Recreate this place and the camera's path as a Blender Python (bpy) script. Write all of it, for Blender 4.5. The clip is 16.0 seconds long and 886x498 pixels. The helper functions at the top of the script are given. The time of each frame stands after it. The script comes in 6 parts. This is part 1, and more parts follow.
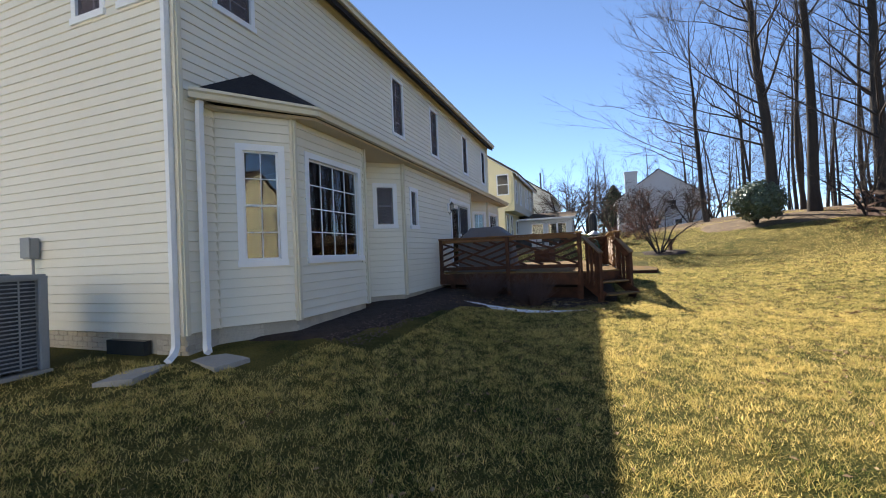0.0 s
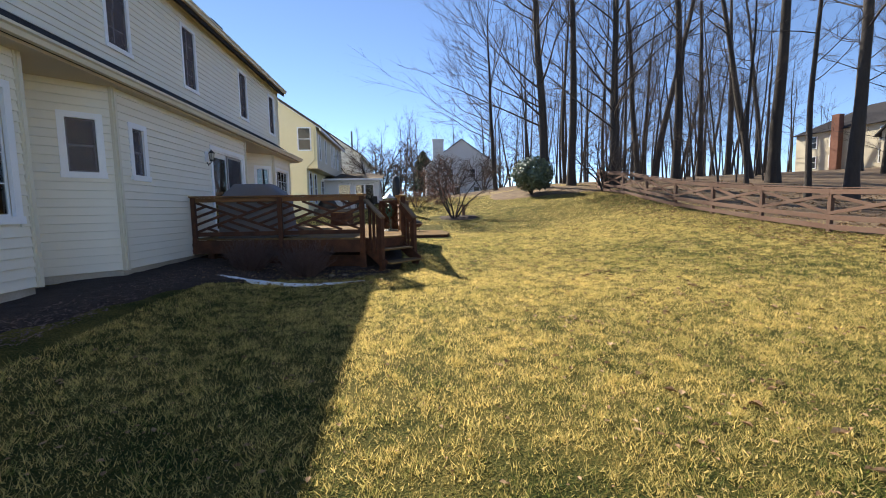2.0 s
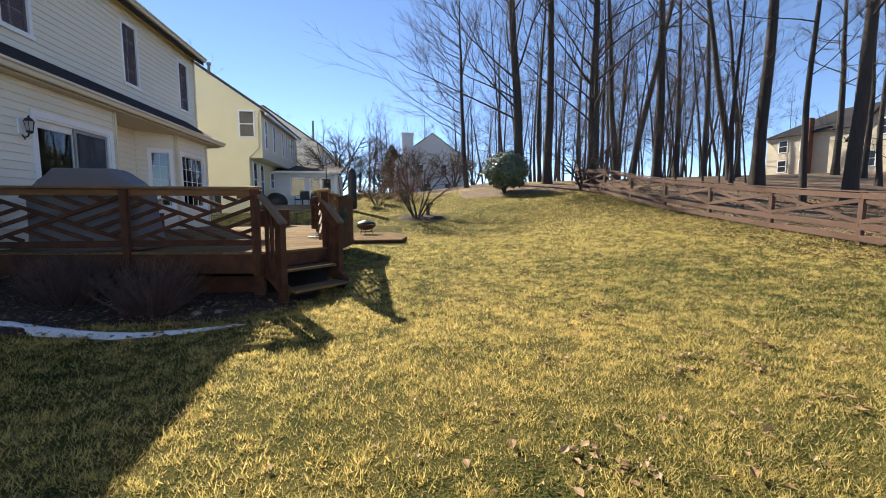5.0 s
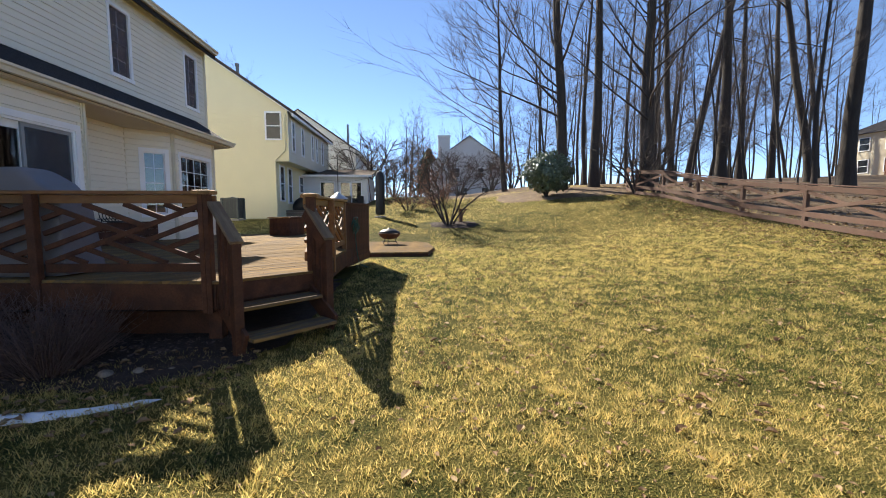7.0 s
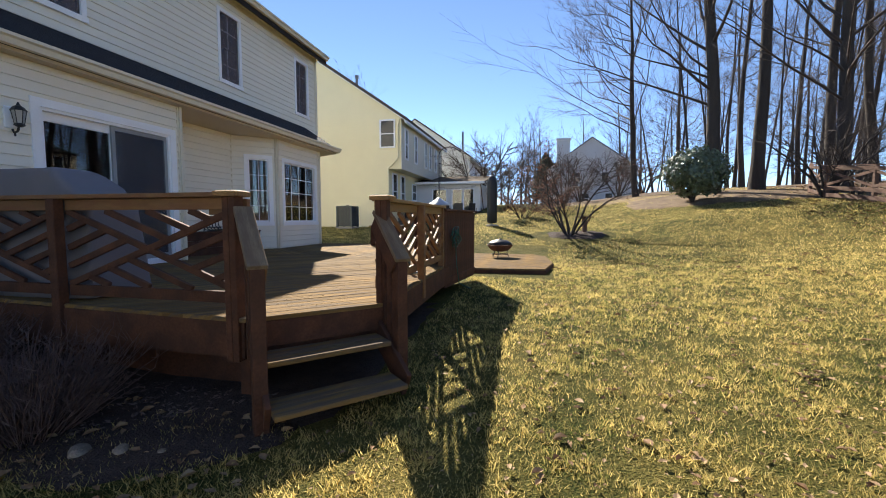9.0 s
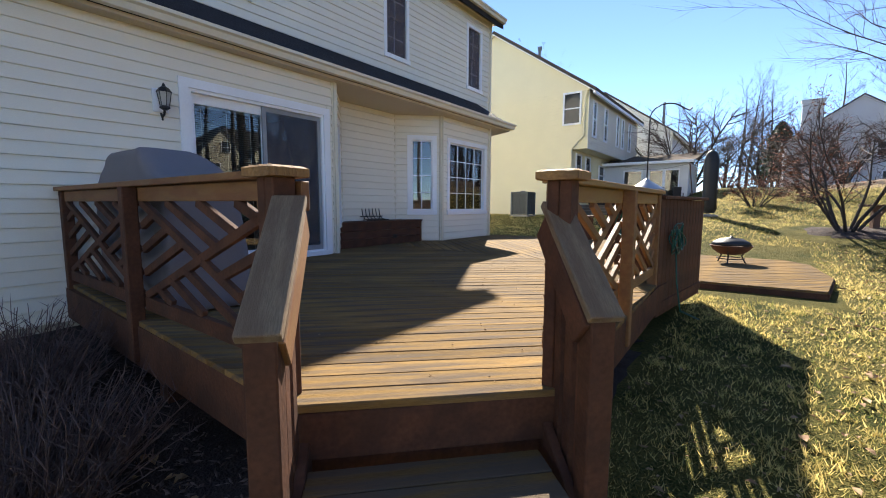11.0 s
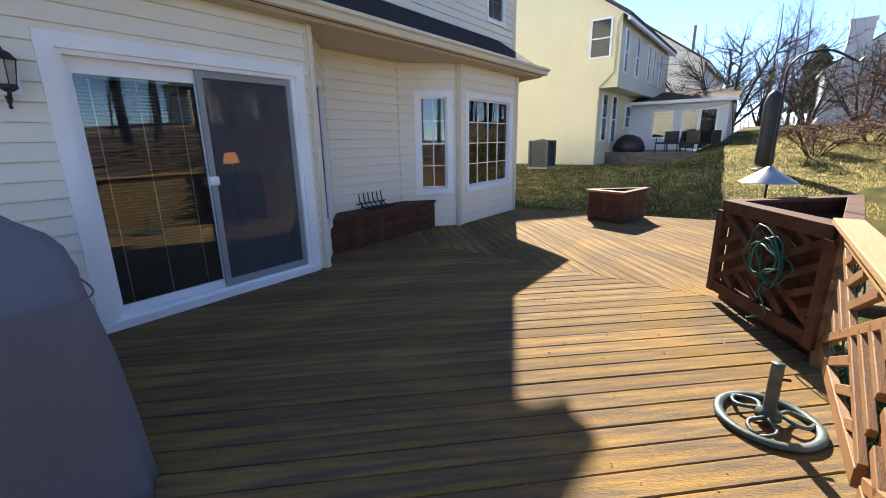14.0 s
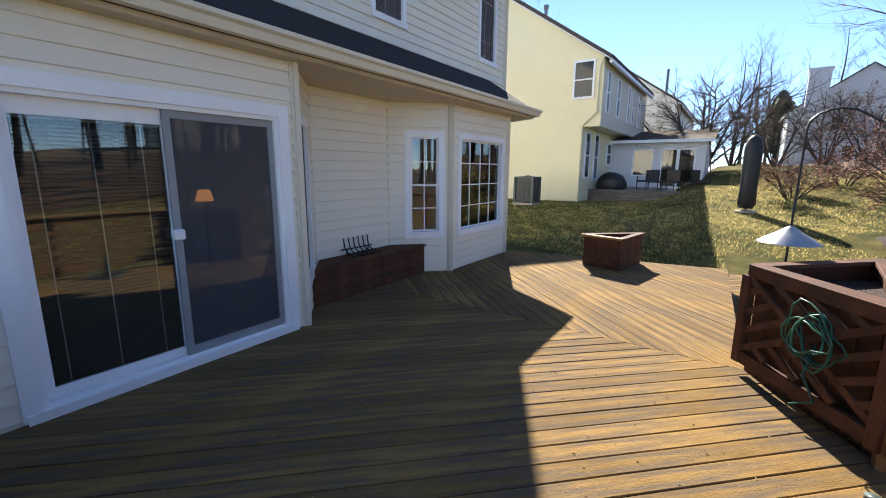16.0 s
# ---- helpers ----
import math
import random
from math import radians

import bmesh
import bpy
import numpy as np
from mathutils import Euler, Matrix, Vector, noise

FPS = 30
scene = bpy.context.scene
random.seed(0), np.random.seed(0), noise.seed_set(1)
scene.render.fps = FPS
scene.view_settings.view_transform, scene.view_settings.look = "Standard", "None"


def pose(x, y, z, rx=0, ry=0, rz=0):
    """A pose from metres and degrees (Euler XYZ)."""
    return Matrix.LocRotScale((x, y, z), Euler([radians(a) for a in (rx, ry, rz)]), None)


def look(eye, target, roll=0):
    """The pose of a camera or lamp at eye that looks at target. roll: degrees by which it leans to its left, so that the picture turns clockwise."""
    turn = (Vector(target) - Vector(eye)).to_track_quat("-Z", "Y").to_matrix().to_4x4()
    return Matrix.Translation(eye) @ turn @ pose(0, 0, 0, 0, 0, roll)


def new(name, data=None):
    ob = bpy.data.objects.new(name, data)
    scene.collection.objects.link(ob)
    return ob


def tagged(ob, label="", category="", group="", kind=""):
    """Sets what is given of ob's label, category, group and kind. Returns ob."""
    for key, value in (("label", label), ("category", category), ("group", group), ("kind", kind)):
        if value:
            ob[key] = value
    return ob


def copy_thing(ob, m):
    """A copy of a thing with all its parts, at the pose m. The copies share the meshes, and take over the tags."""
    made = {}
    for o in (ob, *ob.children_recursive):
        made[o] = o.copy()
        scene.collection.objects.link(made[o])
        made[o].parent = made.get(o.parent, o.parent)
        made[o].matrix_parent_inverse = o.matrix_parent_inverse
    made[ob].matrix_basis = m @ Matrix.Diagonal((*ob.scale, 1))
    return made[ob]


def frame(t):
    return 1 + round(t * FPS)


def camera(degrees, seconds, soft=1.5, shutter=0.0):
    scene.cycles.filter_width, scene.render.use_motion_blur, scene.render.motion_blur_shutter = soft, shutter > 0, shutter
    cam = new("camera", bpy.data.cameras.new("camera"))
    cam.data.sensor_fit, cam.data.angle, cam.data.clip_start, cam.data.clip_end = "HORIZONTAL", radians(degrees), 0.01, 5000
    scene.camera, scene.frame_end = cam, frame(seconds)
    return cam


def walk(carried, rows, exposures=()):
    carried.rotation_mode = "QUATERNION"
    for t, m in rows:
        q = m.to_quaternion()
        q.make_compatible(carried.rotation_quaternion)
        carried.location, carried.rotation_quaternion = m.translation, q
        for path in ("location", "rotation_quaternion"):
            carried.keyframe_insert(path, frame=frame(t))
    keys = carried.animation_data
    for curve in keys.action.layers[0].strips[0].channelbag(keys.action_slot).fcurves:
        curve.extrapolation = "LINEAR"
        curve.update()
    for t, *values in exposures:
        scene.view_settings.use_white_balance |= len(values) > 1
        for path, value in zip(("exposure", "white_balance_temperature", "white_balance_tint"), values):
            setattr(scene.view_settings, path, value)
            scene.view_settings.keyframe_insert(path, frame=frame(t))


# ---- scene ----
cam = camera(93.3, 16.0, soft=1.0)
PATH = [
    (0, (0.134, -1.084, 1.486), (-0.552, 0.794, 1.51), -2.4),
    (0.5, (0.345, -0.877, 1.483), (-0.04, 1.084, 1.402), -1.9),
    (1, (0.521, -0.61, 1.498), (0.393, 1.38, 1.353), -1.5),
    (1.5, (0.622, -0.212, 1.509), (0.67, 1.78, 1.335), -1.2),
    (2, (0.813, 0.163, 1.51), (0.965, 2.149, 1.324), -1.0),
    (2.5, (0.969, 0.635, 1.511), (1.178, 2.614, 1.316), -1.0),
    (3, (1.059, 1.108, 1.528), (1.323, 3.08, 1.322), -0.8),
    (5.5, (1.747, 3.445, 1.603), (2.023, 5.416, 1.405), 0.1),
    (6, (1.862, 3.938, 1.613), (2.085, 5.917, 1.422), -0.0),
    (6.5, (1.957, 4.413, 1.655), (2.128, 6.396, 1.467), -0.0),
    (7, (2.02, 4.882, 1.678), (2.123, 6.871, 1.496), -0.0),
    (7.5, (2.069, 5.305, 1.695), (2.08, 7.298, 1.533), 0.1),
    (8, (2.063, 5.763, 1.685), (1.948, 7.754, 1.537), 0.2),
    (8.5, (2.056, 6.223, 1.691), (1.793, 8.2, 1.55), 0.2),
    (9, (1.987, 6.665, 1.685), (1.552, 8.612, 1.54), 0.0),
    (9.5, (1.834, 7.113, 1.699), (1.214, 9.008, 1.544), -0.1),
    (10, (1.68, 7.598, 1.719), (0.815, 9.392, 1.539), -0.2),
    (12.5, (0.676, 9.352, 1.943), (-0.785, 10.68, 1.619), 1.3),
    (13, (0.462, 9.586, 2.098), (-1.068, 10.814, 1.71), 1.0),
    (13.5, (0.264, 9.647, 2.251), (-1.229, 10.903, 1.812), 0.3),
    (14, (0.051, 9.72, 2.387), (-1.119, 11.261, 1.881), -0.9),
    (14.5, (-0.02, 9.867, 2.433), (-0.786, 11.647, 1.939), -0.9),
    (15, (-0.093, 10.026, 2.557), (-0.683, 11.887, 2.121), -0.6),
    (15.5, (-0.203, 10.049, 2.597), (-0.934, 11.869, 2.204), 0.3),
    (16, (-0.364, 10.014, 2.571), (-1.473, 11.636, 2.195), 0.4),
]
walk(cam, [(t, look(e, g, r)) for t, e, g, r in PATH], [(0.0, 1.40, 6850, 10), (8.5, 1.46, 6850, 10), (10.0, 1.66, 6750, 10), (12.5, 1.92, 6600, 10), (14.0, 2.0, 6650, 10), (15.3, 1.78, 6650, 10), (16.0, 1.88, 6600, 10)])

# ---------------------------------------------------------------- light
SUN = Vector((-0.683, 1.27, 1.0)).normalized()
world = bpy.data.worlds.new("sky")
scene.world = world
world.use_nodes = True
wn, wl = world.node_tree.nodes, world.node_tree.links
sky = wn.new("ShaderNodeTexSky")
sky.sky_type, sky.sun_disc = "NISHITA", False
sky.sun_elevation = math.asin(SUN.z)
sky.sun_rotation = math.atan2(SUN.x, SUN.y)
sky.altitude, sky.air_density, sky.dust_density, sky.ozone_density = 2500, 0.75, 0.0, 3.5
wl.new(sky.outputs["Color"], wn["Background"].inputs["Color"])
wn["Background"].inputs["Strength"].default_value = 0.093
sun = new("sun", bpy.data.lights.new("sun", "SUN"))
sun.data.energy, sun.data.angle, sun.data.color = 4.45, radians(0.53), (1.0, 0.93, 0.82)
sun.matrix_world = look(SUN * 60, (0, 0, 0))


# ---------------------------------------------------------------- materials
def material(name, color, rough=0.6, metal=0.0, vary=0.12, scale=6.0, fine=60.0, bump=0.15, spec=0.4, stretch=(1, 1, 1),
             second=None, second_scale=1.5, second_amount=0.5, rand=0.0, coat=0.0, depth=0.01):
    """Colour with coarse and fine variation, fine relief, and an optional second colour in patches."""
    m = bpy.data.materials.new(name)
    m.use_nodes = True
    n, l = m.node_tree.nodes, m.node_tree.links
    b = n["Principled BSDF"]
    b.inputs["Roughness"].default_value, b.inputs["Metallic"].default_value = rough, metal
    b.inputs["Specular IOR Level"].default_value = spec
    b.inputs["Coat Weight"].default_value = coat
    tc, mp = n.new("ShaderNodeTexCoord"), n.new("ShaderNodeMapping")
    mp.inputs["Scale"].default_value = stretch
    l.new(tc.outputs["Object"], mp.inputs["Vector"])
    coarse, grain = n.new("ShaderNodeTexNoise"), n.new("ShaderNodeTexNoise")
    for node, s, d in ((coarse, scale, 4), (grain, fine, 3)):
        node.inputs["Scale"].default_value, node.inputs["Detail"].default_value = s, d
        l.new(mp.outputs["Vector"], node.inputs["Vector"])
    mixf = n.new("ShaderNodeMath")
    mixf.operation = "ADD"
    l.new(coarse.outputs["Fac"], mixf.inputs[0])
    l.new(grain.outputs["Fac"], mixf.inputs[1])
    src = mixf.outputs[0]
    if rand:
        info, ra = n.new("ShaderNodeObjectInfo"), n.new("ShaderNodeMath")
        ra.operation, ra.inputs[1].default_value = "MULTIPLY_ADD", rand
        l.new(info.outputs["Random"], ra.inputs[0])
        l.new(src, ra.inputs[2])
        src = ra.outputs[0]
    ramp = n.new("ShaderNodeMapRange")
    ramp.inputs["From Min"].default_value, ramp.inputs["From Max"].default_value = 0.6, 1.4 + rand
    ramp.inputs["To Min"].default_value, ramp.inputs["To Max"].default_value = 1 - vary, 1 + vary
    l.new(src, ramp.inputs["Value"])
    tint = n.new("ShaderNodeMix")
    tint.data_type, tint.blend_type = "RGBA", "MULTIPLY"
    tint.inputs["Factor"].default_value = 1.0
    tint.inputs["A"].default_value = (*color, 1)
    l.new(ramp.outputs["Result"], tint.inputs["B"])
    out = tint.outputs["Result"]
    if second:
        patch, mx, pr = n.new("ShaderNodeTexNoise"), n.new("ShaderNodeMix"), n.new("ShaderNodeMapRange")
        patch.inputs["Scale"].default_value, patch.inputs["Detail"].default_value = second_scale, 5
        l.new(mp.outputs["Vector"], patch.inputs["Vector"])
        pr.inputs["From Min"].default_value, pr.inputs["From Max"].default_value = 0.42, 0.62
        pr.inputs["To Max"].default_value = second_amount
        l.new(patch.outputs["Fac"], pr.inputs["Value"])
        mx.data_type = "RGBA"
        l.new(pr.outputs["Result"], mx.inputs["Factor"])
        l.new(out, mx.inputs["A"])
        mx.inputs["B"].default_value = (*second, 1)
        out = mx.outputs["Result"]
    l.new(out, b.inputs["Base Color"])
    if bump:
        bp = n.new("ShaderNodeBump")
        bp.inputs["Strength"].default_value, bp.inputs["Distance"].default_value = bump, depth
        l.new(mixf.outputs[0], bp.inputs["Height"])
        l.new(bp.outputs["Normal"], b.inputs["Normal"])
    return m


def glass(name, tint=(0.9, 0.95, 0.95), rough=0.0):
    m = bpy.data.materials.new(name)
    m.use_nodes = True
    n, l = m.node_tree.nodes, m.node_tree.links
    n.remove(n["Principled BSDF"])
    tr, gl, mx, fr = n.new("ShaderNodeBsdfTransparent"), n.new("ShaderNodeBsdfGlossy"), n.new("ShaderNodeMixShader"), n.new("ShaderNodeFresnel")
    tr.inputs["Color"].default_value = (*tint, 1)
    gl.inputs["Roughness"].default_value = rough
    fr.inputs["IOR"].default_value = 1.78
    l.new(fr.outputs["Fac"], mx.inputs["Fac"])
    l.new(tr.outputs["BSDF"], mx.inputs[1])
    l.new(gl.outputs["BSDF"], mx.inputs[2])
    l.new(mx.outputs["Shader"], n["Material Output"].inputs["Surface"])
    return m


def screen(name, color, cover):
    """Woven insect mesh: partly see-through, partly dull fibre."""
    m = bpy.data.materials.new(name)
    m.use_nodes = True
    n, l = m.node_tree.nodes, m.node_tree.links
    n.remove(n["Principled BSDF"])
    tr, df, mx = n.new("ShaderNodeBsdfTransparent"), n.new("ShaderNodeBsdfDiffuse"), n.new("ShaderNodeMixShader")
    df.inputs["Color"].default_value = (*color, 1)
    mx.inputs["Fac"].default_value = cover
    l.new(tr.outputs["BSDF"], mx.inputs[1])
    l.new(df.outputs["BSDF"], mx.inputs[2])
    l.new(mx.outputs["Shader"], n["Material Output"].inputs["Surface"])
    return m


M = {}
M["siding"] = material("cream_vinyl_siding", (0.84, 0.80, 0.69), 0.45, vary=0.05, scale=2.0, fine=90, bump=0.08, stretch=(1, 1, 6), rand=0.15, depth=0.004)
M["yellow_siding"] = material("pale_yellow_siding", (0.86, 0.78, 0.52), 0.5, vary=0.05, scale=1.0, fine=40, bump=0.05, rand=0.1)
M["grey_siding"] = material("light_grey_siding", (0.76, 0.73, 0.64), 0.5, vary=0.05, scale=1.0, fine=40, bump=0.05, rand=0.1)
M["hill_siding"] = material("cream_painted_siding", (0.56, 0.50, 0.37), 0.6, vary=0.08, scale=1.0, fine=40, bump=0.05)
M["white_siding"] = material("white_siding", (0.70, 0.71, 0.72), 0.5, vary=0.05, scale=1.0, fine=40, bump=0.05)
M["trim"] = material("white_painted_trim", (0.90, 0.915, 0.94), 0.4, vary=0.04, scale=3, fine=50, bump=0.05, depth=0.003)
M["cream_trim"] = material("cream_corner_trim", (0.74, 0.69, 0.56), 0.45, vary=0.04, scale=3, fine=50, bump=0.05, depth=0.003)
M["soffit"] = material("beige_soffit", (0.55, 0.47, 0.35), 0.55, vary=0.04, scale=3, fine=50, bump=0.04, depth=0.003)
M["foundation"] = material("painted_concrete", (0.55, 0.50, 0.42), 0.85, vary=0.15, scale=3, fine=40, bump=0.5, second=(0.30, 0.27, 0.22), second_scale=2, second_amount=0.5)
M["shingle"] = material("dark_asphalt_shingle", (0.035, 0.034, 0.038), 0.95, vary=0.35, scale=9, fine=160, bump=0.8, rand=0.5, spec=0.15)
M["brown_shingle"] = material("brown_asphalt_shingle", (0.11, 0.085, 0.065), 0.95, vary=0.3, scale=6, fine=60, bump=0.5, spec=0.15)
M["glass"] = glass("window_glass", (0.80, 0.85, 0.84))
M["screen"] = screen("grey_insect_mesh", (0.13, 0.13, 0.15), 0.30)
M["dark_screen"] = screen("dark_insect_mesh", (0.17, 0.145, 0.155), 0.5)
M["sash_dark"] = material("dark_window_screen", (0.03, 0.03, 0.035), 0.7, vary=0.1, bump=0.0)
# Dark base colour stands in for the dimness of unlit rooms.
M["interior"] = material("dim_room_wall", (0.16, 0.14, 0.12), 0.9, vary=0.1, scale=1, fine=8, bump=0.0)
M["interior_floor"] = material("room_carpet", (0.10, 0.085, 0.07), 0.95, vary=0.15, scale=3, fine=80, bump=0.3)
# Pale slats coloured dark grey for the shade behind the glass.
M["blind"] = material("shade_greyed_blind", (0.17, 0.17, 0.19), 0.7, vary=0.05, bump=0.0)
M["curtain"] = material("pale_blind", (0.55, 0.55, 0.52), 0.8, vary=0.05, bump=0.1)
M["deck"] = material("weathered_deck_board", (0.225, 0.140, 0.053), 0.82, vary=0.6, scale=1.6, fine=22, bump=0.55, stretch=(1.2, 14, 14), rand=0.7, second=(0.100, 0.082, 0.068), second_scale=1.3, second_amount=0.8, depth=0.006, spec=0.05)
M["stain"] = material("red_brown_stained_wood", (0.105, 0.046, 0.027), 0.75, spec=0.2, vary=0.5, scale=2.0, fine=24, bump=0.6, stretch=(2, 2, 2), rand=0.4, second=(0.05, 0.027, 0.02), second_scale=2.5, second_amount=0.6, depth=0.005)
# Cracked wood; the gold of the sunlit rail end is in its colour.
M["cap_wood"] = material("cracked_sunlit_wood", (0.34, 0.18, 0.06), 0.7, vary=0.4, scale=5.0, fine=60, bump=0.9, stretch=(1, 6, 1), rand=0.3, second=(0.16, 0.09, 0.04), second_scale=7.0, second_amount=0.6, depth=0.008)
# Lit copy of the stain: sunlight painted in as a lighter orange.
M["sunlit_stain"] = material("sunlit_orange_brown_wood", (0.22, 0.112, 0.042), 0.6, vary=0.35, scale=3.0, fine=30, bump=0.5, stretch=(2, 8, 8), rand=0.3, second=(0.18, 0.07, 0.03), second_scale=2.5, second_amount=0.6, depth=0.004)
# Worn wood with the gold of direct sun mixed into its colour.
M["raw"] = material("worn_sunlit_golden_wood", (0.38, 0.23, 0.078), 0.65, vary=0.55, scale=2.0, fine=26, bump=0.7, stretch=(1.2, 12, 12), rand=0.4, second=(0.25, 0.13, 0.048), second_scale=2.0, second_amount=0.7, depth=0.005)
M["grey_wood"] = material("grey_weathered_wood", (0.25, 0.185, 0.12), 0.8, vary=0.5, scale=2.0, fine=26, bump=0.8, stretch=(1.2, 14, 14), rand=0.2, second=(0.10, 0.06, 0.04), second_scale=2.0, second_amount=0.6, depth=0.006, spec=0.2)
M["fence"] = material("weathered_brown_fence", (0.125, 0.068, 0.046), 0.8, vary=0.4, scale=2, fine=30, bump=0.5, rand=0.6, second=(0.15, 0.097, 0.07), second_scale=1.2, second_amount=0.5)
M["cover"] = material("grey_fabric_cover", (0.165, 0.16, 0.18), 0.75, vary=0.15, scale=2, fine=220, bump=0.25, spec=0.3, depth=0.004)
M["black_metal"] = material("black_painted_iron", (0.02, 0.02, 0.022), 0.45, vary=0.2, scale=10, fine=80, bump=0.1)
M["green_metal"] = material("dark_green_cast_iron", (0.03, 0.055, 0.05), 0.45, vary=0.25, scale=8, fine=90, bump=0.15, spec=0.6, second=(0.14, 0.17, 0.16), second_scale=12, second_amount=0.5)
M["ac"] = material("grey_painted_steel", (0.30, 0.31, 0.32), 0.5, vary=0.08, scale=4, fine=60, bump=0.05)
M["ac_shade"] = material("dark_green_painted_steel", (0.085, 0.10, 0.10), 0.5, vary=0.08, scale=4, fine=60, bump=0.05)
M["ac_dark"] = material("dark_condenser_fins", (0.07, 0.075, 0.085), 0.6, vary=0.2, scale=6, fine=90, bump=0.2)
M["lamp_glass"] = material("frosted_lantern_glass", (0.45, 0.45, 0.42), 0.25, vary=0.1, bump=0.0)
M["mulch"] = material("dark_bark_mulch", (0.050, 0.033, 0.027), 0.95, vary=0.5, scale=8, fine=60, bump=1.0, depth=0.03)
M["snow"] = material("old_snow", (0.82, 0.85, 0.90), 0.6, vary=0.06, scale=8, fine=60, bump=0.5, depth=0.01)
M["stone"] = material("grey_brown_stone", (0.16, 0.14, 0.12), 0.9, vary=0.35, scale=4, fine=40, bump=0.7, rand=0.8)
M["pale_stone"] = material("pale_tan_stone", (0.22, 0.18, 0.14), 0.9, vary=0.4, scale=12, fine=60, bump=0.8)
M["concrete"] = material("grey_concrete", (0.36, 0.34, 0.31), 0.9, vary=0.15, scale=4, fine=60, bump=0.4)
M["hose"] = material("green_garden_hose", (0.012, 0.10, 0.075), 0.4, vary=0.1, bump=0.0)
M["steel"] = material("brushed_steel", (0.45, 0.45, 0.46), 0.35, metal=0.85, vary=0.1, scale=8, fine=80, bump=0.05)
M["rust"] = material("rusty_fire_bowl", (0.10, 0.045, 0.03), 0.8, vary=0.3, scale=10, fine=60, bump=0.4)
M["bark"] = material("grey_brown_bark", (0.058, 0.049, 0.043), 0.95, vary=0.4, scale=3, fine=22, bump=1.0, stretch=(3, 3, 0.7), rand=0.5, depth=0.03)
M["twig"] = material("dark_twigs", (0.07, 0.054, 0.047), 0.9, vary=0.25, scale=2, fine=10, bump=0.0, rand=0.4)
M["red_leaf"] = material("withered_red_leaf", (0.26, 0.10, 0.055), 0.8, vary=0.4, scale=20, fine=60, bump=0.0)
M["evergreen"] = material("glossy_evergreen_leaf", (0.10, 0.135, 0.075), 0.28, vary=0.4, scale=6, fine=30, bump=0.1, spec=0.6)
M["conifer"] = material("dark_conifer_needles", (0.03, 0.05, 0.02), 0.7, vary=0.4, scale=6, fine=30, bump=0.1)
M["brick_red"] = material("red_brown_brick", (0.20, 0.09, 0.06), 0.9, vary=0.25, scale=5, fine=40, bump=0.3)
M["dry_leaf"] = material("dry_fallen_leaf", (0.22, 0.125, 0.06), 0.8, vary=0.5, scale=3, fine=40, bump=0.1, second=(0.42, 0.30, 0.17), second_scale=5, second_amount=0.8)


def lawn_material(name, green, straw, patch_scale, blade=False):
    m = bpy.data.materials.new(name)
    m.use_nodes = True
    n, l = m.node_tree.nodes, m.node_tree.links
    b = n["Principled BSDF"]
    b.inputs["Roughness"].default_value, b.inputs["Specular IOR Level"].default_value = (0.65, 0.25) if blade else (0.95, 0.1)
    geo = n.new("ShaderNodeNewGeometry")
    big, mid, fine = (n.new("ShaderNodeTexNoise") for _ in range(3))
    for node, s, d in ((big, patch_scale, 3), (mid, 1.7, 5), (fine, 19 if blade else 62, 3 if blade else 5)):
        node.inputs["Scale"].default_value, node.inputs["Detail"].default_value = s, d
        l.new(geo.outputs["Position"], node.inputs["Vector"])
    add = n.new("ShaderNodeMath")
    add.operation = "ADD"
    l.new(big.outputs["Fac"], add.inputs[0])
    l.new(mid.outputs["Fac"], add.inputs[1])
    if blade:
        # tufts differ from one another
        clump = n.new("ShaderNodeMath")
        clump.operation, clump.inputs[1].default_value = "MULTIPLY_ADD", 1.45
        l.new(fine.outputs["Fac"], clump.inputs[0])
        l.new(add.outputs[0], clump.inputs[2])
        add = clump
    add2 = n.new("ShaderNodeMath")
    add2.operation = "MULTIPLY_ADD"
    add2.inputs[1].default_value = 0.8 if blade else 1.5
    l.new(geo.outputs["Random Per Island"] if blade else fine.outputs["Fac"], add2.inputs[0])
    l.new(add.outputs[0], add2.inputs[2])
    ramp = n.new("ShaderNodeValToRGB")
    ramp.color_ramp.elements[0].position, ramp.color_ramp.elements[1].position = (0.38, 0.62) if blade else (0.40, 0.66)
    ramp.color_ramp.elements[0].color, ramp.color_ramp.elements[1].color = (*green, 1), (*straw, 1)
    half = n.new("ShaderNodeMath")
    half.operation, half.inputs[1].default_value = "MULTIPLY", 0.252 if blade else 0.272
    l.new(add2.outputs[0], half.inputs[0])
    l.new(half.outputs[0], ramp.inputs["Fac"])
    l.new(ramp.outputs["Color"], b.inputs["Base Color"])
    if blade:
        tl, mx = n.new("ShaderNodeBsdfTranslucent"), n.new("ShaderNodeMixShader")
        l.new(ramp.outputs["Color"], tl.inputs["Color"])
        mx.inputs["Fac"].default_value = 0.58
        l.new(b.outputs["BSDF"], mx.inputs[1])
        l.new(tl.outputs["BSDF"], mx.inputs[2])
        l.new(mx.outputs["Shader"], n["Material Output"].inputs["Surface"])
    else:
        bp = n.new("ShaderNodeBump")
        bp.inputs["Strength"].default_value, bp.inputs["Distance"].default_value = 1.0, 0.05
        l.new(fine.outputs["Fac"], bp.inputs["Height"])
        l.new(bp.outputs["Normal"], b.inputs["Normal"])
    return m


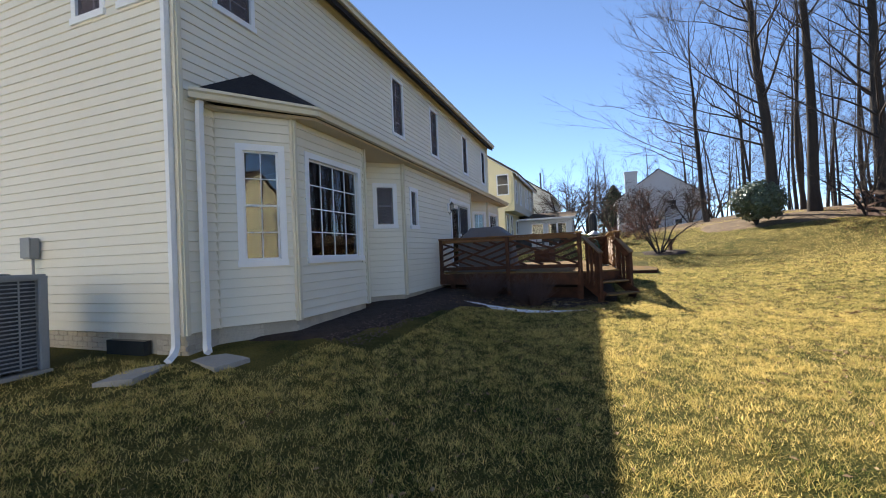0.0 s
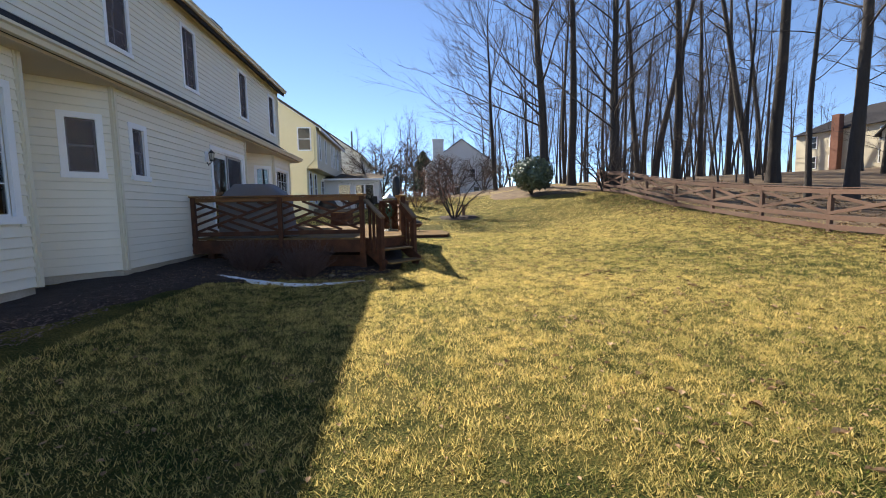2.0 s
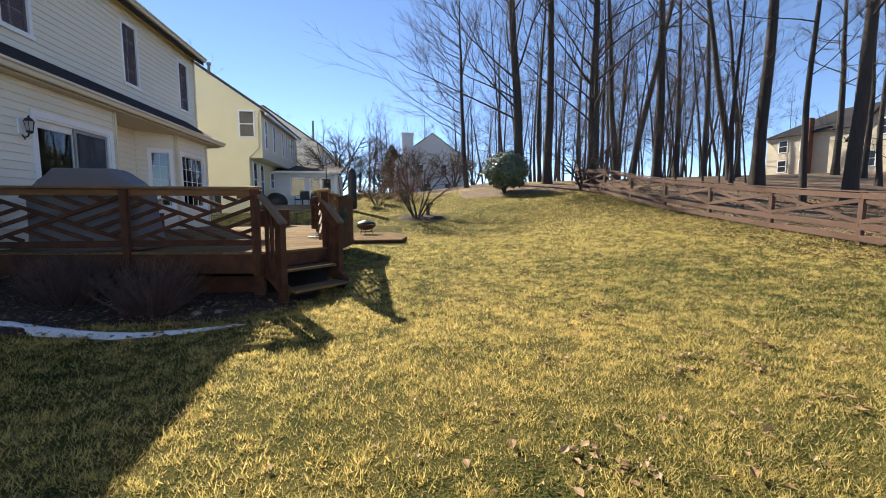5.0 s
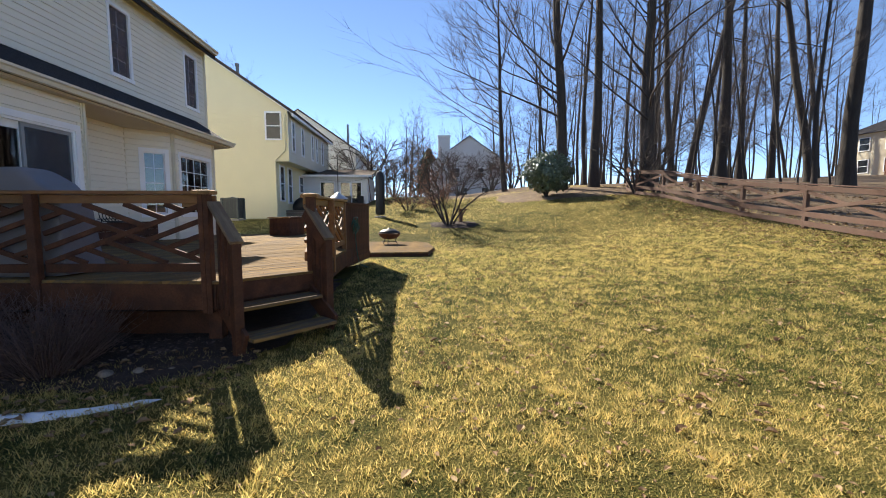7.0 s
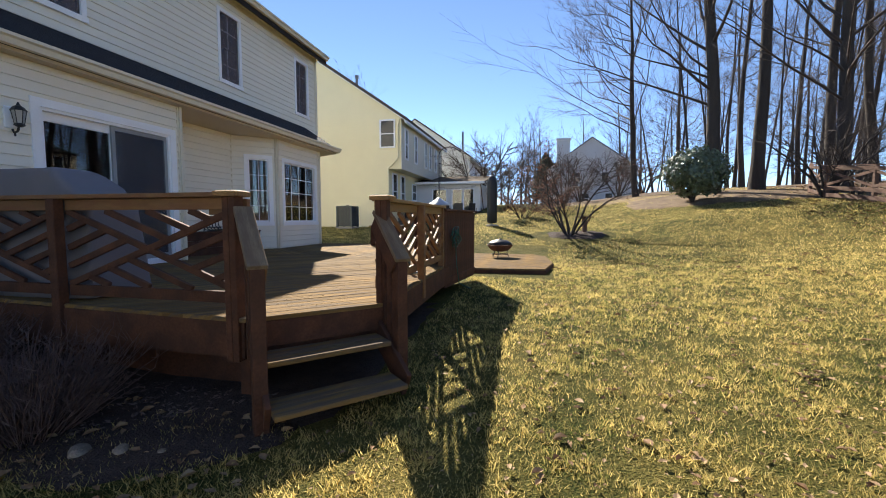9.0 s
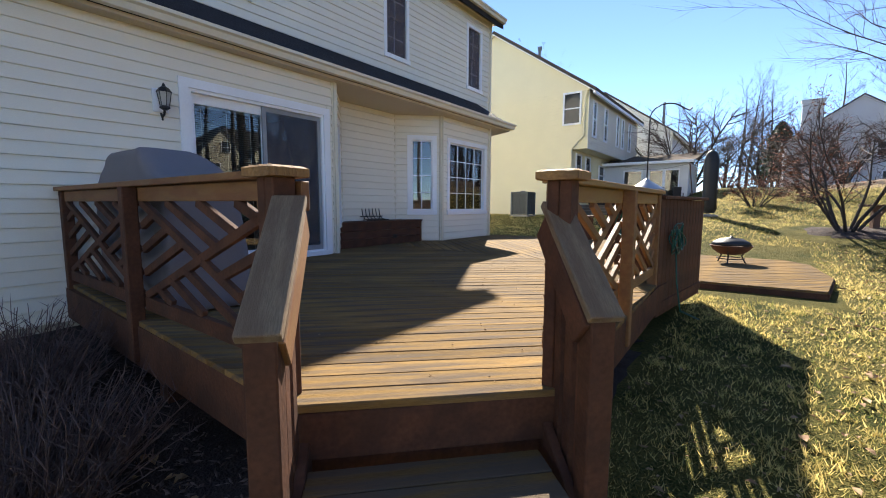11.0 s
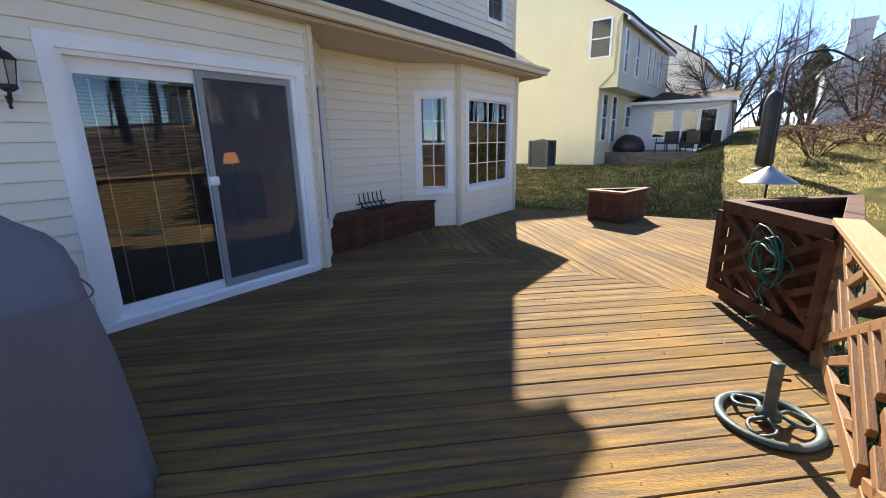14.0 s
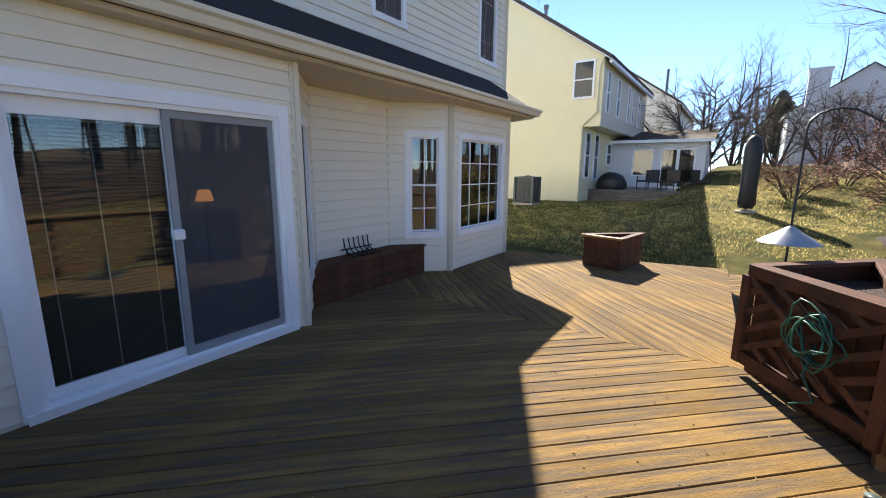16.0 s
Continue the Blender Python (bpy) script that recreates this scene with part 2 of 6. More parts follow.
M["lawn"] = lawn_material("winter_lawn_ground", (0.030, 0.042, 0.009), (0.27, 0.21, 0.062), 0.16)
M["blade"] = lawn_material("winter_grass_blade", (0.10, 0.145, 0.030), (0.84, 0.65, 0.25), 0.16, True)
M["forest_floor"] = material("leaf_littered_forest_floor", (0.13, 0.085, 0.05), 0.95, vary=0.4, scale=2, fine=30, bump=0.8, second=(0.20, 0.14, 0.08), second_scale=1, second_amount=0.7, depth=0.03)


# ---------------------------------------------------------------- mesh helpers
def box(bm, x0, x1, y0, y1, z0, z1, m=None):
    c = [(x, y, z) for z in (z0, z1) for x, y in ((x0, y0), (x1, y0), (x1, y1), (x0, y1))]
    v = [bm.verts.new(m @ Vector(p) if m else p) for p in c]
    for f in ((3, 2, 1, 0), (4, 5, 6, 7), (0, 1, 5, 4), (1, 2, 6, 5), (2, 3, 7, 6), (3, 0, 4, 7)):
        bm.faces.new([v[i] for i in f])
    return v


def bevel(bm, w, seg=1):
    bmesh.ops.bevel(bm, geom=bm.edges[:], offset=w, segments=seg, affect="EDGES", clamp_overlap=True)


def prism(bm, points, z0, z1):
    """An upright prism over a plan outline given anticlockwise."""
    a = [bm.verts.new((x, y, z0)) for x, y in points]
    b = [bm.verts.new((x, y, z1)) for x, y in points]
    n = len(points)
    bm.faces.new(a[::-1])
    bm.faces.new(b)
    for i in range(n):
        j = (i + 1) % n
        bm.faces.new((a[i], a[j], b[j], b[i]))


def tube(bm, path, radii, sides=8, caps=True):
    """A round bar along a path of points."""
    rings = []
    path = [Vector(p) for p in path]
    if not isinstance(radii, (list, tuple)):
        radii = [radii] * len(path)
    side = None
    for i, p in enumerate(path):
        d = (path[min(i + 1, len(path) - 1)] - path[max(i - 1, 0)]).normalized()
        if side is None:
            side = d.orthogonal().normalized()
        side = (side - d * side.dot(d)).normalized()
        up = d.cross(side)
        rings.append([bm.verts.new(p + (side * math.cos(a) + up * math.sin(a)) * radii[i]) for a in (2 * math.pi * k / sides for k in range(sides))])
    for r, s in zip(rings, rings[1:]):
        for k in range(sides):
            bm.faces.new((r[k], r[(k + 1) % sides], s[(k + 1) % sides], s[k]))
    if caps:
        bm.faces.new(rings[0][::-1])
        bm.faces.new(rings[-1])


def lathe(bm, profile, sides=24, center=(0, 0)):
    """A turned shape from (radius, height) pairs."""
    rings = [[bm.verts.new((center[0] + r * math.cos(2 * math.pi * k / sides), center[1] + r * math.sin(2 * math.pi * k / sides), z)) for k in range(sides)] for r, z in profile]
    for r, s in zip(rings, rings[1:]):
        for k in range(sides):
            bm.faces.new((r[k], r[(k + 1) % sides], s[(k + 1) % sides], s[k]))
    bm.faces.new(rings[0][::-1])
    bm.faces.new(rings[-1])


def mesh_of(name, bm, mat, smooth=False):
    bmesh.ops.recalc_face_normals(bm, faces=bm.faces[:])
    me = bpy.data.meshes.new(name)
    bm.to_mesh(me)
    bm.free()
    me.materials.append(M[mat])
    if smooth:
        for p in me.polygons:
            p.use_smooth = True
    return me


def part(name, bm, mat, parent=None, label="", smooth=False):
    ob = new(name, mesh_of(name, bm, mat, smooth))
    ob.parent = parent
    if label:
        ob["label"] = label
    return ob


def piece(name, me, parent, m):
    ob = new(name, me)
    ob.parent, ob.matrix_basis = parent, m
    return ob


def thing(name, label, category, at=(0, 0, 0), group="", kind="", rz=0):
    ob = new(name)
    ob.matrix_world = pose(*at, 0, 0, rz)
    ob.empty_display_size = 0.2
    return tagged(ob, label, category, group, kind)


def bar(bm, a, b, w, h, up=(0, 0, 1)):
    """A board of width w (across) and height h (along up) from a to b."""
    a, b, up = Vector(a), Vector(b), Vector(up)
    d = (b - a).normalized()
    s = d.cross(up).normalized()
    u = s.cross(d)
    m = Matrix((d, s, u)).transposed().to_4x4()
    m.translation = a
    box(bm, 0, (b - a).length, -w / 2, w / 2, -h / 2, h / 2, m)


# ---------------------------------------------------------------- ground
YS = (-200, 0, 3.5, 6, 8.2, 10, 14.4, 16, 18, 20, 21.5, 23, 26, 30, 35, 42, 60, 110, 400)
ZS = (-1.0, 0.0, 0.05, 0.12, 0.18, 0.26, 0.42, 0.47, 0.50, 0.60, 0.85, 1.13, 1.40, 1.95, 2.5, 2.9, 3.0, 4.0, 6.0)
HY = (-50, 2.0, 3.2, 6, 9, 14, 20, 26, 400)
HZ = (0.15, 0.30, 0.42, 0.50, 0.50, 0.62, 0.95, 1.22, 1.6)
RY = (-50, 5, 11.7, 14, 19.3, 24, 40, 400)
RZ = (0.30, 0.30, 0.33, 0.45, 0.90, 1.02, 1.0, 1.0)


def gz(x, y):
    base = np.interp(y, YS, ZS)
    r = np.clip((x - 3.0) / 10.35, 0, 1)
    r = r * r * (3 - 2 * r)
    rise = np.interp(y, RY, RZ) * r
    far = np.clip(x - 13.35, 0, 60) * 0.036
    k = np.clip((-x - 1.0) / 2.9, 0, 1)
    k = k * k * (3 - 2 * k)
    return base + rise + far + k * (np.interp(y, HY, HZ) - base)


GRID = {}


def ground_z(x, y):
    """Height of the built ground sheet, between its grid points."""
    xs, ys, z = GRID["xs"], GRID["ys"], GRID["z"]
    i = np.clip(np.searchsorted(xs, x) - 1, 0, len(xs) - 2)
    j = np.clip(np.searchsorted(ys, y) - 1, 0, len(ys) - 2)
    u, v = (x - xs[i]) / (xs[i + 1] - xs[i]), (y - ys[j]) / (ys[j + 1] - ys[j])
    return (z[j, i] * (1 - u) + z[j, i + 1] * u) * (1 - v) + (z[j + 1, i] * (1 - u) + z[j + 1, i + 1] * u) * v


def ground_sheet():
    xs = np.concatenate((-np.geomspace(600, 22, 14), np.arange(-20, 34, 0.75), np.geomspace(35, 600, 14)))
    ys = np.concatenate((-np.geomspace(600, 10, 14), np.arange(-8, 46, 0.75), np.geomspace(47, 600, 16)))
    gx, gy = np.meshgrid(xs, ys)
    z = gz(gx, gy)
    rnd = np.array([noise.noise(Vector((float(a) * 0.35, float(b) * 0.35, 0))) for a, b in zip(gx.ravel(), gy.ravel())]).reshape(gx.shape)
    z = z + 0.035 * rnd
    GRID.update(xs=xs, ys=ys, z=z)
    nx, ny = len(xs), len(ys)
    verts = np.stack((gx.ravel(), gy.ravel(), z.ravel()), 1)
    i = np.arange(nx * ny).reshape(ny, nx)
    faces = np.stack((i[:-1, :-1].ravel(), i[:-1, 1:].ravel(), i[1:, 1:].ravel(), i[1:, :-1].ravel()), 1)
    me = bpy.data.meshes.new("ground")
    me.from_pydata(verts.tolist(), [], faces.tolist())
    me.materials.append(M["lawn"])
    me.materials.append(M["forest_floor"])
    for p in me.polygons:
        p.use_smooth = True
        c = p.center
        edge = 13.6 + 0.5 * noise.noise(Vector((c.x * 0.3, c.y * 0.3, 5)))
        wood_y = 33 + 2 * noise.noise(Vector((c.x * 0.2, 3, 0))) - 0.35 * (c.x - 8)
        if (c.x > edge and c.y > -60) or (c.x > 4 and c.y > wood_y):
            p.material_index = 1
    return tagged(new("ground", me), "patchy winter lawn rising to a leafy wood", "ground", kind="structure")


ground_sheet()


# ---------------------------------------------------------------- the cream house
XW, XB = -4.60, -3.93          # main wall plane, bay face plane
Y0, Y1 = 2.63, 18.43           # house ends
LAP = 0.127
SIDING_LOW, SOFFIT_Z, EAVE_Z = 0.63, 3.54, 6.66


def wall_frame(p, q):
    """Local frame of a wall seen from outside: u along p to q, v up, w outward."""
    p, q = Vector((*p, 0)), Vector((*q, 0))
    u = (q - p).normalized()
    w = Vector((u.y, -u.x, 0))
    m = Matrix((u, Vector((0, 0, 1)), w)).transposed().to_4x4()
    m.translation = p
    return m, (q - p).length


def lap_mesh(length, mat, h=LAP):
    """One siding lap: a thin board that leans out at its lower edge."""
    bm = bmesh.new()
    c = [(0, 0.0), (0.004, 0.020), (0.014, 0.021), (h, 0.003), (h, 0.0)]
    a = [bm.verts.new((0, v, w)) for v, w in c]
    b = [bm.verts.new((length, v, w)) for v, w in c]
    bm.faces.new(a)
    bm.faces.new(b[::-1])
    for i in range(len(c)):
        j = (i + 1) % len(c)
        bm.faces.new((a[i], b[i], b[j], a[j]))
    return mesh_of("siding_board", bm, mat)


LAPS = {}


def siding_wall(name, p, q, z0, z1, openings=(), mat="siding", thick=0.16, label="wall of cream horizontal vinyl siding", h=LAP):
    """A wall with real openings (u0, u1, z0, z1) and a siding board for every lap."""
    m, length = wall_frame(p, q)
    us = sorted({0.0, length, *[o[0] for o in openings], *[o[1] for o in openings]})
    bm = bmesh.new()
    for a, b in zip(us, us[1:]):
        cut = sorted([(o[2], o[3]) for o in openings if o[0] < (a + b) / 2 < o[1]])
        z = z0
        for c0, c1 in cut + [(z1, z1)]:
            if c0 - z > 0.01:
                box(bm, a, b, z, c0, -thick, 0, m)
            z = c1
    wall = part(name, bm, mat)
    tagged(wall, label, "wall", kind="structure")
    z = z0
    while z < z1 - 0.02:
        hh = min(h, z1 - z)
        spans = [(0.0, length)]
        for o in openings:
            if o[2] < z + hh * 0.7 and o[3] > z + hh * 0.3:
                nxt = []
                for a, b in spans:
                    if o[1] <= a or o[0] >= b:
                        nxt.append((a, b))
                    else:
                        if o[0] - a > 0.02:
                            nxt.append((a, o[0]))
                        if b - o[1] > 0.02:
                            nxt.append((o[1], b))
                spans = nxt
        for a, b in spans:
            key = (round(b - a, 3), mat, round(hh, 3))
            if key not in LAPS:
                LAPS[key] = lap_mesh(b - a, mat, hh)
            piece("siding_board", LAPS[key], wall, m @ Matrix.Translation((a, z, 0.001)))
        z += h
    return wall


def window(name, m, u0, u1, z0, z1, cols, rows, label, casing=0.09, hung=True, dark=False, mat="trim", mesh_screen=False):
    """A casing with sill, one or two sashes, muntin bars and panes, set in the wall frame m."""
    win = thing(name, label, "window", kind="structure")
    bm = bmesh.new()
    c, f = casing, 0.028
    box(bm, u0, u0 + c, z0, z1, -0.02, f, m)
    box(bm, u1 - c, u1, z0, z1, -0.02, f, m)
    box(bm, u0 + c, u1 - c, z1 - c, z1, -0.02, f, m)
    part("casing", bm, mat, win)
    bm = bmesh.new()
    box(bm, u0 - 0.01, u1 + 0.01, z0 - 0.02, z0 + c * 0.8, -0.02, f + 0.02, m)
    part("window_sill", bm, mat, win)
    a, b, d, e = u0 + c, u1 - c, z0 + c * 0.8, z1 - c
    halves = [(d, (d + e) / 2 + 0.012, -0.045), ((d + e) / 2 - 0.012, e, -0.02)] if hung else [(d, e, -0.03)]
    per = max(1, rows // len(halves))
    s = 0.026
    for lo, hi, w in halves:
        bm = bmesh.new()
        box(bm, a, a + s, lo, hi, w - 0.03, w, m)
        box(bm, b - s, b, lo, hi, w - 0.03, w, m)
        box(bm, a + s, b - s, lo, lo + s, w - 0.03, w, m)
        box(bm, a + s, b - s, hi - s, hi, w - 0.03, w, m)
        sash = part("sash", bm, "sash_dark" if dark else mat, win)
        for i in range(1, cols):
            bm = bmesh.new()
            x = a + s + (b - a - 2 * s) * i / cols
            box(bm, x - 0.007, x + 0.007, lo + s, hi - s, w - 0.022, w - 0.006, m)
            part("muntin", bm, mat, sash)
        for j in range(1, per):
            bm = bmesh.new()
            y = lo + s + (hi - lo - 2 * s) * j / per
            box(bm, a + s, b - s, y - 0.007, y + 0.007, w - 0.0215, w - 0.0065, m)
            part("muntin", bm, mat, sash)
        bm = bmesh.new()
        box(bm, a + s, b - s, lo + s, hi - s, w - 0.016, w - 0.012, m)
        pane = part("pane", bm, "glass", sash)
        pane.visible_shadow = False
    if mesh_screen:
        bm = bmesh.new()
        box(bm, a, b, d, e, -0.012, -0.010, m)
        part("insect_screen", bm, "dark_screen", win, "dark insect screen").visible_shadow = False
    return win


# plan of the lower walls, from the near corner to the far one
P = [(XW, Y0), (XW, 3.12), (XB, 3.88), (XB, 5.82), (XW, 6.50), (XW, 6.62), (-3.83, 7.33), (-3.83, 12.60), (XW, 13.36), (XW, 14.74), (XB, 15.42), (XB, 17.32), (XW, 18.0), (XW, Y1)]
SEG = {}
for i, key in enumerate(["strip", "A", "B", "B_back", "gap", "s1", "main", "main_back", "recess", "b1", "b2", "b2_back", "end"]):
    SEG[key] = wall_frame(P[i], P[i + 1])
WIN = {
    "A": [(0.25, 0.885, 1.44, 3.12, 2, 4, True)],
    "B": [(0.22, 1.80, 1.45, 3.12, 4, 4, False)],
    "s1": [(0.36, 0.897, 2.11, 3.075, 1, 2, True)],
    "main": [(0.30, 0.78, 2.115, 3.06, 1, 2, True)],
    "main_back": [(0.08, 0.72, 1.38, 3.09, 1, 2, True)],
    "b1": [(0.255, 0.857, 1.545, 3.125, 2, 4, True)],
    "b2": [(0.18, 1.77, 1.54, 3.12, 4, 4, False)],
}
DOOR = (10.48 - 7.33, 12.50 - 7.33, 1.0, 3.12)
wi = 0
for i, key in enumerate(SEG):
    ops = [(w[0] + 0.03, w[1] - 0.03, w[2] + 0.03, w[3] - 0.03) for w in WIN.get(key, [])]
    if key == "main":
        ops.append((DOOR[0] + 0.03, DOOR[1] - 0.03, DOOR[2] - 0.02, DOOR[3] - 0.03))
    siding_wall("wall_lower_" + key.lower(), P[i], P[i + 1], SIDING_LOW, SOFFIT_Z, ops)
    for w in WIN.get(key, []):
        wi += 1
        kind = "white double-hung window with grilles" if w[4] > 1 else "white double-hung window with plain panes"
        if w[4] == 4:
            kind = "large white picture window with grid of panes"
        window("window_%d" % wi, SEG[key][0], w[0], w[1], w[2], w[3], w[4], w[5], kind + " in cream siding", hung=w[6], mesh_screen=w[4] == 1)

# upper wall
UP = [(8.46, 9.18), (11.08, 11.80), (14.46, 15.18), (17.31, 18.02), (3.16, 3.91)]
mu, lu = wall_frame((XW, Y0), (XW, Y1))
sill = [4.59, 4.59, 4.59, 4.59, 4.96]
ops = [(a - Y0 + 0.03, b - Y0 - 0.03, s + 0.03, 6.10) for (a, b), s in zip(UP, sill)]
siding_wall("wall_upper_rear", (XW, Y0), (XW, Y1), SOFFIT_Z, EAVE_Z, ops)
for (a, b), s in zip(UP, sill):
    wi += 1
    window("window_%d" % wi, mu, a - Y0, b - Y0, s, 6.13, 2, 4, "tall white double-hung bedroom window in cream siding", casing=0.075, dark=True, mesh_screen=True)

# side walls
XF = -14.2
ms, ls = wall_frame((XF, Y0), (XW, Y0))
side_ops = []
SIDE = [(-6.56, -5.87), (-5.60, -4.92)]
for a, b in SIDE:
    side_ops.append((a - XF + 0.03, b - XF - 0.03, 4.91, 6.36))
siding_wall("wall_side_near", (XF, Y0), (XW, Y0), SIDING_LOW, EAVE_Z, side_ops)
for a, b in SIDE:
    wi += 1
    window("window_%d" % wi, ms, a - XF, b - XF, 4.88, 6.39, 2, 4, "white double-hung window on the side wall", dark=True, mesh_screen=True)
siding_wall("wall_side_far", (XW, Y1), (XF, Y1), SIDING_LOW, EAVE_Z, h=LAP * 2)
siding_wall("wall_front", (XF, Y1), (XF, Y0), SIDING_LOW, EAVE_Z, h=LAP * 3)

# gables
for nm, y, s in (("gable_near", Y0, 0.16), ("gable_far", Y1, -0.16)):
    bm = bmesh.new()
    rx, rz = (XW + XF) / 2, EAVE_Z + 2.9
    a = [bm.verts.new((x, y, z)) for x, z in ((XF, EAVE_Z), (XW, EAVE_Z), (rx, rz))]
    b = [bm.verts.new((x, y + s, z)) for x, z in ((XF, EAVE_Z), (XW, EAVE_Z), (rx, rz))]
    bm.faces.new(a)
    bm.faces.new(b)
    for i in range(3):
        bm.faces.new((a[i], a[(i + 1) % 3], b[(i + 1) % 3], b[i]))
    tagged(part(nm, bm, "siding"), "cream siding gable under the main roof", "gable", kind="structure")

# corner boards
for i in range(len(P)):
    bm = bmesh.new()
    z1 = EAVE_Z if i in (0, len(P) - 1) else SOFFIT_Z - 0.01
    x, y = P[i]
    inner = i in (1, 4, 5, 8, 9, 12)
    w = 0.022 if inner else 0.05
    box(bm, x - w, x + w, y - w, y + w, SIDING_LOW - 0.01, z1)
    bmesh.ops.bevel(bm, geom=[e for e in bm.edges if abs(e.verts[0].co.z - e.verts[1].co.z) > 1], offset=w * 0.5, segments=2, affect="EDGES")
    tagged(part("corner_trim", bm, "cream_trim"), "cream vinyl corner post at a wall corner", "corner trim", kind="structure")

# foundation
bm = bmesh.new()
prism(bm, [(XF + 0.05, Y0 + 0.05)] + [(x - 0.05, min(max(y, Y0 + 0.05), Y1 - 0.05)) for x, y in P] + [(XF + 0.05, Y1 - 0.05)], -0.6, SIDING_LOW + 0.01)
foundation = tagged(part("foundation", bm, "foundation"), "painted rough concrete foundation below the siding", "foundation", kind="structure")

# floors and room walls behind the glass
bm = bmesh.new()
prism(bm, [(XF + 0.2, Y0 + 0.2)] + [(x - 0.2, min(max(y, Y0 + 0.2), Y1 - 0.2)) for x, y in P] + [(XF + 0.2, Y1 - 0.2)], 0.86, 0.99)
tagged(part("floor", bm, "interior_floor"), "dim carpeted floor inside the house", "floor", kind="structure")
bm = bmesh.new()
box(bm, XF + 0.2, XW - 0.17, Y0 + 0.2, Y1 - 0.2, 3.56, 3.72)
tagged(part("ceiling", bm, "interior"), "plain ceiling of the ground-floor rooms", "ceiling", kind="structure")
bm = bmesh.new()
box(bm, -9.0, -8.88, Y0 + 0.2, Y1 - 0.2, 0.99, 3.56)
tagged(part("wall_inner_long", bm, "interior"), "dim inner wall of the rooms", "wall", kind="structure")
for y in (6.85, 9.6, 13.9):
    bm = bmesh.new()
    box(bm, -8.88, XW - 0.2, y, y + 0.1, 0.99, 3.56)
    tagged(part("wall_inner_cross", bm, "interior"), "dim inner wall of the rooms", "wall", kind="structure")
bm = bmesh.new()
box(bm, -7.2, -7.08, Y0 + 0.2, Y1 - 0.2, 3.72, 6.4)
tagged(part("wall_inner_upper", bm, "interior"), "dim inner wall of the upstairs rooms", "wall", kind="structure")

# pent roof over the bays: gutter line, sloping shingles, soffit
GX, GZ, PT = -3.62, 3.63, 4.31
G = [(XW + 0.05, 2.72), (GX, 4.02), (GX, 17.86), (XW + 0.05, 18.36)]
bm = bmesh.new()
lowv = [bm.verts.new((x, y, GZ + 0.035)) for x, y in G]
topv = [bm.verts.new((XW, 3.85, PT)), bm.verts.new((XW, 17.80, PT))]
und = [bm.verts.new((x, y, GZ - 0.03)) for x, y in G]
uw = [bm.verts.new((XW, 3.85, GZ - 0.03)), bm.verts.new((XW, 17.80, GZ - 0.03))]
bm.faces.new((lowv[0], lowv[1], topv[0]))
bm.faces.new((lowv[1], lowv[2], topv[1], topv[0]))
bm.faces.new((lowv[2], lowv[3], topv[1]))
for i in range(3):
    bm.faces.new((und[i + 1], und[i], lowv[i], lowv[i + 1]))
bm.faces.new((und[0], und[1], und[2], und[3]))
bm.faces.new((und[3], und[0], lowv[0], topv[0], topv[1], lowv[3]))
pent = tagged(part("pent_roof", bm, "shingle"), "dark asphalt shingle pent roof above the ground floor", "roof", kind="structure")
bm = bmesh.new()
prism(bm, [(XW - 0.1, 2.75), (GX - 0.03, 4.05), (GX - 0.03, 17.84), (XW - 0.1, 18.34)], SOFFIT_Z - 0.02, SOFFIT_Z + 0.02)
tagged(part("soffit", bm, "soffit"), "flat beige soffit under the pent roof", "soffit", kind="structure")


def gutter(path, z, name="gutter", label="cream metal gutter along the eave"):
    """An open K-style gutter with a lip, swept along a plan path; the house is on its left."""
    prof = [(0.0, 0.0), (-0.005, -0.11), (0.07, -0.11), (0.085, -0.05), (0.115, -0.03), (0.115, 0.005), (0.10, 0.005), (0.10, -0.015), (0.06, -0.09), (0.012, -0.09), (0.012, 0.0)]
    bm = bmesh.new()
    rings = []
    pts = [Vector(p) for p in path]
    for i, p in enumerate(pts):
        n = Vector((0, 0))
        for a, b in ((i - 1, i), (i, i + 1)):
            if 0 <= a and b < len(pts):
                d = (pts[b] - pts[a]).normalized()
                n += Vector((d.y, -d.x))
        n = n.normalized()
        k = 1.0
        if 0 < i < len(pts) - 1:
            d = (pts[i + 1] - pts[i]).normalized()
            k = 1 / max(0.5, n.dot(Vector((d.y, -d.x))))
        rings.append([bm.verts.new((p.x + n.x * o * k, p.y + n.y * o * k, z + h)) for o, h in prof])
    for r, s in zip(rings, rings[1:]):
        for k in range(len(prof)):
            j = (k + 1) % len(prof)
            bm.faces.new((r[k], s[k], s[j], r[j]))
    bm.faces.new(rings[0])
    bm.faces.new(rings[-1][::-1])
    return tagged(part(name, bm, "cream_trim"), label, "gutter", kind="structure")


gutter(G, GZ + 0.04)

# main roof
bm = bmesh.new()
rx, rz, ex = (XW + XF) / 2, EAVE_Z + 2.95, -4.34
sl = (rz - EAVE_Z) / (XW - rx)
for s in (1, -1):
    e0 = rx + s * (ex - rx)
    ez = rz - sl * abs(ex - rx)
    v = []
    for y in (Y0 - 0.25, Y1 + 0.25):
        v.append([bm.verts.new(p) for p in ((rx, y, rz), (e0, y, ez), (e0, y, ez - 0.16), (rx, y, rz - 0.16))])
    for i in range(4):
        j = (i + 1) % 4
        bm.faces.new((v[0][i], v[0][j], v[1][j], v[1][i]))
    bm.faces.new(v[0])
    bm.faces.new(v[1][::-1])
tagged(part("roof", bm, "shingle"), "dark asphalt shingle main roof with boxed eave", "roof", kind="structure")
bm = bmesh.new()
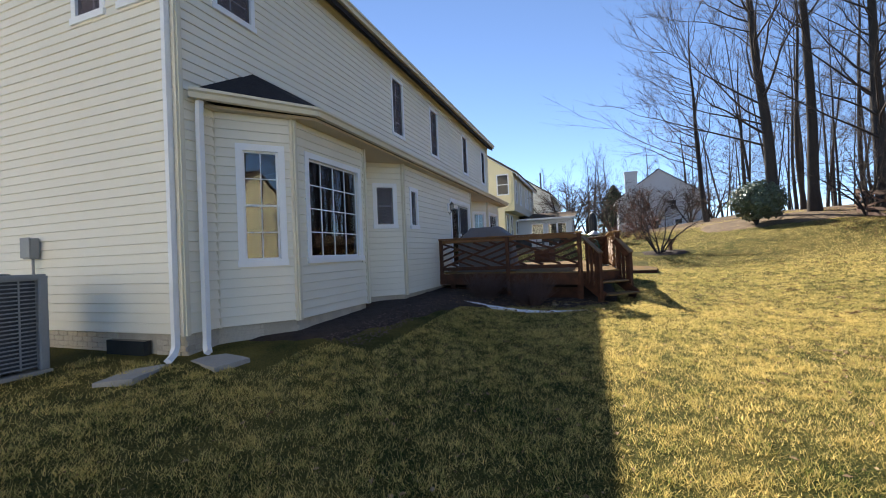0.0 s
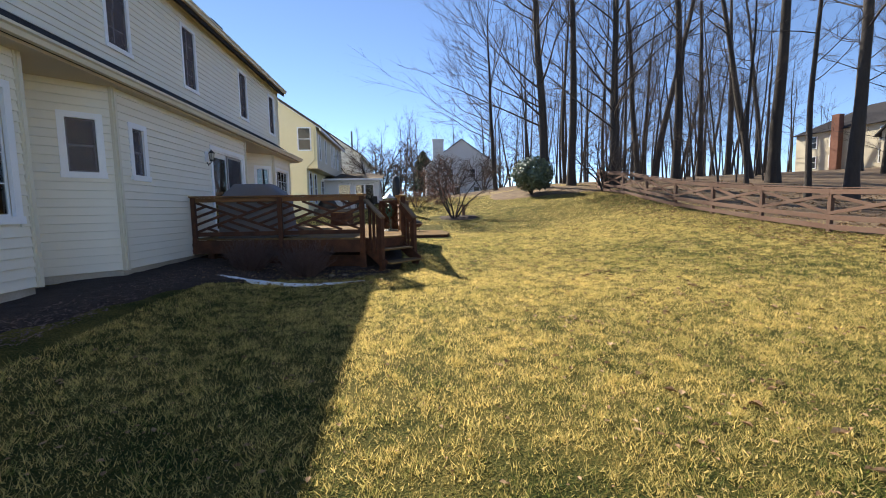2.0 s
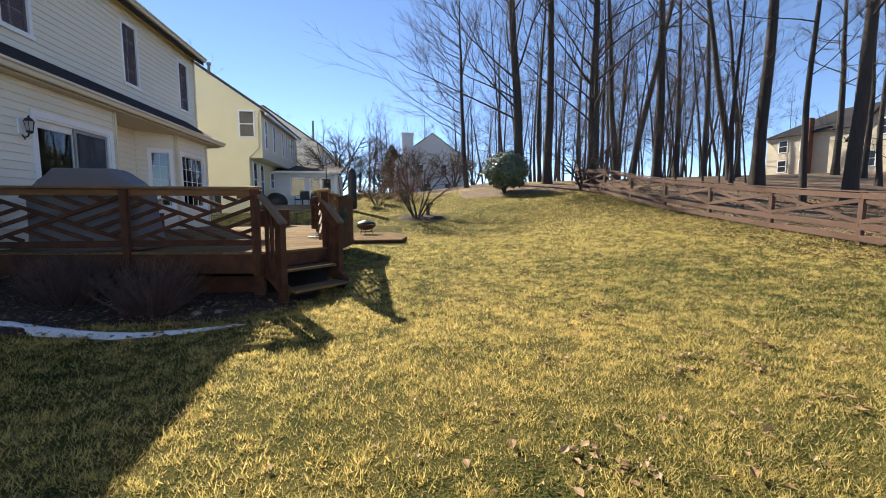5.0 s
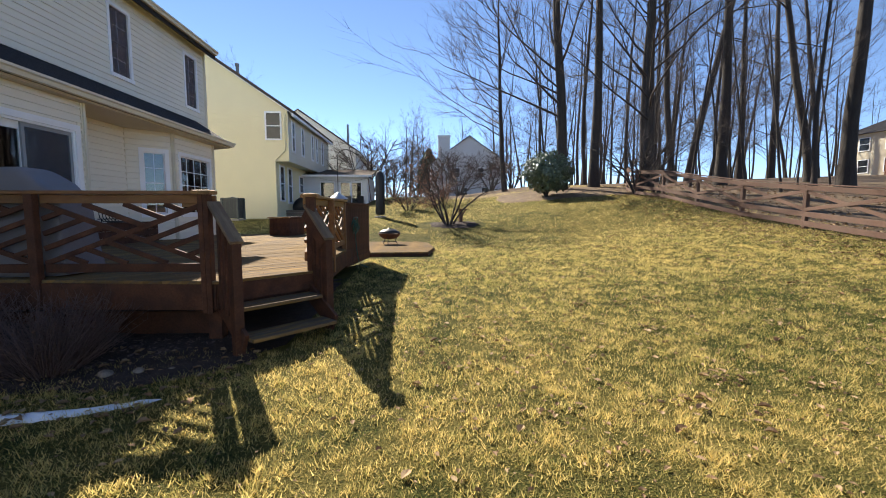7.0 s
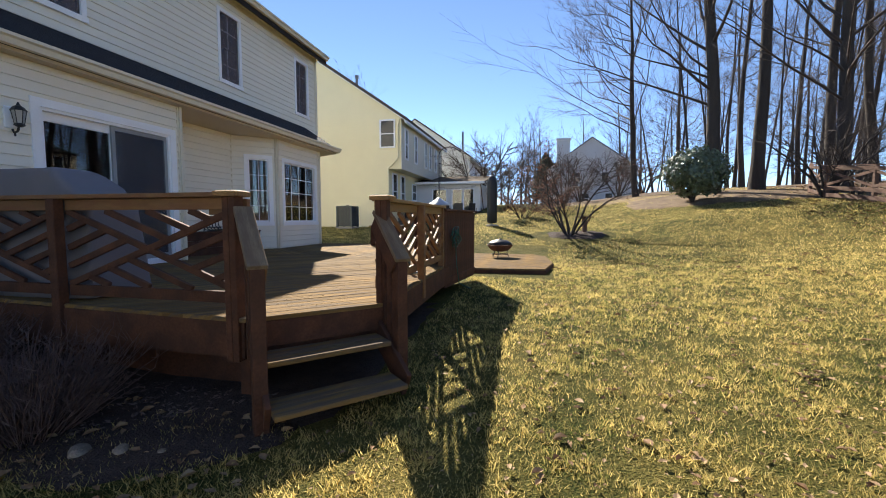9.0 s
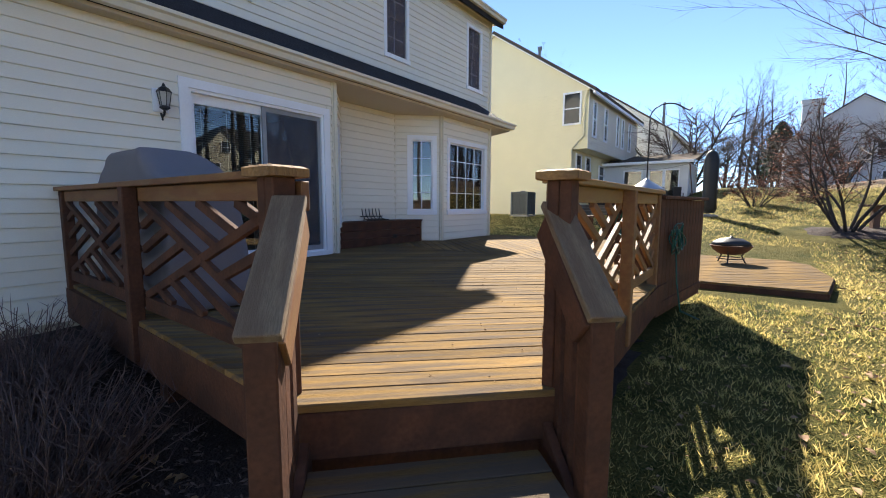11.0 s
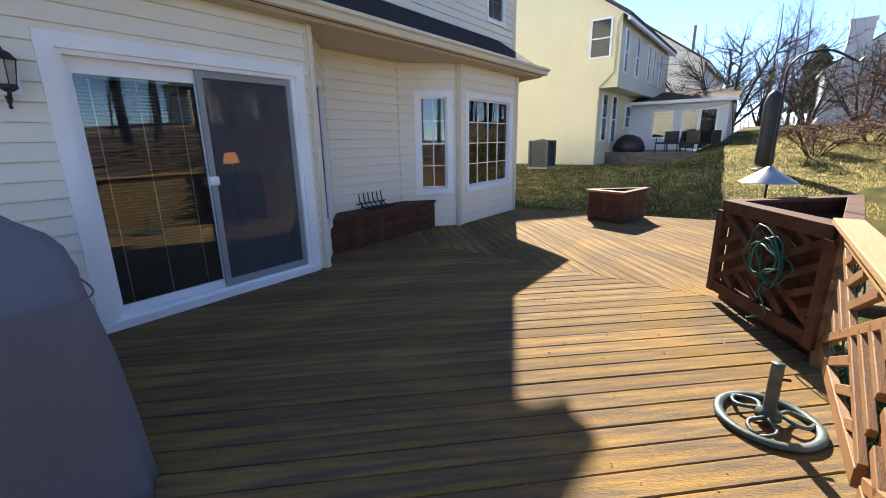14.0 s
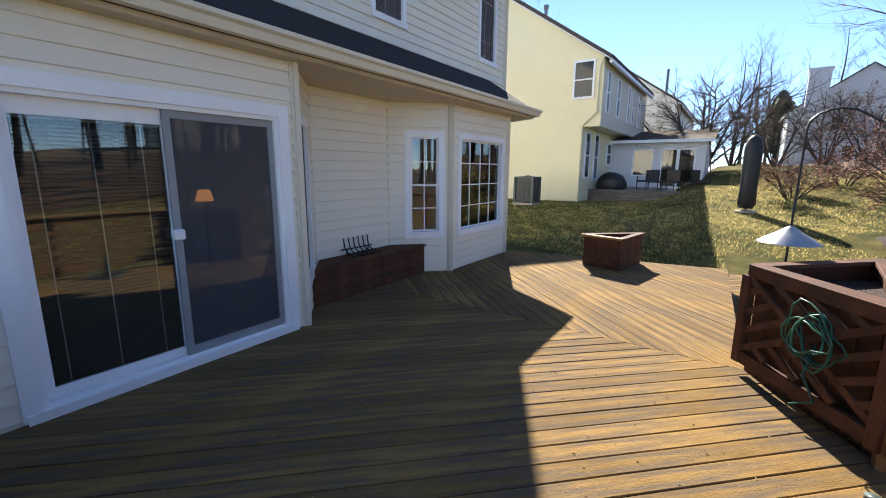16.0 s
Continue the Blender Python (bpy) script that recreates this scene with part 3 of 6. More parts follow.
box(bm, XW - 0.05, ex - 0.01, Y0 - 0.22, Y1 + 0.22, EAVE_Z - 0.19, EAVE_Z - 0.145)
tagged(part("eave_soffit", bm, "soffit"), "beige soffit under the main eave", "soffit", kind="structure")
gutter([(ex, Y0 - 0.25), (ex, Y1 + 0.25)], EAVE_Z - 0.10, label="cream metal gutter along the main eave")


# ---------------------------------------------------------------- sliding door and lantern
def sliding_door():
    m = SEG["main"][0]
    a, b, z0, z1 = DOOR
    door = thing("door_1", "white sliding glass patio door with grey screen panel, closed", "door", kind="structure")
    bm = bmesh.new()
    for u0, u1, v0, v1 in ((a, a + 0.10, z0, z1), (b - 0.10, b, z0, z1), (a + 0.10, b - 0.10, z1 - 0.10, z1)):
        box(bm, u0, u1, v0, v1, -0.02, 0.035, m)
    part("casing", bm, "trim", door)
    bm = bmesh.new()
    for u0, u1, v0, v1 in ((a + 0.10, a + 0.135, z0, z1 - 0.10), (b - 0.135, b - 0.10, z0, z1 - 0.10), (a + 0.135, b - 0.135, z1 - 0.135, z1 - 0.10)):
        box(bm, u0, u1, v0, v1, -0.10, 0.012, m)
    part("door_frame", bm, "trim", door)
    bm = bmesh.new()
    box(bm, a + 0.02, b - 0.02, z0 - 0.015, z0 + 0.05, -0.12, 0.05, m)
    box(bm, a + 0.135, b - 0.135, z0 + 0.05, z0 + 0.07, -0.05, 0.0, m)
    part("threshold", bm, "trim", door)
    mid = (a + b) / 2
    for u0, u1, w, s, mat, top in ((a + 0.135, mid + 0.03, -0.055, 0.05, "trim", 0.11), (mid - 0.02, b - 0.135, -0.015, 0.05, "ac", 0.06)):
        bm = bmesh.new()
        lo, hi = z0 + 0.07, z1 - 0.135
        box(bm, u0, u0 + s, lo, hi, w - 0.03, w, m)
        box(bm, u1 - s, u1, lo, hi, w - 0.03, w, m)
        box(bm, u0 + s, u1 - s, lo, lo + 0.07, w - 0.03, w, m)
        box(bm, u0 + s, u1 - s, hi - top, hi, w - 0.03, w, m)
        panel = part("door_panel", bm, mat, door, "white sliding panel" if mat == "trim" else "grey framed panel behind a screen")
        bm = bmesh.new()
        box(bm, u0 + s, u1 - s, lo + 0.07, hi - top, w - 0.018, w - 0.013, m)
        pane = part("pane", bm, "glass", panel)
        pane.visible_shadow = False
        if mat != "trim":
            bm = bmesh.new()
            box(bm, u0 + s, u1 - s, lo + 0.07, hi - top, w - 0.009, w - 0.007, m)
            part("insect_screen", bm, "screen", panel, "grey insect screen").visible_shadow = False
        if mat == "trim":
            bm = bmesh.new()
            box(bm, mid - 0.035, mid + 0.045, 2.02, 2.10, w, w + 0.065, m)
            bevel(bm, 0.01)
            part("handle", bm, "trim", panel, "small white latch handle")


sliding_door()


def window_blind():
    """An open horizontal blind just inside the fixed glass, with its head rail and ladder cords."""
    m = SEG["main"][0]
    a, b = DOOR[0] + 0.16, (DOOR[0] + DOOR[1]) / 2
    bl = thing("window_blind", "lowered pale horizontal blind with open slats behind the patio door", "blind")
    bm = bmesh.new()
    box(bm, a, b, 2.86, 2.92, -0.175, -0.125, m)
    part("head_rail", bm, "curtain", bl)
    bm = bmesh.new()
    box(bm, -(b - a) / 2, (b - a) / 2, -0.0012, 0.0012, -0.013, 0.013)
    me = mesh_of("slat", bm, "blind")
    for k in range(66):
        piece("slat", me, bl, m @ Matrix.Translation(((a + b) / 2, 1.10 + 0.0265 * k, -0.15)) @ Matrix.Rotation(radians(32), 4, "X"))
    for f in (0.15, 0.5, 0.85):
        bm = bmesh.new()
        u = a + (b - a) * f
        box(bm, u - 0.004, u + 0.004, 1.09, 2.86, -0.134, -0.132, m)
        part("cord", bm, "curtain", bl)


window_blind()


def wall_lantern(y, z):
    x = -3.83
    lamp = thing("wall_lantern", "black outdoor wall lantern with frosted glass beside the patio door", "wall lamp", (x, y, z))
    bm = bmesh.new()
    box(bm, 0.0, 0.035, -0.075, 0.075, -0.10, 0.14)
    bevel(bm, 0.006)
    part("backplate", bm, "trim", lamp, "cream mounting block")
    bm = bmesh.new()
    tube(bm, [(0.02, 0, -0.11), (0.05, 0, -0.15), (0.10, 0, -0.13), (0.13, 0, -0.06)], 0.012, 6)
    lathe(bm, [(0.0, -0.19), (0.012, -0.18), (0.008, -0.16), (0.014, -0.14)], 8, (0.055, 0))
    part("arm", bm, "black_metal", lamp)
    bm = bmesh.new()
    lathe(bm, [(0.02, -0.09), (0.05, -0.07), (0.045, -0.05), (0.03, -0.045)], 6, (0.13, 0))
    lathe(bm, [(0.075, 0.09), (0.07, 0.10), (0.045, 0.135), (0.02, 0.15), (0.012, 0.17), (0.006, 0.185)], 6, (0.13, 0))
    for k in range(6):
        a = k * math.pi / 3
        tube(bm, [(0.13 + 0.042 * math.cos(a), 0.042 * math.sin(a), -0.05), (0.13 + 0.066 * math.cos(a), 0.066 * math.sin(a), 0.095)], 0.004, 4)
    part("cage", bm, "black_metal", lamp)
    bm = bmesh.new()
    lathe(bm, [(0.038, -0.045), (0.062, 0.09)], 6, (0.13, 0))
    part("shade", bm, "lamp_glass", lamp, "frosted glass")


wall_lantern(10.30, 2.80)

# ---------------------------------------------------------------- the deck
DZ = 0.985
C0, R0 = Vector((-0.215, 9.45)), Vector((0.56, 10.26))       # stair opening
OUT = Vector((1, -1)).normalized()
PA, PB, PC = Vector((-0.11, 14.12)), Vector((0.52, 13.16)), Vector((0.76, 15.0))    # corners of the tall planter
DECK1 = [(-3.83, 9.45), tuple(C0 + OUT * 0.15), tuple(R0 + OUT * 0.15), (0.56, 13.10), tuple(PA), (-4.6, 14.12), (-4.6, 13.36), (-3.83, 12.6)]
DECK2 = [(-4.6, 14.12), tuple(PA), (-0.28, 18.40), (-3.90, 17.55), (-3.93, 15.42), (-4.6, 14.74)]


def clip(poly, n, d):
    """The part of a plan polygon on the side n.p <= d."""
    out = []
    for i, p in enumerate(poly):
        q = poly[(i + 1) % len(poly)]
        a, b = n[0] * p[0] + n[1] * p[1] - d, n[0] * q[0] + n[1] * q[1] - d
        if a <= 0:
            out.append(p)
        if a * b < 0:
            t = a / (a - b)
            out.append((p[0] + (q[0] - p[0]) * t, p[1] + (q[1] - p[1]) * t))
    return out


def boards(poly, angle, z, parent, mat="deck", width=0.1385, gap=0.0055, thick=0.032, name="deck_board"):
    d = (math.cos(radians(angle)), math.sin(radians(angle)))
    n = (-d[1], d[0])
    vals = [n[0] * x + n[1] * y for x, y in poly]
    s = min(vals)
    while s < max(vals):
        strip = clip(clip(poly, (-n[0], -n[1]), -s), n, s + width)
        s += width + gap
        if len(strip) < 3:
            continue
        us = [d[0] * x + d[1] * y for x, y in strip]
        if max(us) - min(us) < 0.05:
            continue
        o = (d[0] * min(us) + n[0] * (s - gap - width / 2), d[1] * min(us) + n[1] * (s - gap - width / 2))
        bm = bmesh.new()
        loc = [(d[0] * (x - o[0]) + d[1] * (y - o[1]), n[0] * (x - o[0]) + n[1] * (y - o[1])) for x, y in strip]
        area = sum(loc[i][0] * loc[(i + 1) % len(loc)][1] - loc[(i + 1) % len(loc)][0] * loc[i][1] for i in range(len(loc)))
        if area < 0:
            loc = loc[::-1]
        cx, cy = sum(p[0] for p in loc) / len(loc), sum(p[1] for p in loc) / len(loc)
        top = random.uniform(-0.0025, 0.0025)
        a = [bm.verts.new((x, y, -thick)) for x, y in loc]
        b = [bm.verts.new((x, y, -0.004 + top)) for x, y in loc]
        c = [bm.verts.new((x + 0.004 * (1 if x < cx else -1), y + 0.005 * (1 if y < 0 else -1), top)) for x, y in loc]
        k = len(loc)
        bm.faces.new(c)
        bm.faces.new(a[::-1])
        for i in range(k):
            j = (i + 1) % k
            bm.faces.new((a[i], a[j], b[j], b[i]))
            bm.faces.new((b[i], b[j], c[j], c[i]))
        ob = part(name, bm, mat, parent)
        ob.matrix_basis = pose(o[0], o[1], z, 0, 0, angle)


deck = thing("deck", "raised weathered wooden deck with diagonal boards and a chevron seam", "deck", kind="structure")
FALL = 0.0125                  # the deck drains away from the house
deck.matrix_world = Matrix.Translation((-3.83, 0, DZ)) @ Matrix.Rotation(FALL, 4, "Y") @ Matrix.Translation((3.83, 0, -DZ))


def deck_z(x):
    return DZ - FALL * (x + 3.83)


boards(DECK1, 45, DZ, deck)
boards(DECK2, -42, DZ, deck)
RIM = [(-3.83, 9.43), tuple(C0 + OUT * 0.09), tuple(R0 + OUT * 0.09), (0.55, 13.12), (0.66, 14.9)]
for a, b in zip(RIM, RIM[1:]):
    bm = bmesh.new()
    bar(bm, (*a, DZ - 0.175), (*b, DZ - 0.175), 0.04, 0.28)
    part("rim_joist", bm, "stain", deck, "dark stained rim board")
for a, b in (((-0.26, 15.0), (-0.28, 18.4)), ((-0.28, 18.4), (-3.90, 17.56))):
    bm = bmesh.new()
    bar(bm, (*a, DZ - 0.175), (*b, DZ - 0.175), 0.04, 0.28)
    part("rim_joist", bm, "stain", deck)
for x in (-3.5, -1.97, -0.25):
    for y in (9.6, 12.2):
        bm = bmesh.new()
        box(bm, x - 0.07, x + 0.07, y - 0.07, y + 0.07, 0.0, DZ - 0.033)
        part("support_post", bm, "stain", deck)
bm = bmesh.new()
bar(bm, (-3.8, 9.70, 0.42), (-0.3, 9.75, 0.42), 0.03, 0.30)
part("skirt_board", bm, "stain", deck)

# railings
RT = 1.885


def post(parent, x, y, z0, z1, w=0.09, rz=0.0, mat="stain"):
    bm = bmesh.new()
    box(bm, -w / 2, w / 2, -w / 2, w / 2, 0, z1 - z0)
    bmesh.ops.bevel(bm, geom=[e for e in bm.edges if abs(e.verts[0].co.z - e.verts[1].co.z) > 0.2], offset=0.006, segments=1, affect="EDGES")
    ob = part("post", bm, mat, parent)
    ob.matrix_basis = pose(x, y, z0, 0, 0, rz)
    return ob


def board(name, parent, a, b, w, h, mat="stain", up=(0, 0, 1), label=""):
    """A board as an object of its own whose local x runs along it."""
    a, b, up = Vector(a), Vector(b), Vector(up)
    d = (b - a).normalized()
    s = up.cross(d).normalized()
    u = d.cross(s)
    bm = bmesh.new()
    box(bm, 0, (b - a).length, -w / 2, w / 2, -h / 2, h / 2)
    bevel(bm, min(0.004, w * 0.2, h * 0.2))
    ob = part(name, bm, mat, parent, label)
    m = Matrix((d, s, u)).transposed().to_4x4()
    m.translation = a
    ob.matrix_basis = m
    return ob


def weave(parent, p, q, z0, z1, mat="stain", n=3):
    """Crossed diagonals whose four triangles are filled with slats, between plan points p and q."""
    p, q = Vector(p), Vector(q)
    L = (q - p).length
    d = (q - p) / L
    H = z1 - z0

    def at(u, v):
        return (p.x + d.x * u, p.y + d.y * u, z0 + v)

    t = Vector((d.y, -d.x, 0))
    lines = [((0, 0), (L, H))]
    lines += [((0, H), (L * 0.49, H * 0.51)), ((L * 0.51, H * 0.49), (L, 0))]
    for k in range(1, n + 1):
        f = k / (n + 1)
        lines.append(((0, f * H), ((1 - f) * L / 2, H * (1 + f) / 2)))
        lines.append(((L * (1 + f) / 2, H * (1 - f) / 2), (L, H * (1 - f))))
        lines.append(((L * f, H), (L * (1 + f) / 2, H * (1 + f) / 2)))
        lines.append(((L * (1 - f) / 2, H * (1 - f) / 2), (L * (1 - f), 0)))
    for a, b in lines:
        board("slat", parent, at(*a), at(*b), 0.032, 0.052, mat, up=(t.cross(Vector(at(*b)) - Vector(at(*a)))))


def railing(name, points, label, newel=-1, mats=("stain", "stain")):
    rail = thing(name, label, "railing", (0, 0, 0))
    for i, (x, y) in enumerate(points):
        ang = math.degrees(math.atan2(points[-1][1] - points[0][1], points[-1][0] - points[0][0]))
        o = Vector((math.sin(radians(ang)), -math.cos(radians(ang)))) * (0.062 if 0 < i < len(points) - 1 else 0.0)
        if i != newel:
            post(rail, x + o.x, y + o.y, DZ - 0.30, RT - 0.037, 0.085, ang, mats[0])
    a, b = Vector(points[0]), Vector(points[-1])
    d = (b - a).normalized()
    s = Vector((-d.y, d.x))
    e0, e1 = a - d * (0.06 if newel else -0.12), b + d * (0.06 if newel < 1 else -0.12)
    board("cap_rail", rail, (*e0, RT - 0.018), (*e1, RT - 0.018), 0.145, 0.036, mats[1], label="worn flat cap rail")
    for p, q in zip(points, points[1:]):
        p, q = Vector(p) + d * 0.05, Vector(q) - d * 0.05
        board("top_rail", rail, (*p, RT - 0.085), (*q, RT - 0.085), 0.04, 0.09, mats[1])
        board("bottom_rail", rail, (*p, DZ + 0.09), (*q, DZ + 0.09), 0.04, 0.09, mats[0])
        weave(rail, p, q, DZ + 0.14, RT - 0.135, mats[0])
    return rail


# Parts that catch the sun get the lighter, sun-coloured woods.
railing("deck_railing", [(-3.77, 9.46), (-1.97, 9.46), (-0.215, 9.45)], "dark stained wooden railing with crossed slats along the deck front", 2, mats=("stain", "sunlit_stain"))
railing("deck_railing", [(0.53, 10.29), (0.52, 11.72), (0.51, 13.14)], "stained wooden railing with crossed slats and sunlit golden cap", 0, mats=("sunlit_stain", "raw"))


def stair():
    st = thing("deck_stairs", "dark wooden deck stairs with two open treads between sloping rails", "stairs", (0, 0, 0))
    e = (R0 - C0).normalized()
    for o0, o1, z in ((0.20, 0.51, 0.69), (0.48, 0.80, 0.43)):
        for k in range(2):
            w = (o1 - o0) / 2
            a = C0 + OUT * (o0 + w * (k + 0.5)) + e * 0.06
            b = R0 + OUT * (o0 + w * (k + 0.5)) - e * 0.10
            board("tread", st, (*a, z - 0.019), (*b, z - 0.019), w - 0.006, 0.038, "deck", label="worn wooden tread")
    board("riser", st, (*(C0 + OUT * 0.135), DZ - 0.185), (*(R0 + OUT * 0.135), DZ - 0.185), 0.03, 0.20)
    for x, y, rz in ((-0.232, 9.385, 2), (0.645, 10.205, 2)):
        # newel of two boards with a chamfered, cracked cap
        for k in (-1, 1):
            bm = bmesh.new()
            box(bm, -0.053, 0.053, 0.001 if k > 0 else -0.053, 0.053 if k > 0 else -0.001, 0, 1.25)
            bevel(bm, 0.005)
            part("newel_board", bm, "stain", st).matrix_basis = pose(x, y, 0.60, 0, 0, rz + 90)
        bm = bmesh.new()
        n = 9
        grid = {}
        for i in range(n):
            for j in range(n):
                u, v = -1 + 2 * i / (n - 1), -1 + 2 * j / (n - 1)
                edge = max(abs(u), abs(v))
                z = 0.022 - max(0, edge - 0.80) * 0.05 + 0.004 * noise.noise(Vector((u * 3 + x, v * 3, 0)))
                grid[i, j] = bm.verts.new((u * 0.092, v * 0.092, z))
        for i in range(n - 1):
            for j in range(n - 1):
                bm.faces.new((grid[i, j], grid[i + 1, j], grid[i + 1, j + 1], grid[i, j + 1]))
        rim = [grid[i, 0] for i in range(n)] + [grid[n - 1, j] for j in range(1, n)] + [grid[i, n - 1] for i in range(n - 2, -1, -1)] + [grid[0, j] for j in range(n - 2, 0, -1)]
        low = [bm.verts.new((w.co.x * 1.0, w.co.y * 1.0, -0.022 + 0.006 * noise.noise(Vector((w.co.x * 40, w.co.y * 40, 3))))) for w in rim]
        for k in range(len(rim)):
            bm.faces.new((low[k], low[(k + 1) % len(rim)], rim[(k + 1) % len(rim)], rim[k]))
        bm.faces.new(low[::-1])
        part("newel_cap", bm, "cap_wood", st, "cracked cap rail end coloured golden as in sunlight").matrix_basis = pose(x, y, 1.872, 0, 0, rz)
    board("rail_end", st, (-0.50, 9.468, 1.775), (-0.155, 9.468, 1.775), 0.038, 0.12, "sunlit_stain")
    # The sun-facing side board has the lit stain colour, the other plain stain.
    for base, side, up, foot, z0, z1, face in ((C0, 1, Vector((-0.15, 9.39)), Vector((0.235, 9.02)), 1.782, 1.385, "sunlit_stain"), (R0, -1, Vector((0.60, 10.23)), Vector((0.93, 9.91)), 1.765, 1.36, "stain")):
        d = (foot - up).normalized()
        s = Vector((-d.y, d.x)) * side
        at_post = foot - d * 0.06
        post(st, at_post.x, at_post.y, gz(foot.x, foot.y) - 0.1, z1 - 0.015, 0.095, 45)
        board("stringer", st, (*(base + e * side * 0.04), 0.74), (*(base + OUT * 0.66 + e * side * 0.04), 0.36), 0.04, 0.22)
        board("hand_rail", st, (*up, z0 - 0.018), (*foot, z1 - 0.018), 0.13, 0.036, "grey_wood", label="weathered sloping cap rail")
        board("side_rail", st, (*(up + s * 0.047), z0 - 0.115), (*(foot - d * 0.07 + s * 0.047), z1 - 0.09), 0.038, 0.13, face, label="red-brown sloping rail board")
        for k in (1, 2, 3):
            q = up.lerp(foot, 0.23 * k)
            zt = z0 + (z1 - z0) * 0.23 * k - 0.06
            board("baluster", st, (q.x, q.y, 0.70 - 0.05 * k), (q.x, q.y, zt), 0.035, 0.07, up=(*OUT, 0))


stair()


# lower platform beyond the tall planter
PLAT = [(0.45, 15.80), (2.18, 15.93), (2.40, 17.4), (2.25, 19.2), (1.75, 20.0), (-0.22, 20.0), (-0.26, 15.1)]
platform = thing("platform", "low sunlit wooden platform beside the deck", "platform", kind="structure")
boards(PLAT, 45, 0.59, platform)
for a, b in zip(PLAT, PLAT[1:]):
    bm = bmesh.new()
    bar(bm, (*a, 0.465), (*b, 0.465), 0.04, 0.185)
    part("rim_joist", bm, "stain", platform)


def planter(name, corners, z0, z1, label, lattice=False):
    """A wedge-shaped planter of upright boards with a flat cap on its rim."""
    box_ = thing(name, label, "planter", (0, 0, 0))
    pts = [Vector(c) for c in corners]
    for a, b in zip(pts, pts[1:] + pts[:1]):
        L = (b - a).length
        d = (b - a) / L
        n = max(1, round(L / 0.14))
        for k in range(n):
            p = a + d * (L * (k + 0.5) / n)
            board("plank", box_, (p.x, p.y, z0 + 0.005), (p.x, p.y, z1 - 0.04), 0.022, L / n - 0.004, up=(d.x, d.y, 0))
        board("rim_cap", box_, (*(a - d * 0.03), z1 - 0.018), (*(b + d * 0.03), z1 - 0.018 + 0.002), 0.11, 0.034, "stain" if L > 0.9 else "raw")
        board("base_rail", box_, (*a, z0 + 0.12), (*b, z0 + 0.12), 0.06, 0.09)
    bm = bmesh.new()
    prism(bm, [tuple(p + (sum(pts, Vector((0, 0))) / 3 - p).normalized() * 0.05) for p in pts], z1 - 0.30, z1 - 0.16)
    part("soil", bm, "mulch", box_, "dark soil")
    return box_


tall = planter("planter", [tuple(PA), tuple(PB + Vector((0.02, 0.06))), tuple(PC)], 0.55, 1.84, "tall wedge-shaped stained wooden planter with lattice and a hose")
lat_a, lat_b = PA + Vector((-0.06, -0.06)), PB + Vector((-0.06, -0.03))
weave(tall, tuple(lat_a), tuple(lat_b), DZ + 0.16, 1.76)
for q in (lat_a, lat_b):
    post(tall, q.x, q.y, DZ + 0.05, 1.76, 0.075, 35)
board("top_rail", tall, (*lat_a, 1.80), (*lat_b, 1.80), 0.04, 0.10)
board("bottom_rail", tall, (*lat_a, DZ + 0.10), (*lat_b, DZ + 0.10), 0.05, 0.10)
planter("planter", [(-2.36, 17.22), (-1.74, 17.06), (-1.58, 17.95)], deck_z(-1.7), 1.50, "small wedge-shaped stained wooden planter on the deck")


def coil(name, center, normal, radius, turns, label, mat="hose", tails=()):
    """A hung hose: loops round a point in an upright plane, with loose ends."""
    n = Vector((*normal, 0)).normalized()
    s = Vector((0, 0, 1)).cross(n)
    hose = thing(name, label, "garden hose", center)
    for k in range(turns):
        bm = bmesh.new()
        ra, rb, tilt = radius * random.uniform(0.55, 1.05), radius * random.uniform(0.45, 0.95), random.uniform(-0.9, 0.9)
        off = n * (0.02 + 0.014 * k) + s * random.uniform(-0.05, 0.05) + Vector((0, 0, random.uniform(-0.08, 0.03)))
        pts = []
        for i in range(18):
            a = 2 * math.pi * i / 18
            u, v = math.cos(a) * ra, math.sin(a) * rb
            wob = 1 + 0.16 * math.sin(3 * a + k) + 0.08 * math.sin(5 * a + 2 * k)
            pts.append(off + n * 0.012 * math.sin(2 * a + k) + s * (u * math.cos(tilt) - v * math.sin(tilt)) * wob + Vector((0, 0, (u * math.sin(tilt) + v * math.cos(tilt)) * wob)))
        tube(bm, pts + pts[:1], 0.0065, 6, False)
        part("loop", bm, mat, hose, smooth=True)
    for t in tails:
        bm = bmesh.new()
        tube(bm, t, 0.0085, 6)
        part("loose_end", bm, mat, hose, smooth=True)
    return hose


coil("garden_hose", (0.20, 13.50, 1.56), (-0.81, -0.58), 0.185, 7, "green garden hose coiled on the deck side of the planter",
     tails=[[(0, 0, -0.1), (-0.05, -0.05, -0.3), (0.02, -0.1, -0.45), (-0.1, -0.1, -0.5)]])
coil("garden_hose", (0.60, 13.62, 1.42), (1, -0.1), 0.17, 7, "green garden hose coiled on the yard side of the planter",
     tails=[[(0.05, 0, -0.15), (0.08, -0.05, -0.5), (0.15, -0.2, -0.8), (0.3, 0.1, -0.93), (0.1, 0.4, -0.93)]])


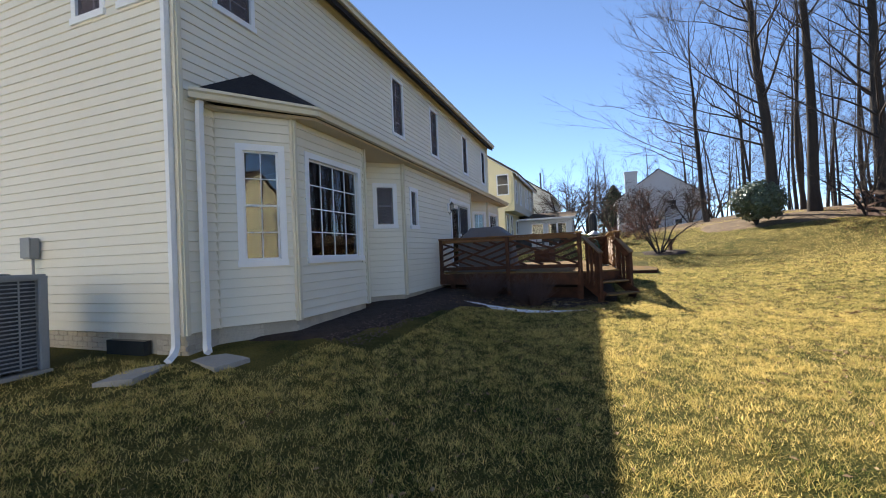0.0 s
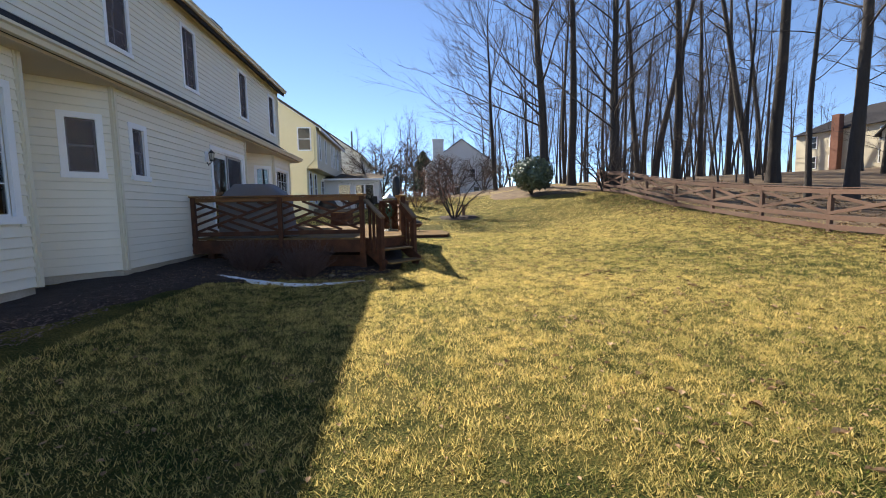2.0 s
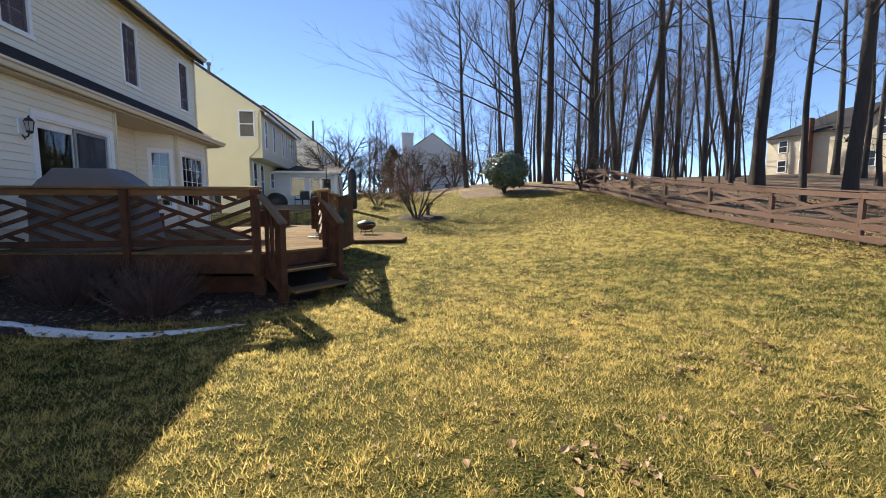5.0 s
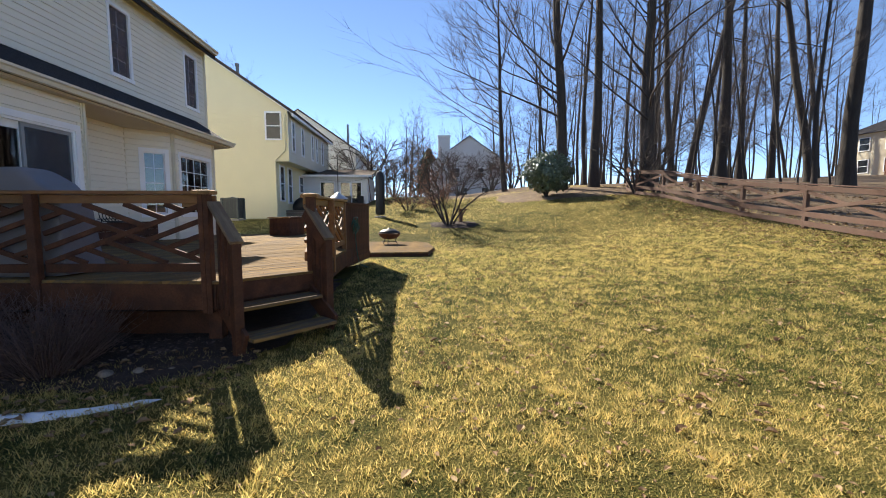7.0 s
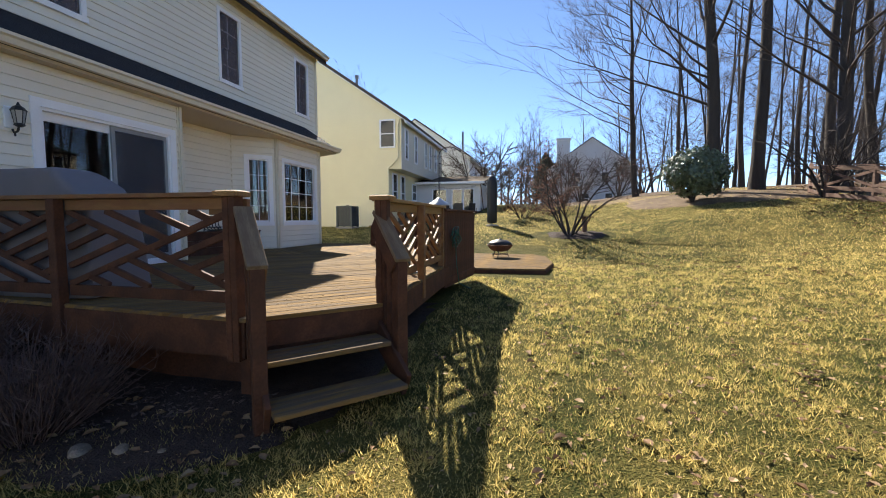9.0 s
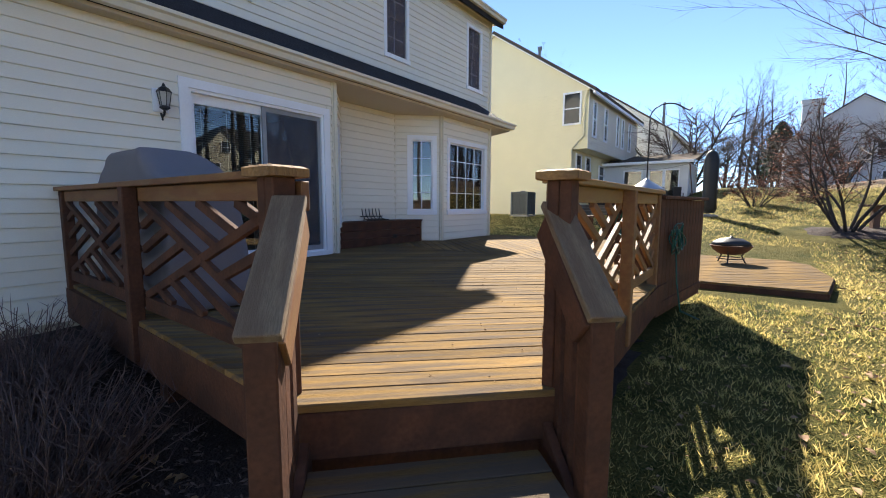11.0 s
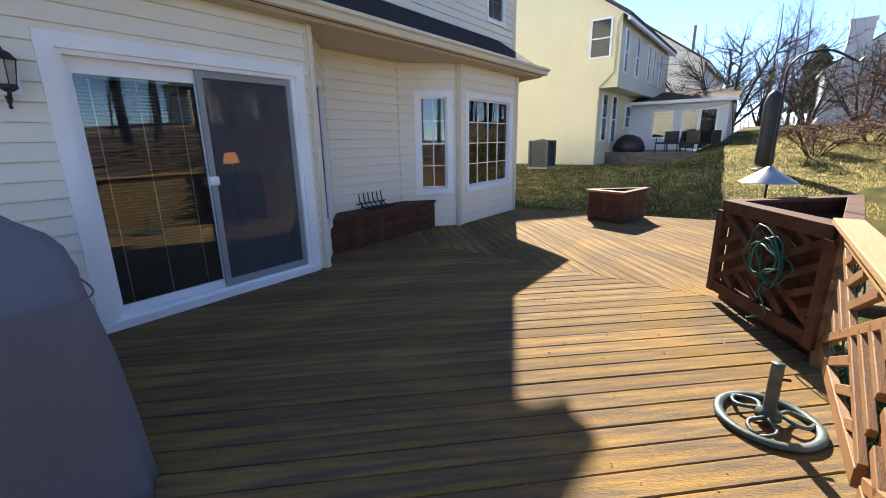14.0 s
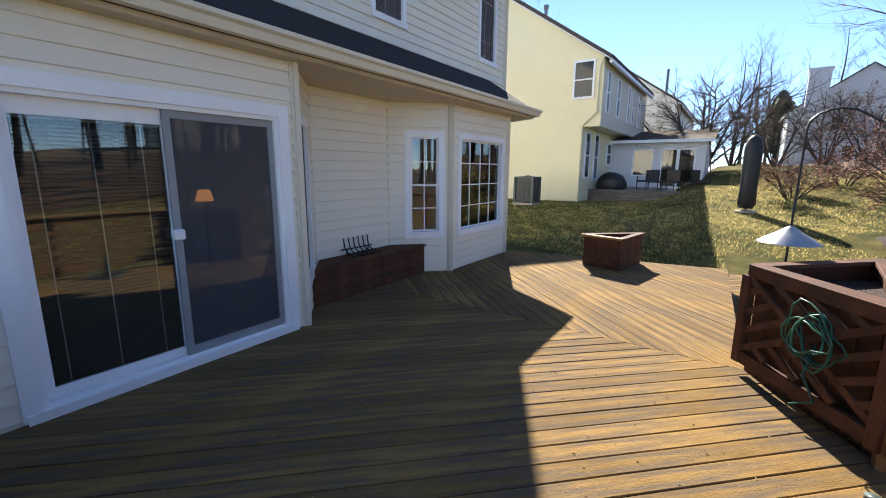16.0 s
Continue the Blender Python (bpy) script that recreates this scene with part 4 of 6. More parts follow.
def bench_box():
    ben = thing("storage_bench", "low dark red wooden storage bench against the siding", "bench", (0, 0, 0))
    x0, x1, y0, y1, z1 = -4.575, -4.20, 13.42, 15.08, 1.43
    for k in range(3):
        z = DZ + 0.002 + k * 0.14
        board("front_plank", ben, (x1 + 0.012, 12.98, z + 0.07), (x1 + 0.012, y1, z + 0.07), 0.024, 0.136)
        board("end_plank", ben, (x1 - 0.005, y1 - 0.012, z + 0.07), (-4.30, y1 - 0.012, z + 0.07), 0.024, 0.136)
    bm = bmesh.new()
    prism(bm, [(x1 + 0.035, 12.98), (x1 + 0.035, y1 + 0.02), (-4.27, y1 + 0.02), (-4.57, 14.76), (-4.57, 13.40)], z1 - 0.03, z1)
    part("seat_board", bm, "stain", ben)
    bm = bmesh.new()
    box(bm, x1 + 0.024, x1 + 0.03, 14.22, 14.34, 1.10, 1.17)
    part("vent", bm, "black_metal", ben, "small black vent")


bench_box()


def fire_grate(x, y, z, rz):
    g = thing("fire_grate", "black iron fireplace grate lying on the wooden bench", "fire grate", (x, y, z), rz=rz)
    for k in range(6):
        bm = bmesh.new()
        yy = -0.22 + 0.088 * k
        tube(bm, [(-0.10, yy, 0.01), (0.08, yy, 0.03), (0.14, yy, 0.10), (0.16, yy, 0.22)], 0.009, 6)
        part("bar", bm, "black_metal", g)
    for xx, zz in ((-0.06, 0.015), (0.12, 0.075)):
        bm = bmesh.new()
        tube(bm, [(xx, -0.27, zz), (xx, 0.30, zz)], 0.010, 6)
        part("cross_bar", bm, "black_metal", g)
    for yy in (-0.2, 0.2):
        bm = bmesh.new()
        tube(bm, [(0.12, yy, 0.075), (0.13, yy, 0.0)], 0.010, 6)
        part("leg", bm, "black_metal", g)


fire_grate(-4.40, 14.02, 1.432, 180)


def umbrella_base(x, y, z):
    u = thing("umbrella_base", "dark green cast iron umbrella base with curved spokes on the deck", "umbrella base", (x, y, z), rz=20)
    bm = bmesh.new()
    ring = [(math.cos(a), math.sin(a)) for a in (2 * math.pi * i / 40 for i in range(40))]
    prof = [(0.205, 0.0), (0.235, 0.005), (0.242, 0.018), (0.232, 0.03), (0.215, 0.034), (0.196, 0.026), (0.192, 0.012)]
    rows = [[bm.verts.new((c * r, s * r, h)) for c, s in ring] for r, h in prof]
    for i in range(len(rows)):
        p, q = rows[i], rows[(i + 1) % len(rows)]
        for k in range(40):
            bm.faces.new((p[k], p[(k + 1) % 40], q[(k + 1) % 40], q[k]))
    part("rim", bm, "green_metal", u, smooth=True)
    for k in range(3):
        for sgn in (1, -1):
            bm = bmesh.new()
            a = 2 * math.pi * k / 3
            pts = []
            for i in range(8):
                f = i / 7
                rr, ang = 0.04 + 0.165 * f, a + sgn * 0.55 * math.sin(math.pi * f) * (1 - 0.2 * f)
                pts.append((rr * math.cos(ang), rr * math.sin(ang), 0.05 - 0.028 * f))
            tube(bm, pts, 0.011, 6)
            part("spoke", bm, "green_metal", u, smooth=True)
    bm = bmesh.new()
    lathe(bm, [(0.06, 0.03), (0.055, 0.06), (0.032, 0.075), (0.03, 0.09), (0.028, 0.33), (0.03, 0.335)], 16)
    part("tube", bm, "green_metal", u, smooth=True)
    bm = bmesh.new()
    tube(bm, [(0.028, 0, 0.25), (0.065, 0, 0.25)], 0.008, 6)
    part("screw_knob", bm, "black_metal", u)
    bm = bmesh.new()
    for k in range(3):
        a = 2 * math.pi * k / 3
        box(bm, 0.20 * math.cos(a) - 0.012, 0.20 * math.cos(a) + 0.012, 0.20 * math.sin(a) - 0.012, 0.20 * math.sin(a) + 0.012, -0.002, 0.01)
    part("foot", bm, "black_metal", u)


umbrella_base(0.25, 12.23, deck_z(0.25) + 0.004)


def grill_cover():
    """A barbecue under a loose fitted cover: rounded hood, draped sides, creased hem."""
    x0, x1, y0, y1, h = -3.36, -1.82, 9.535, 10.165, 1.16
    cx, cy, hx, hy = (x0 + x1) / 2, (y0 + y1) / 2, (x1 - x0) / 2, (y1 - y0) / 2
    g = thing("covered_grill", "barbecue grill under a dark grey fitted fabric cover", "grill", (cx, cy, deck_z(cx)))
    bm = bmesh.new()
    rings = []
    # height, half length, half width towards the rail and towards the deck
    for z, sx, sn, sp in ((0.02, 1.02, 1.0, 1.05), (0.06, 1.0, 0.99, 1.02), (0.3, 0.99, 0.99, 0.98), (0.6, 0.98, 0.99, 0.94), (0.82, 0.97, 0.99, 0.90), (0.885, 0.945, 0.98, 0.88), (0.95, 0.85, 0.97, 0.87), (1.01, 0.75, 0.97, 0.80), (1.07, 0.65, 0.96, 0.66), (1.12, 0.58, 0.95, 0.47), (1.15, 0.54, 0.92, 0.30), (1.168, 0.51, 0.88, 0.14), (1.172, 0.48, 0.80, 0.06)):
        ring = []
        for k in range(48):
            a = 2 * math.pi * k / 48
            c, s = math.cos(a), math.sin(a)
            p = 0.22
            x, y = math.copysign(abs(c) ** p, c) * hx * sx, math.copysign(abs(s) ** p, s) * hy * (sp if s > 0 else sn)
            w = 0.028 * noise.noise(Vector((x * 3.2, y * 3.2, z * 1.6))) + 0.014 * noise.noise(Vector((x * 8, y * 8, z * 5)))
            fold = 0.012 * math.sin(7 * a + 2 * z) * max(0, 0.5 - z) * 2
            ring.append(bm.verts.new((x * (1 + (w + fold) / hx * 2), y * (1 + (w + fold) / hy), z + 0.012 * noise.noise(Vector((x * 4, y * 4, 7))) - (0.02 if z < 0.05 else 0) * (0.5 + 0.5 * math.sin(3 * a)))))
        rings.append(ring)
    for r, s in zip(rings, rings[1:]):
        for k in range(48):
            bm.faces.new((r[k], r[(k + 1) % 48], s[(k + 1) % 48], s[k]))
    bm.faces.new(rings[-1])
    bm.faces.new(rings[0][::-1])
    part("cover", bm, "cover", g, smooth=True)
    bm = bmesh.new()
    pts = []
    for k in range(49):
        a = 2 * math.pi * k / 48
        c, s = math.cos(a), math.sin(a)
        pts.append((math.copysign(abs(c) ** 0.28, c) * hx * 0.965, math.copysign(abs(s) ** 0.28, s) * hy * (0.90 if s > 0 else 0.995), 0.872))
    tube(bm, pts, 0.004, 4, False)
    part("seam", bm, "cover", g)
    for sx in (-1, 1):
        for sy in (-1, 1):
            bm = bmesh.new()
            tube(bm, [(sx * hx * 0.8, sy * hy * 0.6, 0), (sx * hx * 0.8, sy * hy * 0.6, 0.1)], 0.03, 8)
            part("caster", bm, "black_metal", g)


grill_cover()


def bird_feeder(x, y, z):
    f = thing("shepherd_hook", "black shepherd hook pole with steel squirrel baffle rising from the planter", "garden pole", (x, y, z))
    bm = bmesh.new()
    pts = [(0, 0, -0.2), (0, 0, 1.08)] + [(0.20 - 0.20 * math.cos(a), 0.02, 1.08 + 0.15 * math.sin(a)) for a in (0.4, 0.8, 1.2, 1.6, 2.0, 2.4)] + [(0.42, 0.02, 1.13), (0.46, 0.02, 1.11), (0.49, 0.02, 1.14)]
    tube(bm, pts, 0.010, 6)
    part("pole", bm, "black_metal", f)
    bm = bmesh.new()
    tube(bm, [(0, 0, 0.92), (0.08, 0, 0.89), (0.10, 0, 0.95), (0.05, 0, 1.02)], 0.007, 5)
    part("side_hook", bm, "black_metal", f)
    bm = bmesh.new()
    lathe(bm, [(0.235, 0.10), (0.23, 0.105), (0.10, 0.19), (0.02, 0.245), (0.015, 0.25)], 28)
    part("baffle", bm, "steel", f, "conical steel squirrel baffle", smooth=True)


bird_feeder(0.10, 14.75, 1.85)


def fire_pit(x, y, z):
    f = thing("fire_pit", "rusty metal fire bowl with mesh lid on three legs", "fire pit", (x, y, z))
    bm = bmesh.new()
    lathe(bm, [(0.08, 0.16), (0.22, 0.19), (0.31, 0.26), (0.36, 0.34), (0.38, 0.35), (0.36, 0.355), (0.30, 0.30), (0.05, 0.2)], 24)
    part("bowl", bm, "rust", f, smooth=True)
    bm = bmesh.new()
    lathe(bm, [(0.35, 0.36), (0.31, 0.42), (0.2, 0.48), (0.03, 0.51), (0.02, 0.54)], 20)
    part("mesh_lid", bm, "black_metal", f, smooth=True)
    for k in range(3):
        bm = bmesh.new()
        a = 2 * math.pi * k / 3 + 0.4
        tube(bm, [(0.34 * math.cos(a), 0.34 * math.sin(a), 0.33), (0.20 * math.cos(a), 0.20 * math.sin(a), 0.14), (0.27 * math.cos(a), 0.27 * math.sin(a), 0.0)], 0.014, 6)
        part("leg", bm, "black_metal", f)
    bm = bmesh.new()
    pts = [(0.235 * math.cos(a), 0.235 * math.sin(a), 0.09) for a in (2 * math.pi * i / 20 for i in range(21))]
    tube(bm, pts, 0.010, 5, False)
    part("ring", bm, "black_metal", f)


fire_pit(0.98, 18.6, 0.592)


# ---------------------------------------------------------------- trees
class Limbs:
    """Collects tapered round limbs into one mesh."""

    def __init__(self):
        self.v, self.f = [], []

    def limb(self, pts, radii, sides):
        base = len(self.v)
        side = None
        for i, p in enumerate(pts):
            d = (pts[min(i + 1, len(pts) - 1)] - pts[max(i - 1, 0)]).normalized()
            if side is None:
                side = d.orthogonal().normalized()
            side = (side - d * side.dot(d)).normalized()
            up = d.cross(side)
            for k in range(sides):
                a = 2 * math.pi * k / sides
                self.v.append(p + (side * math.cos(a) + up * math.sin(a)) * radii[i])
        for i in range(len(pts) - 1):
            for k in range(sides):
                j = (k + 1) % sides
                self.f.append((base + i * sides + k, base + i * sides + j, base + (i + 1) * sides + j, base + (i + 1) * sides + k))

    def spike(self, p, way, r):
        """A straight twig that runs to a point."""
        base = len(self.v)
        a = way.orthogonal().normalized() * r
        b = way.normalized().cross(a)
        self.v += [p + a, p - a * 0.5 + b * 0.87, p - a * 0.5 - b * 0.87, p + way]
        self.f += [(base, base + 1, base + 3), (base + 1, base + 2, base + 3), (base + 2, base, base + 3)]

    def object(self, name, mat, parent, smooth=True):
        me = bpy.data.meshes.new(name)
        me.from_pydata([tuple(p) for p in self.v], [], self.f)
        me.materials.append(M[mat])
        if smooth:
            me.polygons.foreach_set("use_smooth", [True] * len(me.polygons))
        ob = new(name, me)
        ob.parent = parent
        return ob


def wander(start, way, length, n, bend, lift, rng):
    pts = [Vector(start)]
    d = Vector(way).normalized()
    for _ in range(n):
        d = (d + Vector((rng.uniform(-bend, bend), rng.uniform(-bend, bend), rng.uniform(-bend, bend) + lift))).normalized()
        pts.append(pts[-1] + d * (length / n))
    return pts


def bare_tree(seed, height, r0, first=0.35, spread=0.32, count=24, lean=(0, 0), bias=(0, 0), dense=1.0):
    """A leafless woodland tree: trunk, limbs, branches and twigs."""
    rng = random.Random(seed)
    tree = thing("tree", "tall bare deciduous tree with grey-brown bark in the wood", "tree", (0, 0, -50), group="bare trees of the wood")
    trunk, crown = Limbs(), Limbs()
    n = 14
    pts = [Vector((0, 0, -0.4))]
    d = Vector((lean[0], lean[1], 1)).normalized()
    for i in range(n):
        d = (d + Vector((rng.uniform(-0.05, 0.05), rng.uniform(-0.05, 0.05), 0.05))).normalized()
        pts.append(pts[-1] + d * (height / n))
    rad = [r0 * (1.35 if i == 0 else 1.0) * (1 - i / (n + 0.6)) ** 0.8 for i in range(n + 1)]
    trunk.limb(pts, rad, 10)
    for b in range(count):
        f = first + (1 - first) * (b + rng.random()) / count
        k = min(int(f * n), n - 1)
        p = pts[k].lerp(pts[k + 1], f * n - k)
        a = rng.uniform(0, 2 * math.pi)
        up = rng.uniform(0.35, 0.9) if f < 0.75 else rng.uniform(0.7, 1.5)
        way = Vector((math.cos(a) + bias[0], math.sin(a) + bias[1], up))
        L = height * spread * rng.uniform(0.6, 1.1) * (1.15 - 0.65 * f)
        r = rad[k] * rng.uniform(0.20, 0.36)
        limb = wander(p, way, L, 6, 0.22, 0.05, rng)
        crown.limb(limb, [r * (1 - i / 6.6) for i in range(7)], 5)
        for s in range(int(8 * dense)):
            g = rng.uniform(0.25, 0.98)
            q = limb[min(int(g * 6), 5)].lerp(limb[min(int(g * 6) + 1, 6)], g * 6 % 1)
            dd = (limb[-1] - limb[0]).normalized()
            w2 = dd + Vector((rng.uniform(-0.9, 0.9), rng.uniform(-0.9, 0.9), rng.uniform(-0.3, 0.8)))
            L2 = L * rng.uniform(0.25, 0.5)
            sub = wander(q, w2, L2, 3, 0.28, 0.06, rng)
            r2 = max(0.008, r * 0.34)
            crown.limb(sub, [r2 * (1 - i / 3.7) for i in range(4)], 3)
            for t in range(int(11 * dense)):
                h = rng.uniform(0.12, 1.0)
                q2 = sub[min(int(h * 3), 2)].lerp(sub[min(int(h * 3) + 1, 3)], h * 3 % 1)
                w3 = (sub[-1] - sub[0]).normalized() * 1.1 + Vector((rng.uniform(-1, 1), rng.uniform(-1, 1), rng.uniform(-0.4, 0.8)))
                crown.spike(q2, w3.normalized() * L2 * rng.uniform(0.22, 0.6), max(0.005, r2 * 0.34))
    trunk.object("trunk", "bark", tree)
    crown.object("crown", "twig", tree)
    return tree


KINDS = [bare_tree(11, 22, 0.27, 0.34, 0.30, 20, dense=0.9), bare_tree(12, 25, 0.33, 0.40, 0.27, 20, dense=0.9), bare_tree(13, 20, 0.18, 0.34, 0.27, 20, (0.05, 0.02), dense=0.86),
         bare_tree(14, 14, 0.075, 0.12, 0.30, 20, (-0.05, 0.04), dense=0.75), bare_tree(15, 24, 0.26, 0.45, 0.24, 20, (0.03, -0.03), dense=0.86),
         bare_tree(16, 21, 0.31, 0.20, 0.40, 36, (0, 0), (-0.6, -0.1), 1.0), bare_tree(17, 13.5, 0.17, 0.26, 0.56, 34, (-0.14, 0.0), (-0.7, -0.1), 1.1)]


def plant(kind, x, y, rz, s=1.0):
    t = copy_thing(KINDS[kind], pose(x, y, float(gz(x, y)) - 0.02, 0, 0, rz))
    t.scale = (s, s, s)
    return t


for kind, x, y, rz, s in ((5, 11.0, 31.5, 0, 1.15), (5, 15.4, 29.2, 40, 1.0), (6, 8.5, 37.0, 0, 1.25), (1, 13.4, 32.2, 70, 1.0), (4, 24.3, 39.2, 0, 1.2), (1, 20.8, 30.5, 30, 1.0),
                           (0, 34.8, 43.0, 10, 1.2), (4, 26.6, 30.4, 200, 1.0), (1, 25.3, 26.9, 90, 1.15), (2, 20.8, 19.9, 10, 0.85), (0, 21.8, 18.7, 300, 1.05), (0, 30.1, 40.9, 50, 1.1),
                           (2, 23.4, 47.8, 120, 1.2), (0, 17.6, 33.9, 150, 1.0), (4, 20.2, 34.7, 250, 0.95), (2, 14.6, 36.8, 80, 1.0), (3, 12.4, 35.6, 10, 1.0), (3, 15.2, 29.8, 190, 0.9)):
    plant(kind, x, y, rz, s)
rng = random.Random(5)
taken = [(11.0, 31.5), (15.4, 29.2), (8.5, 37.0), (13.4, 32.2), (24.3, 39.2), (20.8, 30.5), (26.6, 30.4), (25.3, 26.9), (20.8, 19.9), (21.8, 18.7)]
tries = 0
while len(taken) < 104 and tries < 6000:
    tries += 1
    x, y = rng.uniform(14.5, 60), rng.uniform(14, 80)
    if y < 60 - 1.05 * x + 0 and x > 30:
        continue
    if x > 40 and y < 52:
        continue
    if x < 20 and y < 26:
        continue
    if abs(math.atan2(x, y) - 0.80) < 0.06 and y < 50:
        continue
    if any((x - a) ** 2 + (y - b) ** 2 < 6 for a, b in taken):
        continue
    taken.append((x, y))
    plant(rng.choice((0, 2, 2, 3, 3, 4)), x, y, rng.uniform(0, 360), rng.uniform(0.7, 1.05))
for x, y, s in ((-16, 84, 0.75), (-7, 92, 0.8), (-1, 88, 0.75), (2, 96, 0.8), (-24, 60, 0.7), (-17, 46, 0.75), (5, 90, 0.7), (-30, 75, 0.8), (16, 84, 0.9), (22, 78, 0.9), (28, 84, 0.9), (-14.5, 45, 0.62), (-4, 80, 0.7), (-9, 82, 0.7), (-12, 88, 0.75), (0, 82, 0.7), (3, 86, 0.7), (-19, 90, 0.8), (7, 95, 0.8), (10, 90, 0.8), (-20.5, 60, 0.95)):
    plant(rng.choice((0, 2, 3, 5)), x, y, rng.uniform(0, 360), s)
for _ in range(28):
    x, y = rng.uniform(10, 34), rng.uniform(27, 52)
    if x < 14.5 and y < 31:
        x += 5
    plant(3, x, y, rng.uniform(0, 360), rng.uniform(0.7, 1.2))
# the wood goes on beside and behind the camera
for x, y in ((17, 9), (21, 12), (19, 3), (24, 6), (18, -4), (23, -2), (28, 3), (20, -11), (27, -8), (31, -3), (16.5, -9), (33, 8), (38, 0), (35, -12), (29, -16), (18, -19), (12, -30), (3, -36), (17.5, 0), (20, 6), (22, -6), (25, -13), (16, -14), (30, 1), (34, 4), (26, 9), (22, -17), (38, -6)):
    plant(rng.choice((0, 1, 2, 4, 2)), x, y, rng.uniform(0, 360), rng.uniform(0.85, 1.1))
for _ in range(20):
    plant(3, rng.uniform(-26, 12), rng.uniform(78, 100), rng.uniform(0, 360), rng.uniform(0.6, 0.9))
for k in KINDS:
    for o in (*k.children, k):
        bpy.data.objects.remove(o)


def leaf_cloud(name, points, normals, size, mat, parent, rng, long=1.8):
    """Many small pointed leaves, each a folded pair of triangles."""
    v, f = [], []
    for p, n in zip(points, normals):
        n = (n + Vector((rng.uniform(-0.8, 0.8), rng.uniform(-0.8, 0.8), rng.uniform(-0.5, 0.9)))).normalized()
        a = n.orthogonal().normalized()
        a = (Matrix.Rotation(rng.uniform(0, 6.28), 3, n) @ a)
        b = n.cross(a)
        s = size * rng.uniform(0.6, 1.3)
        i = len(v)
        v += [p - a * s * long / 2, p + b * s * 0.5 - n * s * 0.12, p + a * s * long / 2, p - b * s * 0.5 - n * s * 0.12]
        f += [(i, i + 1, i + 2), (i, i + 2, i + 3)]
    me = bpy.data.meshes.new(name)
    me.from_pydata([tuple(p) for p in v], [], f)
    me.materials.append(M[mat])
    ob = new(name, me)
    ob.parent = parent
    return ob


def evergreen_bush(x, y, w, h, seed):
    rng = random.Random(seed)
    z = float(gz(x, y))
    b = thing("evergreen_shrub", "rounded glossy evergreen shrub at the edge of the wood", "shrub", (x, y, z))
    L = Limbs()
    for k in range(7):
        a = rng.uniform(0, 6.28)
        L.limb(wander((rng.uniform(-0.15, 0.15), rng.uniform(-0.15, 0.15), -0.2), (math.cos(a) * 0.5, math.sin(a) * 0.5, 1), h * 0.8, 5, 0.2, 0.05, rng), [0.05 - 0.007 * i for i in range(6)], 6)
    L.object("stem", "bark", b)
    pts, nor = [], []
    while len(pts) < 5200:
        d = Vector((rng.gauss(0, 1), rng.gauss(0, 1), rng.gauss(0, 1))).normalized()
        bump = 1 + 0.28 * noise.noise(d * 2.2 + Vector((seed, 0, 0))) + 0.15 * noise.noise(d * 5)
        r = rng.uniform(0.72, 1.0) * bump
        p = Vector((d.x * w / 2 * r, d.y * w / 2 * r, h * 0.56 + d.z * h * 0.47 * r))
        if p.z > 0.25:
            pts.append(p)
            nor.append(d)
    leaf_cloud("foliage", pts, nor, 0.11, "evergreen", b, rng)
    return b


evergreen_bush(9.3, 28.9, 2.9, 2.5, 3)


